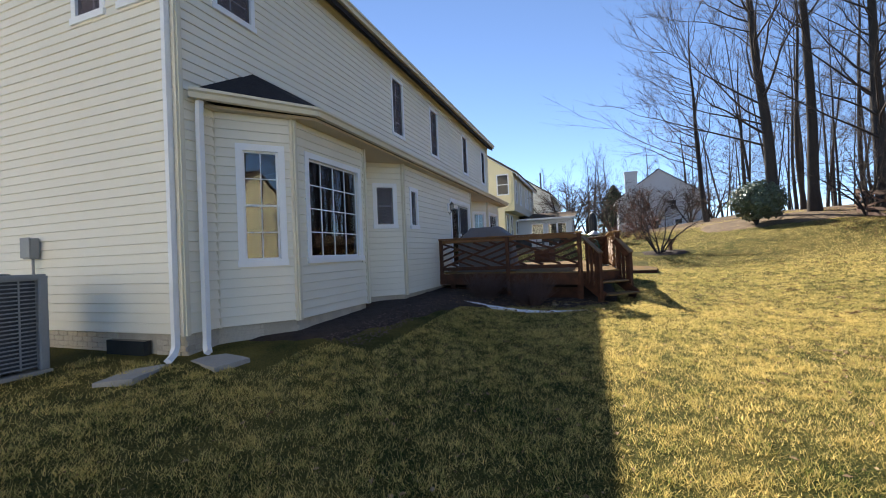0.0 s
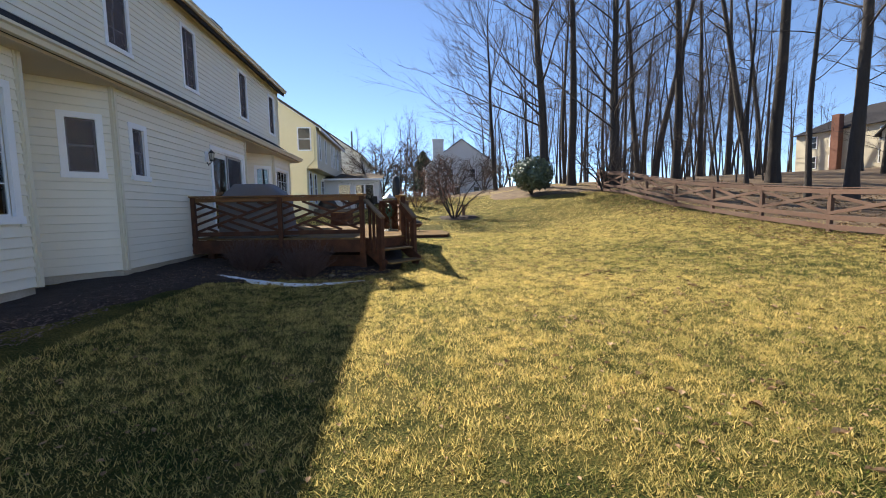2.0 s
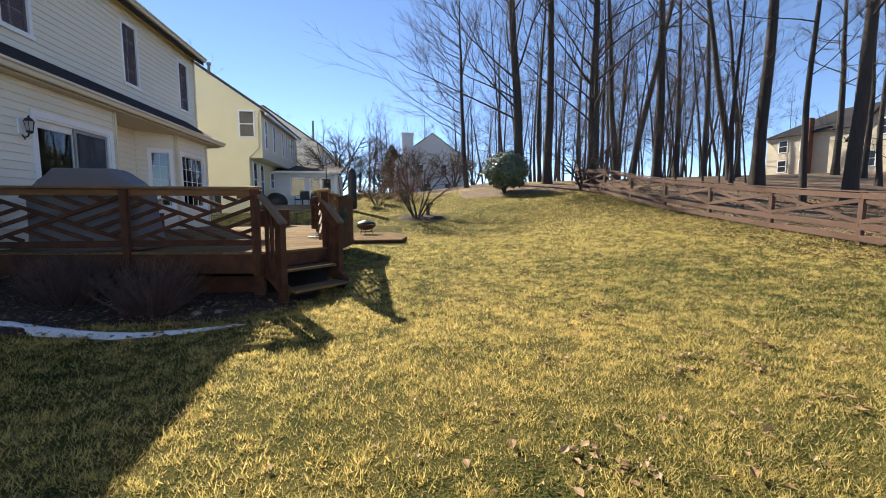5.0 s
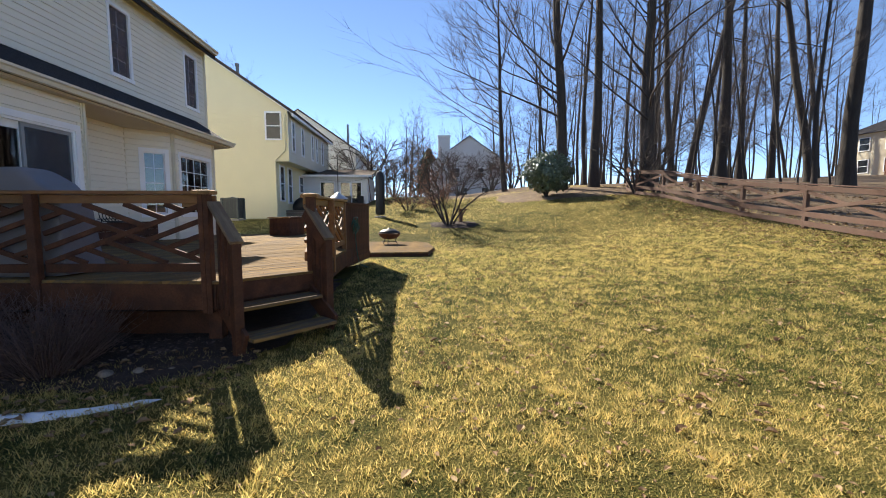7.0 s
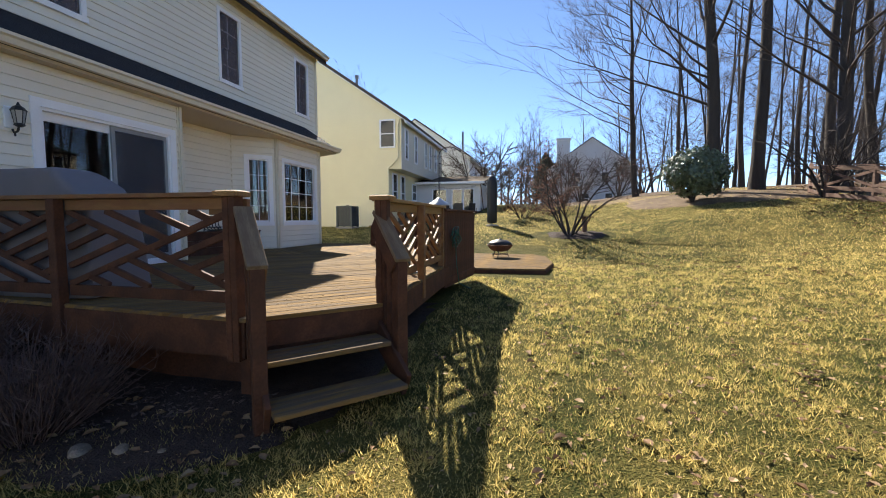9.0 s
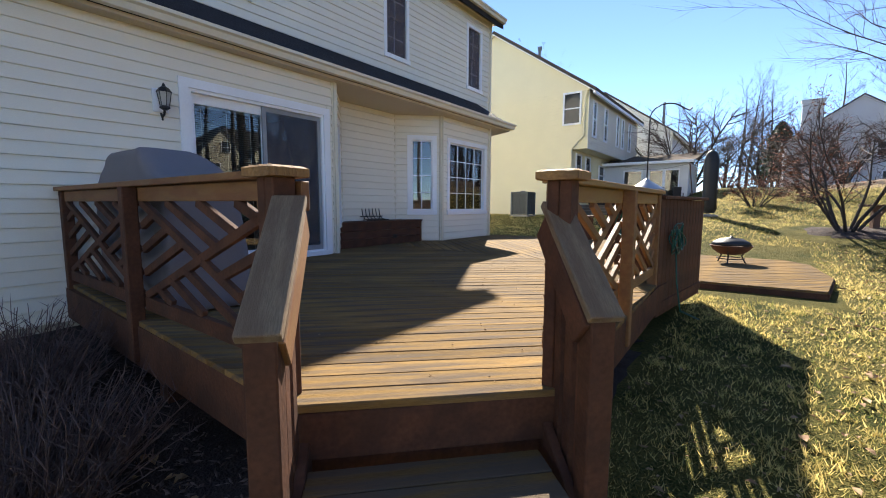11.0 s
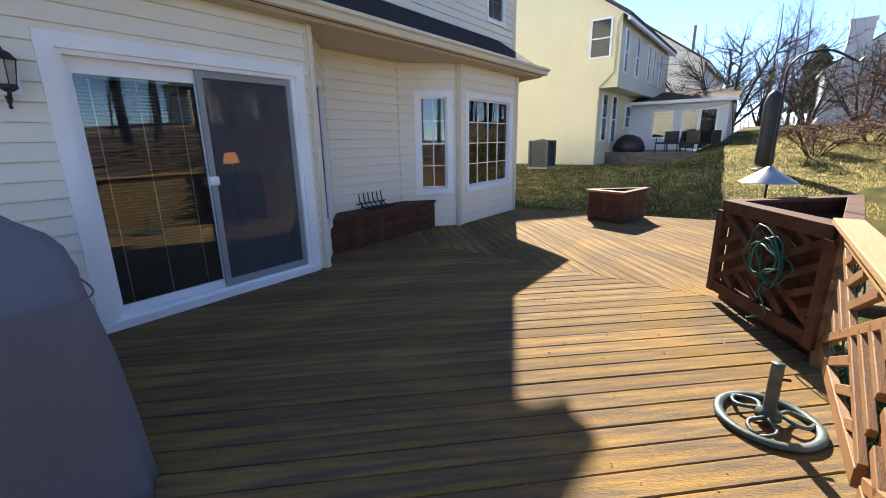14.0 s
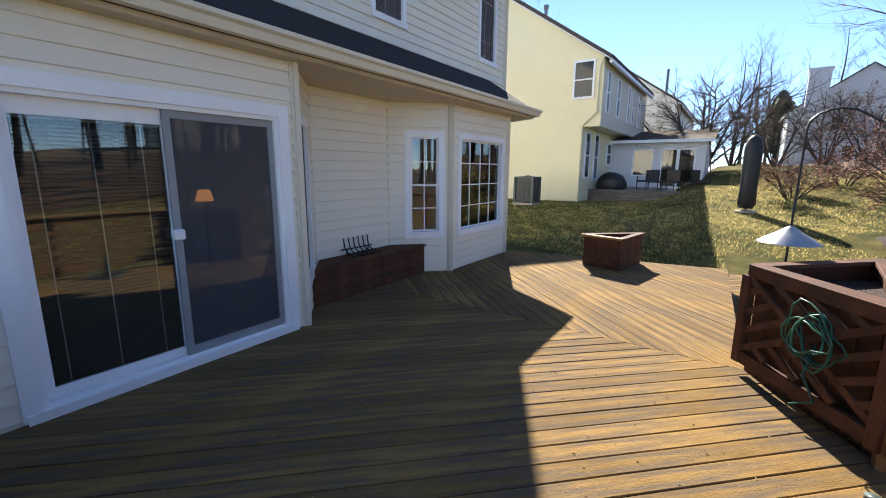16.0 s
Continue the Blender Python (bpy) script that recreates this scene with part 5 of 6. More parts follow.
def multi_stem(name, x, y, height, width, stems, seed, label, leaves=0, twigs=1.0, leaf_side=None):
    """A vase-shaped small tree with several stems and, where kept, withered leaves."""
    rng = random.Random(seed)
    z = float(gz(x, y))
    t = thing(name, label, "tree" if height > 2.2 else "shrub", (x, y, z))
    trunk, crown = Limbs(), Limbs()
    tips = []
    for k in range(stems):
        a = 2 * math.pi * k / stems + rng.uniform(-0.3, 0.3)
        o = Vector((math.cos(a) * 0.10, math.sin(a) * 0.10, -0.15))
        L = height * rng.uniform(0.65, 0.95)
        pts = wander(o, (math.cos(a) * width / height * 0.42, math.sin(a) * width / height * 0.42, 1), L, 7, 0.20, -0.012, rng)
        r = 0.0135 * height * rng.uniform(0.7, 1.15)
        trunk.limb(pts, [r * (1 - i / 9) for i in range(8)], 7)
        for b in range(int(9 * twigs)):
            g = rng.uniform(0.3, 1.0)
            q = pts[min(int(g * 7), 6)].lerp(pts[min(int(g * 7) + 1, 7)], g * 7 % 1)
            out = Vector((q.x, q.y, 0)).normalized() if q.xy.length > 0.05 else Vector((1, 0, 0))
            sub = wander(q, out * 0.9 + Vector((rng.uniform(-1, 1), rng.uniform(-1, 1), rng.uniform(0.1, 0.9))), height * rng.uniform(0.16, 0.34), 4, 0.25, 0.03, rng)
            crown.limb(sub, [r * 0.4 * (1 - i / 5) for i in range(5)], 4)
            for c in range(int(8 * twigs)):
                h = rng.uniform(0.2, 1)
                q2 = sub[min(int(h * 4), 3)].lerp(sub[min(int(h * 4) + 1, 4)], h * 4 % 1)
                tw = wander(q2, (sub[-1] - sub[0]).normalized() + Vector((rng.uniform(-1, 1), rng.uniform(-1, 1), rng.uniform(-0.6, 0.7))), height * rng.uniform(0.06, 0.13), 2, 0.3, 0, rng)
                crown.limb(tw, [0.006, 0.004, 0.003], 3)
                tips.append(tw[-1])
                tips.append(tw[1])
    trunk.object("trunk", "bark", t)
    crown.object("crown", "twig", t)
    if leaves:
        pick = [p for p in tips if leaf_side is None or rng.random() < 0.25 + 0.75 * (p.x * leaf_side < 0)]
        pts = [rng.choice(pick) + Vector((rng.uniform(-0.08, 0.08), rng.uniform(-0.08, 0.08), rng.uniform(-0.1, 0.03))) for _ in range(leaves)]
        leaf_cloud("leaves", pts, [Vector((0, 0, 1))] * leaves, 0.035, "red_leaf", t, rng)
    return t


multi_stem("ornamental_tree", 3.19, 22.85, 3.7, 4.1, 8, 21, "bare multi-stemmed ornamental tree with a few withered red leaves on mulch", leaves=2600, leaf_side=1, twigs=1.15)
multi_stem("shrub", 13.6, 26.9, 4.6, 3.2, 9, 22, "tall leafless twiggy shrub at the end of the fence")
multi_stem("shrub", 1.3, 28.2, 1.9, 3.0, 9, 23, "brushy shrub with withered dark red leaves", leaves=3000, twigs=1.3)
multi_stem("shrub", 3.0, 31.2, 2.0, 3.2, 9, 24, "brushy shrub with withered dark red leaves", leaves=2500, twigs=1.3)
multi_stem("shrub", -2.2, 37.5, 6.2, 6.0, 12, 25, "large bare reddish tree behind the sunroom", leaves=2500, twigs=1.8)
multi_stem("shrub", -1.8, 20.6, 1.0, 1.1, 5, 26, "small bare shrub on the lawn", twigs=0.5)


def dry_brush(x, y, height, width, n, seed):
    """A dense leafless clump of fine upright stems."""
    rng = random.Random(seed)
    b = thing("dry_shrub", "dense dry purplish-brown leafless shrub in the mulch bed", "shrub", (x, y, float(gz(x, y))))
    stems, twigs = Limbs(), Limbs()
    for _ in range(n):
        a, f = rng.uniform(0, 6.28), rng.random() ** 0.6
        o = Vector((math.cos(a) * 0.16 * f, math.sin(a) * 0.16 * f, -0.05))
        pts = wander(o, (math.cos(a) * f * width / height * 0.62, math.sin(a) * f * width / height * 0.62, 1), height * rng.uniform(0.6, 1.0), 4, 0.16, 0.02, rng)
        stems.limb(pts, [0.0055, 0.005, 0.004, 0.003, 0.002], 3)
        for _ in range(6):
            g = rng.uniform(0.35, 1.0) * 4
            q = pts[min(int(g), 3)].lerp(pts[min(int(g) + 1, 4)], g % 1)
            twigs.spike(q, Vector((rng.uniform(-1, 1), rng.uniform(-1, 1), rng.uniform(0.2, 1.2))).normalized() * rng.uniform(0.08, 0.2), 0.003)
    stems.object("brush", "dry_stem", b)
    twigs.object("twig_mass", "dry_stem", b)


M["dry_stem"] = material("dry_purple_brown_stem", (0.13, 0.085, 0.075), 0.85, vary=0.4, scale=3, fine=30, bump=0.0)
dry_brush(-1.35, 8.72, 0.85, 1.35, 300, 27)
dry_brush(-2.45, 8.85, 0.80, 1.25, 240, 28)
for k, (x, y, h) in enumerate(((5.2, 40.5, 4.2), (8.4, 43.0, 4.8), (1.6, 42.0, 4.5), (11.0, 46.0, 5.2), (-0.6, 46.5, 5.0), (4.6, 49.0, 5.6))):
    multi_stem("thicket_tree", x, y, h, h * 1.1, 9, 40 + k, "bare brushy reddish tree in the hedgerow", leaves=900, twigs=1.5)
multi_stem("shrub", 15.0, 27.6, 3.2, 2.6, 8, 29, "leafless twiggy shrub behind the fence")


def conifer(x, y, h, seed):
    rng = random.Random(seed)
    t = thing("conifer", "dark green conifer between the houses", "tree", (x, y, float(gz(x, y))))
    L = Limbs()
    L.limb([Vector((0, 0, -0.2)), Vector((0.1, 0, h * 0.5)), Vector((0, 0.1, h))], [0.22, 0.14, 0.02], 8)
    L.object("trunk", "bark", t)
    pts, nor = [], []
    for _ in range(3500):
        f = rng.uniform(0.12, 1) ** 0.8
        a = rng.uniform(0, 6.28)
        r = (1 - f) ** 0.6 * h * 0.34 * rng.uniform(0.4, 1.0) * (1 + 0.3 * math.sin(5 * a + 14 * f))
        pts.append(Vector((math.cos(a) * r, math.sin(a) * r, f * h)))
        nor.append(Vector((math.cos(a), math.sin(a), 0.4)))
    leaf_cloud("foliage", pts, nor, 0.35, "conifer", t, rng)


conifer(3.2, 72, 8.0, 31)

# ---------------------------------------------------------------- fence
FX, FY0, FS = 13.35, 1.95, 2.46


def fence_bay(y0, y1, x0=FX, x1=FX):
    f = thing("fence_section", "weathered brown crossbuck board fence section along the lawn", "fence", (0, 0, 0), group="crossbuck fence")
    zs = [float(gz(x, y)) + 0.03 for x, y in ((x0, y0), (x1, y1))]
    px = Vector((x0, y0, zs[0]))
    qx = Vector((x1, y1, zs[1]))

    def up(p, h, o=0.0):
        return (p.x + o, p.y, p.z + h)

    bm = bmesh.new()
    box(bm, -0.06, 0.06, -0.06, 0.06, -0.3, 1.28)
    bevel(bm, 0.008)
    part("post", bm, "fence", f).matrix_basis = pose(*px)
    board("cap_board", f, up(px, 1.27), up(qx, 1.27), 0.14, 0.03, "fence")
    board("top_board", f, up(px, 1.16, -0.05), up(qx, 1.16, -0.05), 0.028, 0.14, "fence")
    board("middle_board", f, up(px, 0.40, -0.05), up(qx, 0.40, -0.05), 0.028, 0.15, "fence")
    board("bottom_board", f, up(px, 0.12, -0.05), up(qx, 0.12, -0.05), 0.028, 0.15, "fence")
    board("cross_board", f, up(px, 1.06, -0.052), up(qx, 0.52, -0.052), 0.024, 0.10, "fence")
    board("cross_board", f, up(px, 0.52, -0.026), up(qx, 1.06, -0.026), 0.024, 0.10, "fence")


for k in range(-4, 10):
    fence_bay(FY0 + FS * k, FY0 + FS * (k + 1))
fence_bay(FY0 + FS * 10, FY0 + FS * 10 + 2.2, FX, FX + 0.6)
fence_bay(FY0 + FS * 10 + 2.2, FY0 + FS * 10 + 4.4, FX + 0.6, FX + 1.8)


# ---------------------------------------------------------------- neighbouring houses
def simple_window(parent, m, u0, u1, z0, z1):
    bm = bmesh.new()
    c = 0.08
    for a, b, d, e in ((u0, u0 + c, z0, z1), (u1 - c, u1, z0, z1), (u0 + c, u1 - c, z0, z0 + c), (u0 + c, u1 - c, z1 - c, z1), (u0 + c, u1 - c, (z0 + z1) / 2 - 0.025, (z0 + z1) / 2 + 0.025)):
        box(bm, a, b, d, e, 0.0, 0.06, m)
    w = part("window", bm, "trim", parent)
    bm = bmesh.new()
    box(bm, u0 + c, u1 - c, z0 + c, z1 - c, 0.005, 0.02, m)
    part("pane", bm, "dark_pane", w)


M["dark_pane"] = material("dark_reflecting_pane", (0.03, 0.035, 0.04), 0.08, vary=0.2, scale=1, fine=4, bump=0.0, spec=0.45)


def gable_house(name, label, x0, x1, y0, y1, zb, ze, zr, wall, roof, windows=(), over=0.35, end_windows=(), base=None):
    """A house whose ridge runs along y: walls, gables, boxed roof, windows on the +x face and the -y end."""
    h = thing(name, label, "house", (x0, y0, zb))
    inv = Matrix.Translation((-x0, -y0, -zb))
    rx = (x0 + x1) / 2

    def put(nm, bm, mat, lab=""):
        bm.transform(inv)
        return part(nm, bm, mat, h, lab)

    bm = bmesh.new()
    lo = zb - 1 if base is None else base
    a = [bm.verts.new((x, y0, z)) for x, z in ((x0, lo), (x1, lo), (x1, ze), (rx, zr), (x0, ze))]
    b = [bm.verts.new((x, y1, z)) for x, z in ((x0, lo), (x1, lo), (x1, ze), (rx, zr), (x0, ze))]
    bm.faces.new(a)
    bm.faces.new(b[::-1])
    for i in range(5):
        j = (i + 1) % 5
        bm.faces.new((a[i], a[j], b[j], b[i]))
    put("wall", bm, wall)
    sl = (zr - ze) / (x1 - rx)
    for s in (1, -1):
        bm = bmesh.new()
        e = rx + s * (x1 - rx + over)
        ez = ze - sl * over
        p = [(rx, zr + 0.02), (e, ez + 0.02), (e, ez + 0.17), (rx, zr + 0.19)]
        c = [bm.verts.new((x, y0 - 0.15, z)) for x, z in p]
        d = [bm.verts.new((x, y1 + 0.15, z)) for x, z in p]
        bm.faces.new(c)
        bm.faces.new(d[::-1])
        for i in range(4):
            j = (i + 1) % 4
            bm.faces.new((c[i], c[j], d[j], d[i]))
        put("roof_slope", bm, roof)
        bm = bmesh.new()
        bar(bm, (rx, y0 - 0.17, zr - 0.02), (e, y0 - 0.17, ez - 0.02), 0.03, 0.2, (0, -1, 0.0001))
        put("rake_board", bm, "trim")
        bm = bmesh.new()
        box(bm, min(e, e - s * 0.12), max(e, e - s * 0.12), y0 - 0.15, y1 + 0.15, ez - 0.10, ez + 0.02)
        put("gutter", bm, "trim")
    mE, _ = wall_frame((x1 - x0, 0), (x1 - x0, y1 - y0))
    for u0, u1, z0, z1 in windows:
        simple_window(h, mE, u0 - y0, u1 - y0, z0 - zb, z1 - zb)
    mS, _ = wall_frame((0, 0), (x1 - x0, 0))
    for u0, u1, z0, z1 in end_windows:
        simple_window(h, mS, u0 - x0, u1 - x0, z0 - zb, z1 - zb)
    return h


def neighbour():
    h = gable_house("neighbour_house", "two-storey pale yellow vinyl-sided house with brown shingle roof", -15.0, -5.10, 28.2, 38.0, 1.2, 7.05, 10.4, "yellow_siding", "brown_shingle",
                    [(28.75, 29.35, 4.9, 6.6), (30.6, 31.2, 4.9, 6.6), (32.9, 33.45, 4.9, 6.6), (34.0, 34.55, 4.9, 6.6), (35.6, 36.2, 4.9, 6.6)], end_windows=[(-6.30, -5.42, 5.45, 6.95)], base=4.33)
    inv = Matrix.Translation((15.0, -28.2, -1.2))
    bm = bmesh.new()
    box(bm, -15.0, -5.80, 28.2, 38.0, 0.4, 4.33)
    bm.transform(inv)
    part("ground_floor_wall", bm, "yellow_siding", h)
    mE, _ = wall_frame((9.2, 0), (9.2, 9.8))
    for u0, u1, z0, z1 in ((0.5, 1.3, 1.0, 3.0), (1.9, 2.7, 0.9, 3.0), (4.2, 5.2, 1.6, 2.7)):
        simple_window(h, mE, u0, u1, z0, z1)
    # Grey overlay and laps: the shade on this face is painted in.
    bm = bmesh.new()
    box(bm, -5.10, -5.085, 28.2, 38.0, 4.33, 7.0)
    bm.transform(inv)
    part("upper_siding", bm, "grey_siding", h, "upper siding with its shade coloured in as pale grey")
    for k in range(20):
        bm = bmesh.new()
        z = 4.36 + 0.13 * k
        box(bm, -5.085, -5.07, 28.2, 38.0, z, z + 0.015)
        bm.transform(inv)
        part("siding_board", bm, "grey_siding", h)
    for k in range(44):
        z = 1.35 + 0.13 * k
        bm = bmesh.new()
        box(bm, -15.0, -5.10 if z > 4.3 else -5.8, 28.185, 28.2, z, z + 0.012)
        bm.transform(inv)
        part("siding_board", bm, "yellow_siding", h)
    bm = bmesh.new()
    tube(bm, [(-5.12, 28.08, 6.95), (-5.25, 28.1, 6.6), (-5.25, 28.1, 4.9), (-5.8, 28.1, 4.35), (-5.8, 28.1, 1.3)], 0.05, 6)
    bm.transform(inv)
    part("downspout", bm, "yellow_siding", h)
    bm = bmesh.new()
    tube(bm, [(-8.2, 29.6, 8.2), (-8.2, 29.6, 9.7)], 0.08, 8)
    tube(bm, [(-8.2, 29.6, 9.7), (-8.2, 29.6, 9.85)], 0.12, 8)
    bm.transform(inv)
    part("vent_pipe", bm, "ac", h)
    return h


neighbour()
gable_house("far_house", "white-sided house with dark shingle roof beyond the sunroom", -15.2, -4.4, 47, 62, 2.0, 7.6, 11.3, "white_siding", "brown_shingle", [(50, 51, 5, 6.4), (54, 55, 5, 6.4), (58, 59, 5, 6.4)])
bm = bmesh.new()
tube(bm, [(-6.0, 52.3, 8.6), (-6.0, 52.3, 11.1)], 0.11, 8)
tagged(part("flue", bm, "ac"), "grey metal flue pipe on the dark roof", "flue")
gable_house("far_house", "white gabled house with a broad white chimney at the wood's edge", 3.4, 14.2, 64.2, 80, 2.6, 8.2, 12.0, "white_siding", "brown_shingle", end_windows=[(6.6, 7.5, 6.3, 7.7), (10.0, 10.9, 6.3, 7.7), (7.6, 8.6, 3.6, 5.0), (10.5, 11.5, 3.6, 5.0)])
bm = bmesh.new()
box(bm, 4.4, 6.0, 63.4, 64.15, 2.0, 11.7)
box(bm, 4.3, 6.1, 63.3, 64.2, 11.7, 12.0)
tagged(part("chimney", bm, "white_siding"), "broad white sided chimney on a gable end", "chimney")


gable_house("neighbour_house", "two-storey pale yellow house across the back lawns", 17.5, 27.0, -30, -16, 0.3, 6.0, 9.2, "yellow_siding", "brown_shingle", end_windows=[(19, 20, 3.8, 5.2)])
# Unseen house, added to give the window glass something to reflect.
gable_house("neighbour_house", "unseen two-storey grey house added beside the cream house", -15.0, -4.6, -22, -7.5, 0.0, 6.3, 9.4, "grey_siding", "shingle", [(-20, -19, 4.2, 5.8), (-16, -15, 4.2, 5.8), (-11, -10, 4.2, 5.8), (-20, -18.5, 1.0, 2.8), (-14, -12.5, 1.0, 2.8)])


def right_house():
    h = thing("hillside_house", "large cream house with dark hip roof and brick chimney", "house", (56.5, 44.0, 5.6), rz=-84)
    bm = bmesh.new()
    box(bm, -8, 8, -5, 5, -1.5, 4.6)
    part("wall", bm, "hill_siding", h)
    bm = bmesh.new()
    a = [bm.verts.new(p) for p in ((-8.4, -5.4, 4.5), (8.4, -5.4, 4.5), (8.4, 5.4, 4.5), (-8.4, 5.4, 4.5))]
    r = [bm.verts.new((-3.5, 0, 7.6)), bm.verts.new((3.5, 0, 7.6))]
    for f in ((a[0], a[1], r[1], r[0]), (a[1], a[2], r[1]), (a[2], a[3], r[0], r[1]), (a[3], a[0], r[0]), (a[3], a[2], a[1], a[0])):
        bm.faces.new(f)
    part("roof", bm, "shingle", h)
    bm = bmesh.new()
    a = [bm.verts.new(p) for p in ((2.5, -7.0, -1.5), (8.6, -7.0, -1.5), (8.6, -7.0, 3.2), (5.5, -7.0, 6.6), (2.5, -7.0, 3.2))]
    b = [bm.verts.new((v.co.x, -4.9, v.co.z)) for v in a]
    bm.faces.new(a)
    for i in range(5):
        bm.faces.new((a[i], a[(i + 1) % 5], b[(i + 1) % 5], b[i]))
    part("gable_wing", bm, "hill_siding", h)
    for s in (1, -1):
        bm = bmesh.new()
        p = [(5.55, 6.75), (5.55 + s * 3.5, 2.9), (5.55 + s * 3.5, 2.7), (5.55, 6.55)]
        c = [bm.verts.new((x, -7.3, z)) for x, z in p]
        d = [bm.verts.new((x, -1.0, z)) for x, z in p]
        bm.faces.new(c)
        bm.faces.new(d)
        for i in range(4):
            bm.faces.new((c[i], c[(i + 1) % 4], d[(i + 1) % 4], d[i]))
        part("wing_roof", bm, "shingle", h)
    bm = bmesh.new()
    box(bm, -3.4, -2.6, -5.7, -5.0, -1.5, 6.2)
    part("chimney", bm, "brick_red", h, "red-brown brick chimney")
    m, _ = wall_frame((-8, -5), (8, -5))
    for u, z in ((1.5, 0.2), (4.0, 0.2), (1.5, 2.6), (4.0, 2.6), (9.0, 0.2), (9.0, 2.6)):
        simple_window(h, m, u, u + 1.1, z, z + 1.5)
    m, _ = wall_frame((2.5, -7.0), (8.6, -7.0))
    for u, z in ((1.0, 0.0), (3.8, 0.0), (2.4, 3.0)):
        simple_window(h, m, u, u + 1.2, z, z + 1.6)


right_house()


def sunroom():
    x0, x1, y0, y1, zb, ze = -5.8, -1.55, 33.5, 37.4, 1.72, 3.92
    s = thing("sunroom", "white sunroom with glass sliding doors and a brown shingle shed roof", "sunroom", (0, 0, 0))
    bm = bmesh.new()
    for a, b in ((x0, -4.75), (-3.75, -3.45), (-1.95, x1)):
        box(bm, a, b, y0, y0 + 0.12, zb, ze)
    box(bm, -4.75, -3.75, y0, y0 + 0.12, zb, zb + 0.55)
    for a, b in ((-4.75, -3.75), (-3.45, -1.95)):
        box(bm, a, b, y0, y0 + 0.12, ze - 0.28, ze)
    box(bm, x0, x1, y0 + 0.002, y0 + 0.118, ze, ze + 0.05)
    box(bm, x1 - 0.12, x1, y0 + 0.12, y1, zb, ze)
    part("wall", bm, "white_siding", s)
    bm = bmesh.new()
    box(bm, x0, x1 - 0.12, y1 - 0.1, y1, zb, ze)
    part("back_wall", bm, "interior", s)
    bm = bmesh.new()
    v = [bm.verts.new(p) for p in ((x0 - 0.2, y0 - 0.35, ze), (x1 + 0.3, y0 - 0.35, ze), (x1 + 0.3, y1, ze + 0.75), (x0 - 0.2, y1, ze + 0.75))]
    w = [bm.verts.new((p.co.x, p.co.y, p.co.z + 0.12)) for p in v]
    bm.faces.new(v[::-1])
    bm.faces.new(w)
    for i in range(4):
        j = (i + 1) % 4
        bm.faces.new((v[i], v[j], w[j], w[i]))
    part("roof", bm, "brown_shingle", s)
    bm = bmesh.new()
    box(bm, x0 - 0.2, x1 + 0.3, y0 - 0.47, y0 - 0.35, ze - 0.02, ze + 0.12)
    part("gutter", bm, "trim", s)
    for a, b, z in ((-4.75, -3.75, zb + 0.55), (-3.45, -2.70, zb), (-2.70, -1.95, zb)):
        bm = bmesh.new()
        for u0, u1, v0, v1 in ((a, a + 0.07, z, ze - 0.28), (b - 0.07, b, z, ze - 0.28), (a + 0.07, b - 0.07, z, z + 0.08), (a + 0.07, b - 0.07, ze - 0.36, ze - 0.28)):
            box(bm, u0, u1, y0 + 0.02, y0 + 0.08, v0, v1)
        fr = part("frame", bm, "trim", s)
        bm = bmesh.new()
        box(bm, a + 0.07, b - 0.07, y0 + 0.045, y0 + 0.05, z + 0.08, ze - 0.36)
        part("pane", bm, "glass", fr).visible_shadow = False


sunroom()


def stone_patio():
    x0, x1, y0, y1, z1 = -5.85, -0.60, 29.7, 33.5, 1.68
    p = thing("patio", "raised patio with a dark stone retaining wall behind the neighbour house", "patio", (0, 0, 0), kind="structure")
    bm = bmesh.new()
    box(bm, x0 + 0.05, x1 - 0.05, y0 + 0.05, y1 + 3.4, 0.7, z1)
    part("fill", bm, "concrete", p)
    rng = random.Random(8)
    for face in (0, 1):
        for r in range(5):
            u = 0.0
            L = (x1 - x0) if face == 0 else 3.6
            while u < L - 0.05:
                w = min(rng.uniform(0.22, 0.5), L - u)
                bm = bmesh.new()
                box(bm, 0.006, w - 0.006, -rng.uniform(0.02, 0.05), 0.12, 0.006, 0.134)
                bevel(bm, 0.01)
                ob = part("stone", bm, "stone", p)
                ob.matrix_basis = pose(x0 + u, y0, 1.03 + 0.14 * r) if face == 0 else pose(x1, y0 + u, 1.03 + 0.14 * r, 0, 0, 90)
                u += w


stone_patio()


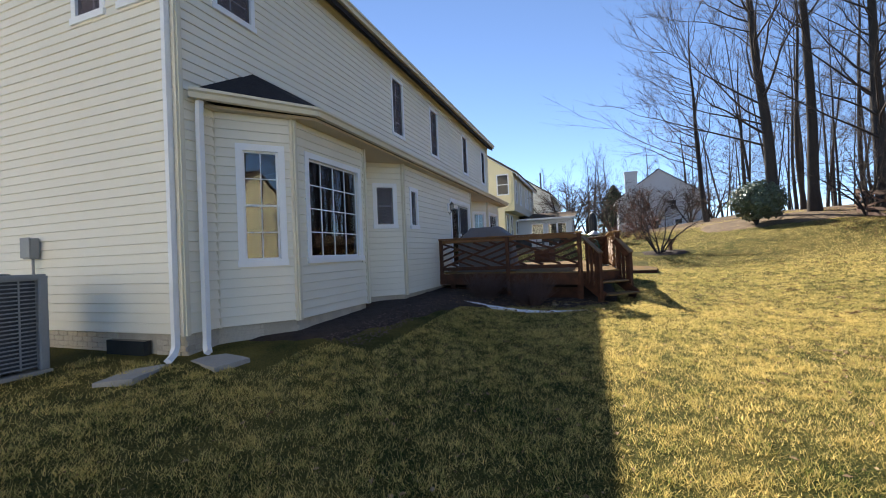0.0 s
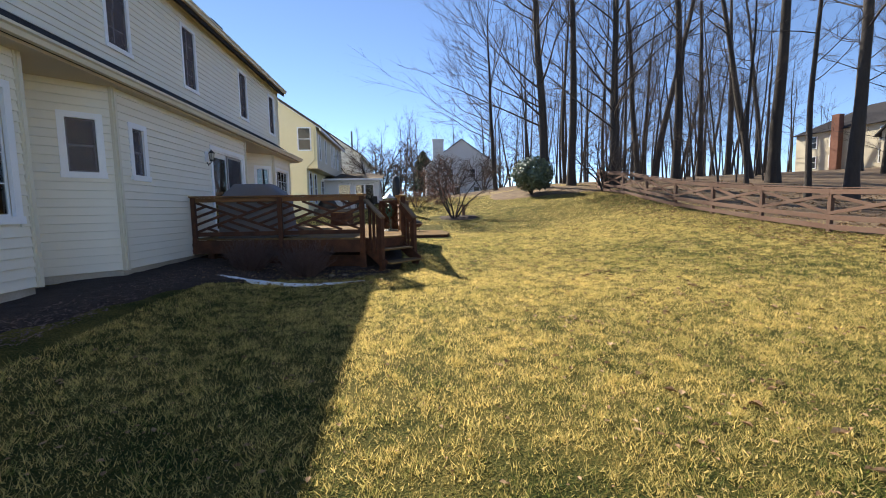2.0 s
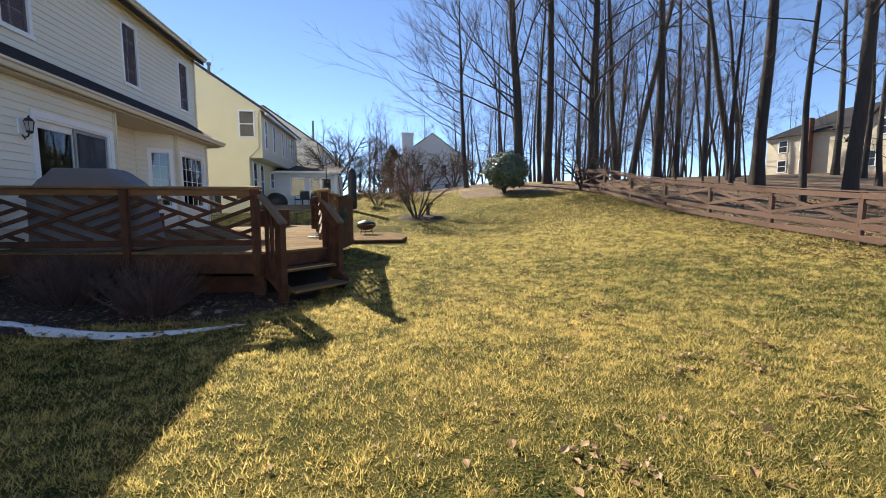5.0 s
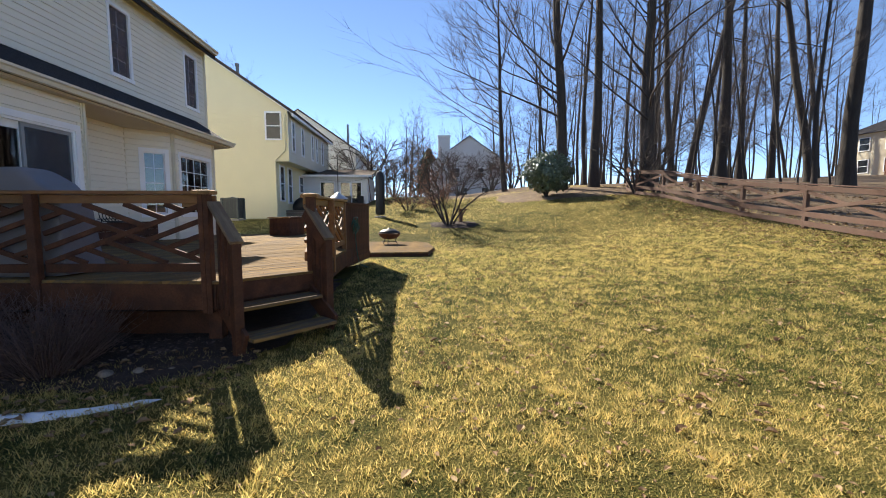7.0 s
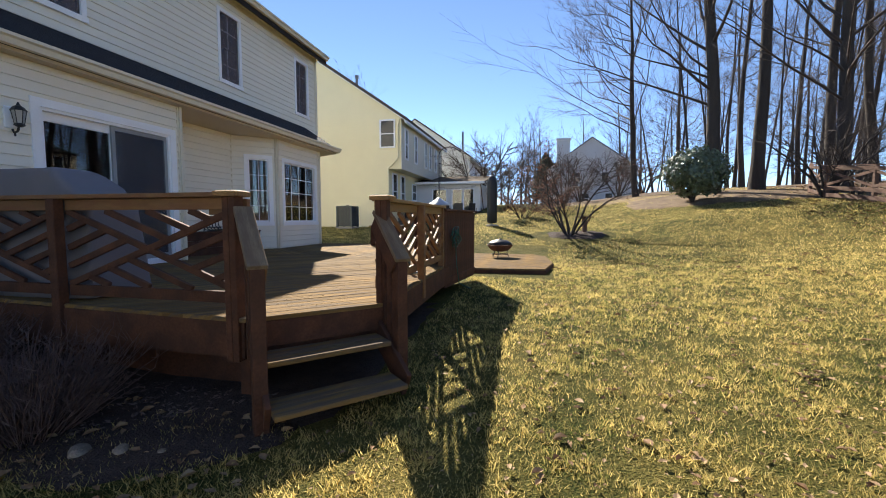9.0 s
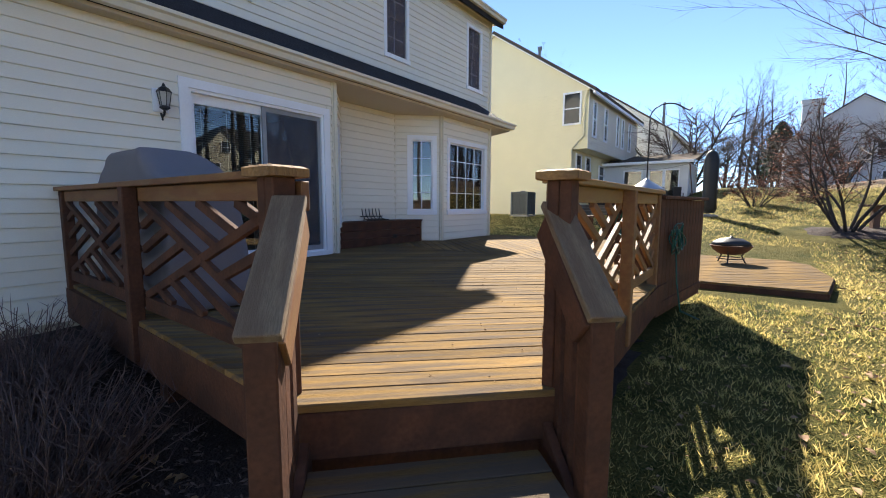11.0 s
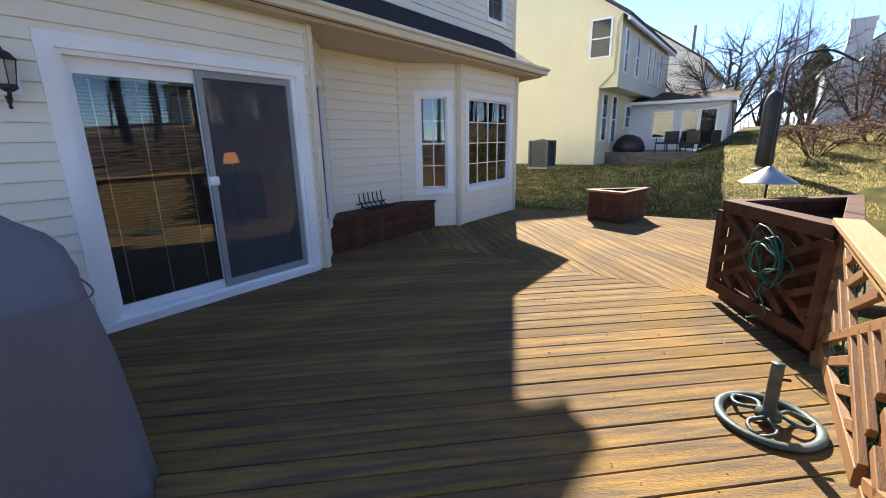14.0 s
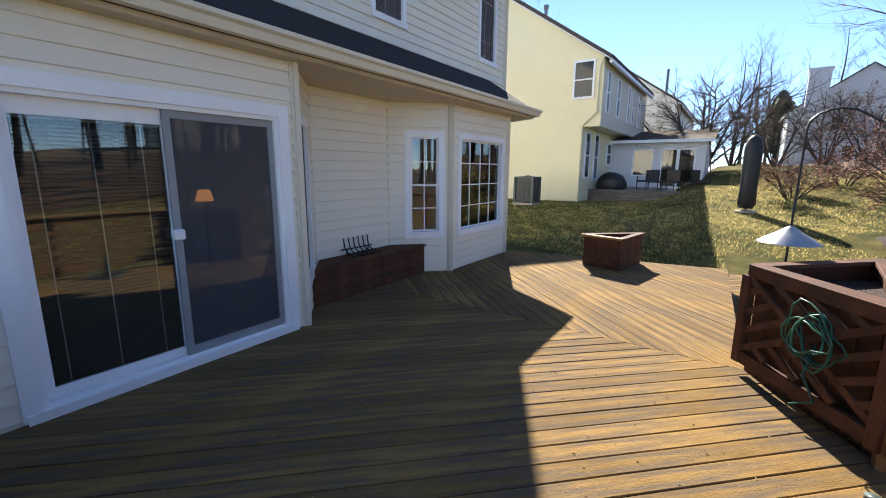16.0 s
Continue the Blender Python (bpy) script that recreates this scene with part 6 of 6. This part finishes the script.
def condenser(name, x, y, z, w, h, label, rz=0, mat="ac"):
    """An outdoor air-conditioning unit: corner posts, louvred sides, domed top grille, pad."""
    a = thing(name, label, "air conditioner", (x, y, z), rz=rz)
    bm = bmesh.new()
    box(bm, -w / 2 - 0.06, w / 2 + 0.06, -w / 2 - 0.06, w / 2 + 0.06, -0.08, 0.0)
    part("pad", bm, "concrete", a)
    bm = bmesh.new()
    box(bm, -w / 2 + 0.03, w / 2 - 0.03, -w / 2 + 0.03, w / 2 - 0.03, 0.03, h - 0.06)
    part("coil", bm, "ac_dark", a)
    for sx in (-1, 1):
        for sy in (-1, 1):
            bm = bmesh.new()
            box(bm, sx * w / 2 - 0.045, sx * w / 2 + 0.045, sy * w / 2 - 0.045, sy * w / 2 + 0.045, 0, h - 0.04)
            bevel(bm, 0.012)
            part("corner_post", bm, mat, a)
    bm = bmesh.new()
    box(bm, -w / 2 - 0.05, w / 2 + 0.05, -w / 2 - 0.05, w / 2 + 0.05, h - 0.07, h)
    bevel(bm, 0.02, 2)
    part("top", bm, mat, a)
    n = int(h / 0.045)
    for sd in range(4):
        m = pose(0, 0, 0, 0, 0, 90 * sd)
        for k in range(1, n - 1):
            bm = bmesh.new()
            box(bm, -w / 2 + 0.05, w / 2 - 0.05, -w / 2 - 0.012, -w / 2 + 0.012, 0.045 * k, 0.045 * k + 0.014, m)
            part("louvre", bm, mat, a)
        for u in (-0.25, 0, 0.25):
            bm = bmesh.new()
            box(bm, u * w - 0.008, u * w + 0.008, -w / 2 - 0.018, -w / 2 - 0.010, 0.03, h - 0.07, m)
            part("grille_bar", bm, mat, a)
    bm = bmesh.new()
    lathe(bm, [(w * 0.38, h), (w * 0.36, h + 0.015), (0.08, h + 0.03), (0.07, h + 0.05), (0.01, h + 0.055)], 20)
    part("fan_guard", bm, "ac_dark", a)


condenser("air_conditioner", -7.15, 25.9, float(gz(-7.15, 25.9)) + 0.06, 0.74, 1.02, "dark green outdoor air conditioner on a pad beside the yellow house", mat="ac_shade")


# ---------------------------------------------------------------- beside the cream house
condenser("air_conditioner", -6.34, 1.45, float(gz(-6.34, 1.45)) + 0.05, 0.84, 1.10, "grey outdoor air conditioner on a pad beside the cream house")


def downspout(pts, label):
    """A rectangular metal downspout with elbows and straps."""
    bm = bmesh.new()
    path = [Vector(p) for p in pts]
    tube(bm, path, 0.048, 4)
    return tagged(part("downspout", bm, "trim"), label, "downspout")


downspout([(-4.36, 2.50, 6.45), (-4.62, 2.54, 6.1), (-4.68, 2.55, 5.9), (-4.68, 2.55, 0.50), (-4.66, 2.50, 0.41), (-4.62, 2.40, 0.36)], "white metal downspout down the house corner")
downspout([(-4.49, 2.83, 3.55), (-4.50, 2.83, 3.40), (-4.50, 2.83, 0.53), (-4.47, 2.80, 0.45), (-4.38, 2.74, 0.40)], "white metal downspout below the pent roof gutter")


def splash_block(x, y, rz):
    bm = bmesh.new()
    box(bm, -0.36, 0.36, -0.19, 0.19, -0.07, 0.0)
    bmesh.ops.subdivide_edges(bm, edges=bm.edges[:], cuts=5, use_grid_fill=True)
    for v in bm.verts:
        w = noise.noise(Vector((v.co.x * 5 + x, v.co.y * 5 + y, 1)))
        v.co.x *= 1 + 0.10 * w
        v.co.y *= 1 + 0.14 * noise.noise(Vector((v.co.x * 4, v.co.y * 4 + y, 6)))
        v.co.z += 0.012 * w
    ob = part("splash_block", bm, "concrete")
    ob.matrix_basis = pose(x, y, float(ground_z(x, y)) + 0.028, 3, -2, rz)
    tagged(ob, "worn flat grey splash stone sunk in the grass", "splash block")


splash_block(-4.02, 2.58, -20)
splash_block(-4.60, 2.02, -65)


def window_well():
    w = thing("window_well", "dark basement window with curved metal well in the foundation", "window well", (-5.62, 2.6, 0.2))
    bm = bmesh.new()
    box(bm, -0.36, 0.36, -0.03, 0.06, 0.0, 0.34)
    part("pane", bm, "dark_pane", w)
    bm = bmesh.new()
    pts = [(-0.52 * math.cos(a), -0.45 * math.sin(a), 0.0) for a in (math.pi * i / 14 for i in range(15))]
    v = [[bm.verts.new((x, y, z)) for x, y, _ in pts] for z in (-0.15, 0.08)]
    o = [[bm.verts.new((x * 1.03, y * 1.03, z)) for x, y, _ in pts] for z in (-0.15, 0.08)]
    for i in range(14):
        bm.faces.new((v[0][i], v[0][i + 1], v[1][i + 1], v[1][i]))
        bm.faces.new((o[0][i], o[0][i + 1], o[1][i + 1], o[1][i]))
        bm.faces.new((v[1][i], v[1][i + 1], o[1][i + 1], o[1][i]))
    part("rim", bm, "fence", w)


window_well()


def disconnect_box():
    d = thing("electric_box", "small grey electrical disconnect box on the siding", "electrical box", (-7.52, 2.60, 1.66))
    bm = bmesh.new()
    box(bm, -0.10, 0.10, -0.11, 0.0, 0, 0.30)
    bevel(bm, 0.01)
    part("housing", bm, "ac", d)
    bm = bmesh.new()
    box(bm, -0.11, 0.11, -0.13, -0.112, 0.02, 0.31)
    bevel(bm, 0.005)
    part("cover", bm, "ac", d)
    bm = bmesh.new()
    tube(bm, [(0.03, -0.05, 0.0), (0.03, -0.05, -0.6), (0.02, -0.4, -1.0)], 0.018, 6)
    part("conduit", bm, "ac", d)


disconnect_box()
# roof vent stack
rv = thing("roof_vent", "dark square flue cap on the main roof", "roof vent", (-6.6, 17.3, EAVE_Z + 1.15))
bm = bmesh.new()
box(bm, -0.28, 0.28, -0.28, 0.28, -0.3, 0.75)
part("flue", bm, "brick_red", rv)
bm = bmesh.new()
box(bm, -0.36, 0.36, -0.36, 0.36, 0.75, 0.83)
box(bm, -0.2, 0.2, -0.2, 0.2, 0.83, 0.98)
part("cap", bm, "black_metal", rv)


def sheet(name, outline, lift, mat, label, category, step=0.3, amp=0.0, dome=0.0):
    """A thin layer on the ground inside a plan outline, its edge tucked into the soil."""
    xs = [p[0] for p in outline]
    ys = [p[1] for p in outline]
    bm = bmesh.new()

    def edge(x, y):
        best, inside = 9.0, False
        for i, p in enumerate(outline):
            q = outline[(i + 1) % len(outline)]
            if (p[1] > y) != (q[1] > y) and x < (q[0] - p[0]) * (y - p[1]) / (q[1] - p[1]) + p[0]:
                inside = not inside
            dx, dy = q[0] - p[0], q[1] - p[1]
            t = max(0, min(1, ((x - p[0]) * dx + (y - p[1]) * dy) / (dx * dx + dy * dy)))
            best = min(best, math.hypot(x - p[0] - t * dx, y - p[1] - t * dy))
        return best if inside else -best

    nx, ny = int((max(xs) - min(xs)) / step) + 3, int((max(ys) - min(ys)) / step) + 3
    grid = {}
    for i in range(nx):
        for j in range(ny):
            x, y = min(xs) - step + i * step, min(ys) - step + j * step
            d = edge(x, y) + 0.25 * step * noise.noise(Vector((x * 4, y * 4, 2)))
            if d > -step * 1.1:
                z = float(gz(x, y)) + 0.035 * noise.noise(Vector((x * 0.35, y * 0.35, 0)))
                h = -0.05 if d < 0 else min(lift, d * 0.35 + 0.004) + dome * min(1, d / 0.6)
                grid[i, j] = bm.verts.new((x, y, z + h + (amp * noise.noise(Vector((x * 9, y * 9, 4))) if d > 0 else 0)))
    for (i, j), v in grid.items():
        q = [grid.get(k) for k in ((i + 1, j), (i + 1, j + 1), (i, j + 1))]
        if all(q):
            bm.faces.new((v, *q))
    return tagged(part(name, bm, mat, smooth=True), label, category, kind="structure")


sheet("mulch_bed", [(-4.5, 3.2), (-3.3, 3.7), (-2.9, 5.6), (-2.6, 7.4), (-1.6, 8.15), (-0.5, 8.35), (0.25, 8.75), (0.6, 9.5), (0.5, 13.0), (-4.5, 13.0)], 0.03, "mulch", "dark bark mulch bed along the house and under the deck", "mulch", 0.2, 0.02)
sheet("mulch_ring", [(3.4 + 1.1 * math.cos(a), 22.75 + 0.85 * math.sin(a)) for a in (2 * math.pi * i / 20 for i in range(20))], 0.025, "mulch", "dark mulch ring round the ornamental tree", "mulch", 0.2, 0.02)
sheet("mulch_edge", [(6.5, 29.0), (9.0, 27.6), (12.5, 27.0), (14.2, 27.0), (15.5, 31.0), (12, 33), (7.0, 33)], 0.04, "forest_floor", "leaf-littered mulch at the edge of the wood", "mulch", 0.35, 0.03)
sheet("snow_patch", [(-2.85, 7.98), (-2.4, 7.84), (-1.9, 7.74), (-1.2, 7.78), (-0.6, 7.90), (-0.1, 8.12), (0.02, 8.24), (-0.5, 8.08), (-1.1, 8.02), (-1.6, 8.03), (-2.35, 8.10), (-2.8, 8.14)], 0.07, "snow", "thin strip of old snow along the mulch edge", "snow", 0.035, 0.012)

# pale plastic scrap and pots in the bed
for x, y, s in ((-0.78, 8.62, 0.06), (-0.55, 8.70, 0.045), (-0.28, 8.74, 0.035)):
    bm = bmesh.new()
    bmesh.ops.create_icosphere(bm, subdivisions=2, radius=s)
    for v in bm.verts:
        v.co *= 1 + 0.5 * noise.noise(v.co * 16 + Vector((x * 9, y, 0)))
        v.co.z *= 0.7
    ob = part("rock", bm, "pale_stone", smooth=True)
    ob.matrix_basis = pose(x, y, float(gz(x, y)) + s * 0.5)
    tagged(ob, "small pale rock in the mulch bed", "rock")


# ---------------------------------------------------------------- the neighbour's patio and yard
def closed_umbrella(x, y):
    z = float(gz(x, y))
    u = thing("closed_umbrella", "tall closed patio umbrella in a black cover", "umbrella", (x, y, z))
    bm = bmesh.new()
    lathe(bm, [(0.17, 0.12), (0.22, 0.25), (0.235, 0.7), (0.235, 1.4), (0.22, 1.9), (0.16, 2.15), (0.06, 2.24), (0.02, 2.26)], 14)
    for v in bm.verts:
        v.co.x *= 1 + 0.08 * math.sin(v.co.z * 7)
    part("cover", bm, "black_metal", u, smooth=True)
    bm = bmesh.new()
    lathe(bm, [(0.28, 0.0), (0.28, 0.05), (0.05, 0.08), (0.04, 0.14)], 14)
    part("base", bm, "concrete", u)


closed_umbrella(0.03, 25.5)


def garden_chair(x, y, z, rz):
    c = thing("patio_chair", "dark wicker patio chair on the stone patio", "chair", (x, y, z), group="patio chairs", rz=rz)
    for sx in (-0.25, 0.25):
        for sy in (-0.25, 0.25):
            bm = bmesh.new()
            tube(bm, [(sx, sy, 0), (sx * 0.95, sy * 0.95, 0.62 if sy < 0 else 0.4)], 0.02, 6)
            part("leg", bm, "black_metal", c)
    bm = bmesh.new()
    box(bm, -0.29, 0.29, -0.28, 0.28, 0.36, 0.43)
    bevel(bm, 0.02)
    part("seat", bm, "black_metal", c)
    bm = bmesh.new()
    box(bm, -0.29, 0.29, 0.24, 0.30, 0.42, 0.92)
    bevel(bm, 0.02)
    part("backrest", bm, "black_metal", c)


for x, y, rz in ((-3.3, 30.9, 20), (-2.6, 30.7, -15), (-1.5, 31.1, 60), (-3.9, 31.9, -80)):
    garden_chair(x, y, 1.682, rz)
cg = thing("covered_grill", "small grill under a black cover on the patio", "grill", (-5.05, 30.7, 1.68))
bm = bmesh.new()
bmesh.ops.create_icosphere(bm, subdivisions=3, radius=0.55)
for v in bm.verts:
    v.co.z = max(0.0, v.co.z * 1.05 + 0.22)
    v.co.x *= 1.25
    v.co.y *= 0.8
    v.co *= 1 + 0.07 * noise.noise(v.co * 3)
part("cover", bm, "black_metal", cg, smooth=True)


def garden_bench(x, y, rz):
    z = float(gz(x, y))
    b = thing("bird_bath", "weathered wooden garden stand beside the ornamental tree", "garden stand", (x, y, z), rz=rz)
    bm = bmesh.new()
    box(bm, -0.07, 0.07, -0.07, 0.07, -0.1, 0.55)
    part("post", bm, "fence", b)
    bm = bmesh.new()
    box(bm, -0.28, 0.28, -0.2, 0.2, 0.55, 0.60)
    bevel(bm, 0.01)
    part("top", bm, "fence", b)
    bm = bmesh.new()
    bar(bm, (0, 0, 0.2), (0.24, 0, 0.55), 0.05, 0.05)
    part("brace", bm, "fence", b)


garden_bench(3.75, 23.3, 20)
lp = thing("string_light_pole", "thin pole with string lights at the patio corner", "pole", (-1.15, 32.4, 1.68))
bm = bmesh.new()
tube(bm, [(0, 0, 0), (-0.25, 0, 2.1)], 0.03, 6)
part("pole", bm, "fence", lp)
bm = bmesh.new()
tube(bm, [(-0.25 - 0.35 * i, 0.05 * i, 2.1 - 0.22 * math.sin(math.pi * i / 9)) for i in range(10)], 0.008, 4)
part("cable", bm, "black_metal", lp)

# a shaded lamp and a drum shade inside, seen through the door
tl = thing("table_lamp", "lit table lamp with an orange shade inside the room", "lamp", (-7.1, 14.9 - 1.6, 0.99))
bm = bmesh.new()
lathe(bm, [(0.13, 0.0), (0.12, 0.02), (0.02, 0.05), (0.02, 1.10), (0.01, 1.12)], 14)
part("stand", bm, "stain", tl)
shade = bpy.data.materials.new("lit_orange_shade")
shade.use_nodes = True
pb = shade.node_tree.nodes["Principled BSDF"]
pb.inputs["Base Color"].default_value = (0.7, 0.3, 0.12, 1)
pb.inputs["Emission Color"].default_value, pb.inputs["Emission Strength"].default_value = (1.0, 0.36, 0.10, 1), 0.25
M["lit_shade"] = shade
bm = bmesh.new()
lathe(bm, [(0.13, 1.07), (0.085, 1.24)], 18)
part("shade", bm, "lit_shade", tl, "lit orange fabric shade")
pd = thing("pendant_lamp", "pale drum pendant shade inside the patio door", "pendant lamp", (-5.6, 11.5, 2.70))
bm = bmesh.new()
lathe(bm, [(0.26, 0.0), (0.265, 0.02), (0.26, 0.22), (0.25, 0.22), (0.25, 0.02)], 22)
part("shade", bm, "curtain", pd)
bm = bmesh.new()
tube(bm, [(0, 0, 0.15), (0, 0, 0.86)], 0.008, 6)
part("cord", bm, "black_metal", pd)


# ---------------------------------------------------------------- grass and fallen leaves
def under_cover(x, y):
    """Places where no grass grows: house, bed, deck, platform."""
    house = (x < -3.3) & (y > 2.4) & (y < 18.6)
    bed = (x < -2.6 + np.clip((y - 7.4) * 1.1, 0, 3.2)) & (y > 3.6) & (y < 14)
    dk = (x < 0.62) & (y > 9.2) & (y < 18.4)
    pl = (x < 2.35) & (x > -0.3) & (y > 15.3) & (y < 21)
    ring = (x - 3.25) ** 2 / 2.2 + (y - 22.6) ** 2 / 1.5 < 1
    patio = (x > -5.9) & (x < -0.5) & (y > 29.6) & (y < 34)
    return house | bed | dk | pl | ring | patio


def grass_field():
    rs = np.random.RandomState(3)
    zones = [(-4.0, 8.5, -1.5, 12.5, 560000, 0.042, 0.0056), (-6.0, 14.0, -2.0, 19.0, 560000, 0.048, 0.0095), (-12, 16.0, 12.0, 36.0, 230000, 0.065, 0.016)]
    px, py, ln, wd = [], [], [], []
    for x0, x1, y0, y1, n, length, width in zones:
        # half of the blades grow in tufts, with thinner turf between them
        c = n // 60
        k = rs.randint(0, c, n)
        tuft = rs.rand(n) < (0.60 if length < 0.06 else 0.15)
        x = np.where(tuft, rs.uniform(x0, x1, c)[k] + rs.normal(0, length * 0.85, n), rs.uniform(x0, x1, n))
        y = np.where(tuft, rs.uniform(y0, y1, c)[k] + rs.normal(0, length * 0.85, n), rs.uniform(y0, y1, n))
        keep = ~under_cover(x, y) & (rs.rand(n) < np.clip((y1 - y) / 4, 0, 1)) & (rs.rand(n) < np.clip((x1 - x) / 3, 0, 1))
        x, y, tuft = x[keep], y[keep], tuft[keep]
        px.append(x)
        py.append(y)
        ln.append(length * rs.uniform(0.6, 1.4, len(x)) * np.where(tuft, 1.2, 0.75))
        wd.append(width * rs.uniform(0.7, 1.3, len(x)))
    px, py, ln, wd = (np.concatenate(a) for a in (px, py, ln, wd))
    n = len(px)
    pz = ground_z(px, py) - 0.006
    a, b = rs.uniform(0, 2 * np.pi, n), rs.uniform(0, 2 * np.pi, n)
    lean = rs.uniform(0.35, 1.4, n)
    sx, sy = np.cos(a) * wd / 2, np.sin(a) * wd / 2
    dx, dy = np.cos(b) * np.sin(lean) * ln, np.sin(b) * np.sin(lean) * ln
    dz = np.cos(lean) * ln + 0.006
    v = np.empty((n, 3, 3), np.float32)
    v[:, 0] = np.stack((px - sx, py - sy, pz), 1)
    v[:, 1] = np.stack((px + sx, py + sy, pz), 1)
    v[:, 2] = np.stack((px + dx, py + dy, pz + dz), 1)
    me = bpy.data.meshes.new("grass")
    me.vertices.add(n * 3)
    me.vertices.foreach_set("co", v.ravel())
    me.loops.add(n * 3)
    me.loops.foreach_set("vertex_index", np.arange(n * 3, dtype=np.int32))
    me.polygons.add(n)
    me.polygons.foreach_set("loop_start", np.arange(n, dtype=np.int32) * 3)
    me.update(calc_edges=True)
    me.materials.append(M["blade"])
    tagged(new("grass", me), "short straw and green winter grass blades", "grass", kind="stuff")


grass_field()


def fallen_leaves():
    rs = random.Random(9)
    v, f = [], []

    def scatter(n, x0, x1, y0, y1, s0, s1):
        for _ in range(n):
            x, y = rs.uniform(x0, x1), rs.uniform(y0, y1)
            if bool(under_cover(np.array(x), np.array(y))) and not (-3.2 < x < 0.4 and 7.6 < y < 9.3):
                continue
            z = float(ground_z(x, y)) + rs.uniform(0.015, 0.035)
            s, a = rs.uniform(s0, s1), rs.uniform(0, 6.28)
            t1, t2 = rs.uniform(-0.6, 0.9), rs.uniform(0.3, 1.2)
            i = len(v)
            for u, w, h in ((-1, 0, 0.0), (-0.35, 0.55, t2), (0.3, 0.45, t2), (1, 0, t1), (0.35, -0.5, t2 * 0.7), (-0.3, -0.55, t2), (0, 0, 0)):
                v.append((x + s * (u * math.cos(a) - w * math.sin(a)), y + s * (u * math.sin(a) + w * math.cos(a)), z + s * 0.5 * h))
            f.extend([(i + k, i + (k + 1) % 6, i + 6) for k in range(6)])

    scatter(1100, -3, 9, -1, 12, 0.012, 0.032)
    scatter(3500, -3, 9, -1, 12, 0.006, 0.016)
    scatter(3600, -1, 13.3, 8, 28, 0.012, 0.036)
    scatter(4200, 2, 13.3, 2, 28, 0.012, 0.034)
    scatter(2600, 10.5, 13.5, 2, 27, 0.03, 0.06)
    scatter(3500, 13.4, 24, 4, 34, 0.04, 0.09)
    scatter(260, -3.0, 0.4, 7.6, 9.3, 0.02, 0.05)
    scatter(700, 1.5, 13.0, 1, 22, 0.03, 0.055)
    for _ in range(90):
        cx, cy = rs.uniform(2, 12.5), rs.uniform(1, 18)
        scatter(9, cx - 0.13, cx + 0.13, cy - 0.13, cy + 0.13, 0.02, 0.045)
    # crumbs of leaf on the deck boards
    for _ in range(900):
        x, y, z = rs.uniform(-3.5, 0.42), rs.uniform(9.7, 16.8), 0.0
        z = deck_z(x) + 0.004
        s, a = rs.uniform(0.003, 0.011), rs.uniform(0, 6.28)
        i = len(v)
        for u, w, h in ((-1, 0, 0), (0, 0.5, 0.6), (1, 0, 0), (0, -0.5, 0.3)):
            v.append((x + s * (u * math.cos(a) - w * math.sin(a)), y + s * (u * math.sin(a) + w * math.cos(a)), z + s * h))
        f.append((i, i + 3, i + 2, i + 1))
    me = bpy.data.meshes.new("fallen_leaves")
    me.from_pydata(v, [], f)
    me.materials.append(M["dry_leaf"])
    tagged(new("fallen_leaves", me), "dry brown oak leaves scattered over the lawn and deck", "leaves", kind="stuff")


fallen_leaves()


def mulch_chips():
    """Bark shards lying in the bed before the deck and along the house."""
    rs = random.Random(14)
    v, f = [], []
    for _ in range(9000):
        x, y = rs.uniform(-3.4, 0.5), rs.uniform(3.6, 9.6)
        if x > -2.8 + max(0.0, min(3.2, (y - 7.4) * 1.3)):
            continue
        z = float(ground_z(x, y)) + rs.uniform(0.025, 0.05)
        a, s = rs.uniform(0, 6.28), rs.uniform(0.012, 0.035)
        d = Vector((math.cos(a), math.sin(a), rs.uniform(-0.4, 0.4))) * s
        w = Vector((-math.sin(a), math.cos(a), rs.uniform(-0.5, 0.5))) * s * rs.uniform(0.2, 0.45)
        c = Vector((x, y, z))
        i = len(v)
        v.extend(tuple(p) for p in (c - d, c + w, c + d, c - w * 0.8, c + Vector((0, 0, s * 0.3))))
        f.extend([(i, i + 1, i + 4), (i + 1, i + 2, i + 4), (i + 2, i + 3, i + 4), (i + 3, i, i + 4)])
    me = bpy.data.meshes.new("mulch_chips")
    me.from_pydata(v, [], f)
    me.materials.append(M["chip"])
    tagged(new("mulch_chips", me), "loose dark bark chips in the mulch bed", "mulch", kind="stuff")


M["chip"] = material("bark_chip", (0.13, 0.092, 0.08), 0.9, vary=0.6, scale=9, fine=50, bump=0.2)
mulch_chips()


def foundation_bricks():
    """Painted bricks of the foundation by the near corner of the house."""
    bm = bmesh.new()
    box(bm, 0.005, 0.205, 0.004, 0.066, -0.012, 0.014)
    bevel(bm, 0.004)
    me = mesh_of("brick", bm, "foundation")
    for p, q, skip in (((-7.9, Y0 + 0.045), (-4.66, Y0 + 0.045), (1.9, 2.75)), ((-4.655, Y0 + 0.05), (-4.655, 3.10), None), ((-4.655, 3.13), (-3.985, 3.90), None)):
        m, length = wall_frame(p, q)
        for r in range(8):
            u = -0.105 * (r % 2)
            while u < length - 0.1:
                if u >= 0 and not (skip and skip[0] < u + 0.1 < skip[1] and r > 2):
                    piece("brick", me, foundation, m @ Matrix.Translation((u, 0.07 * r + 0.06, 0)))
                u += 0.21


foundation_bricks()
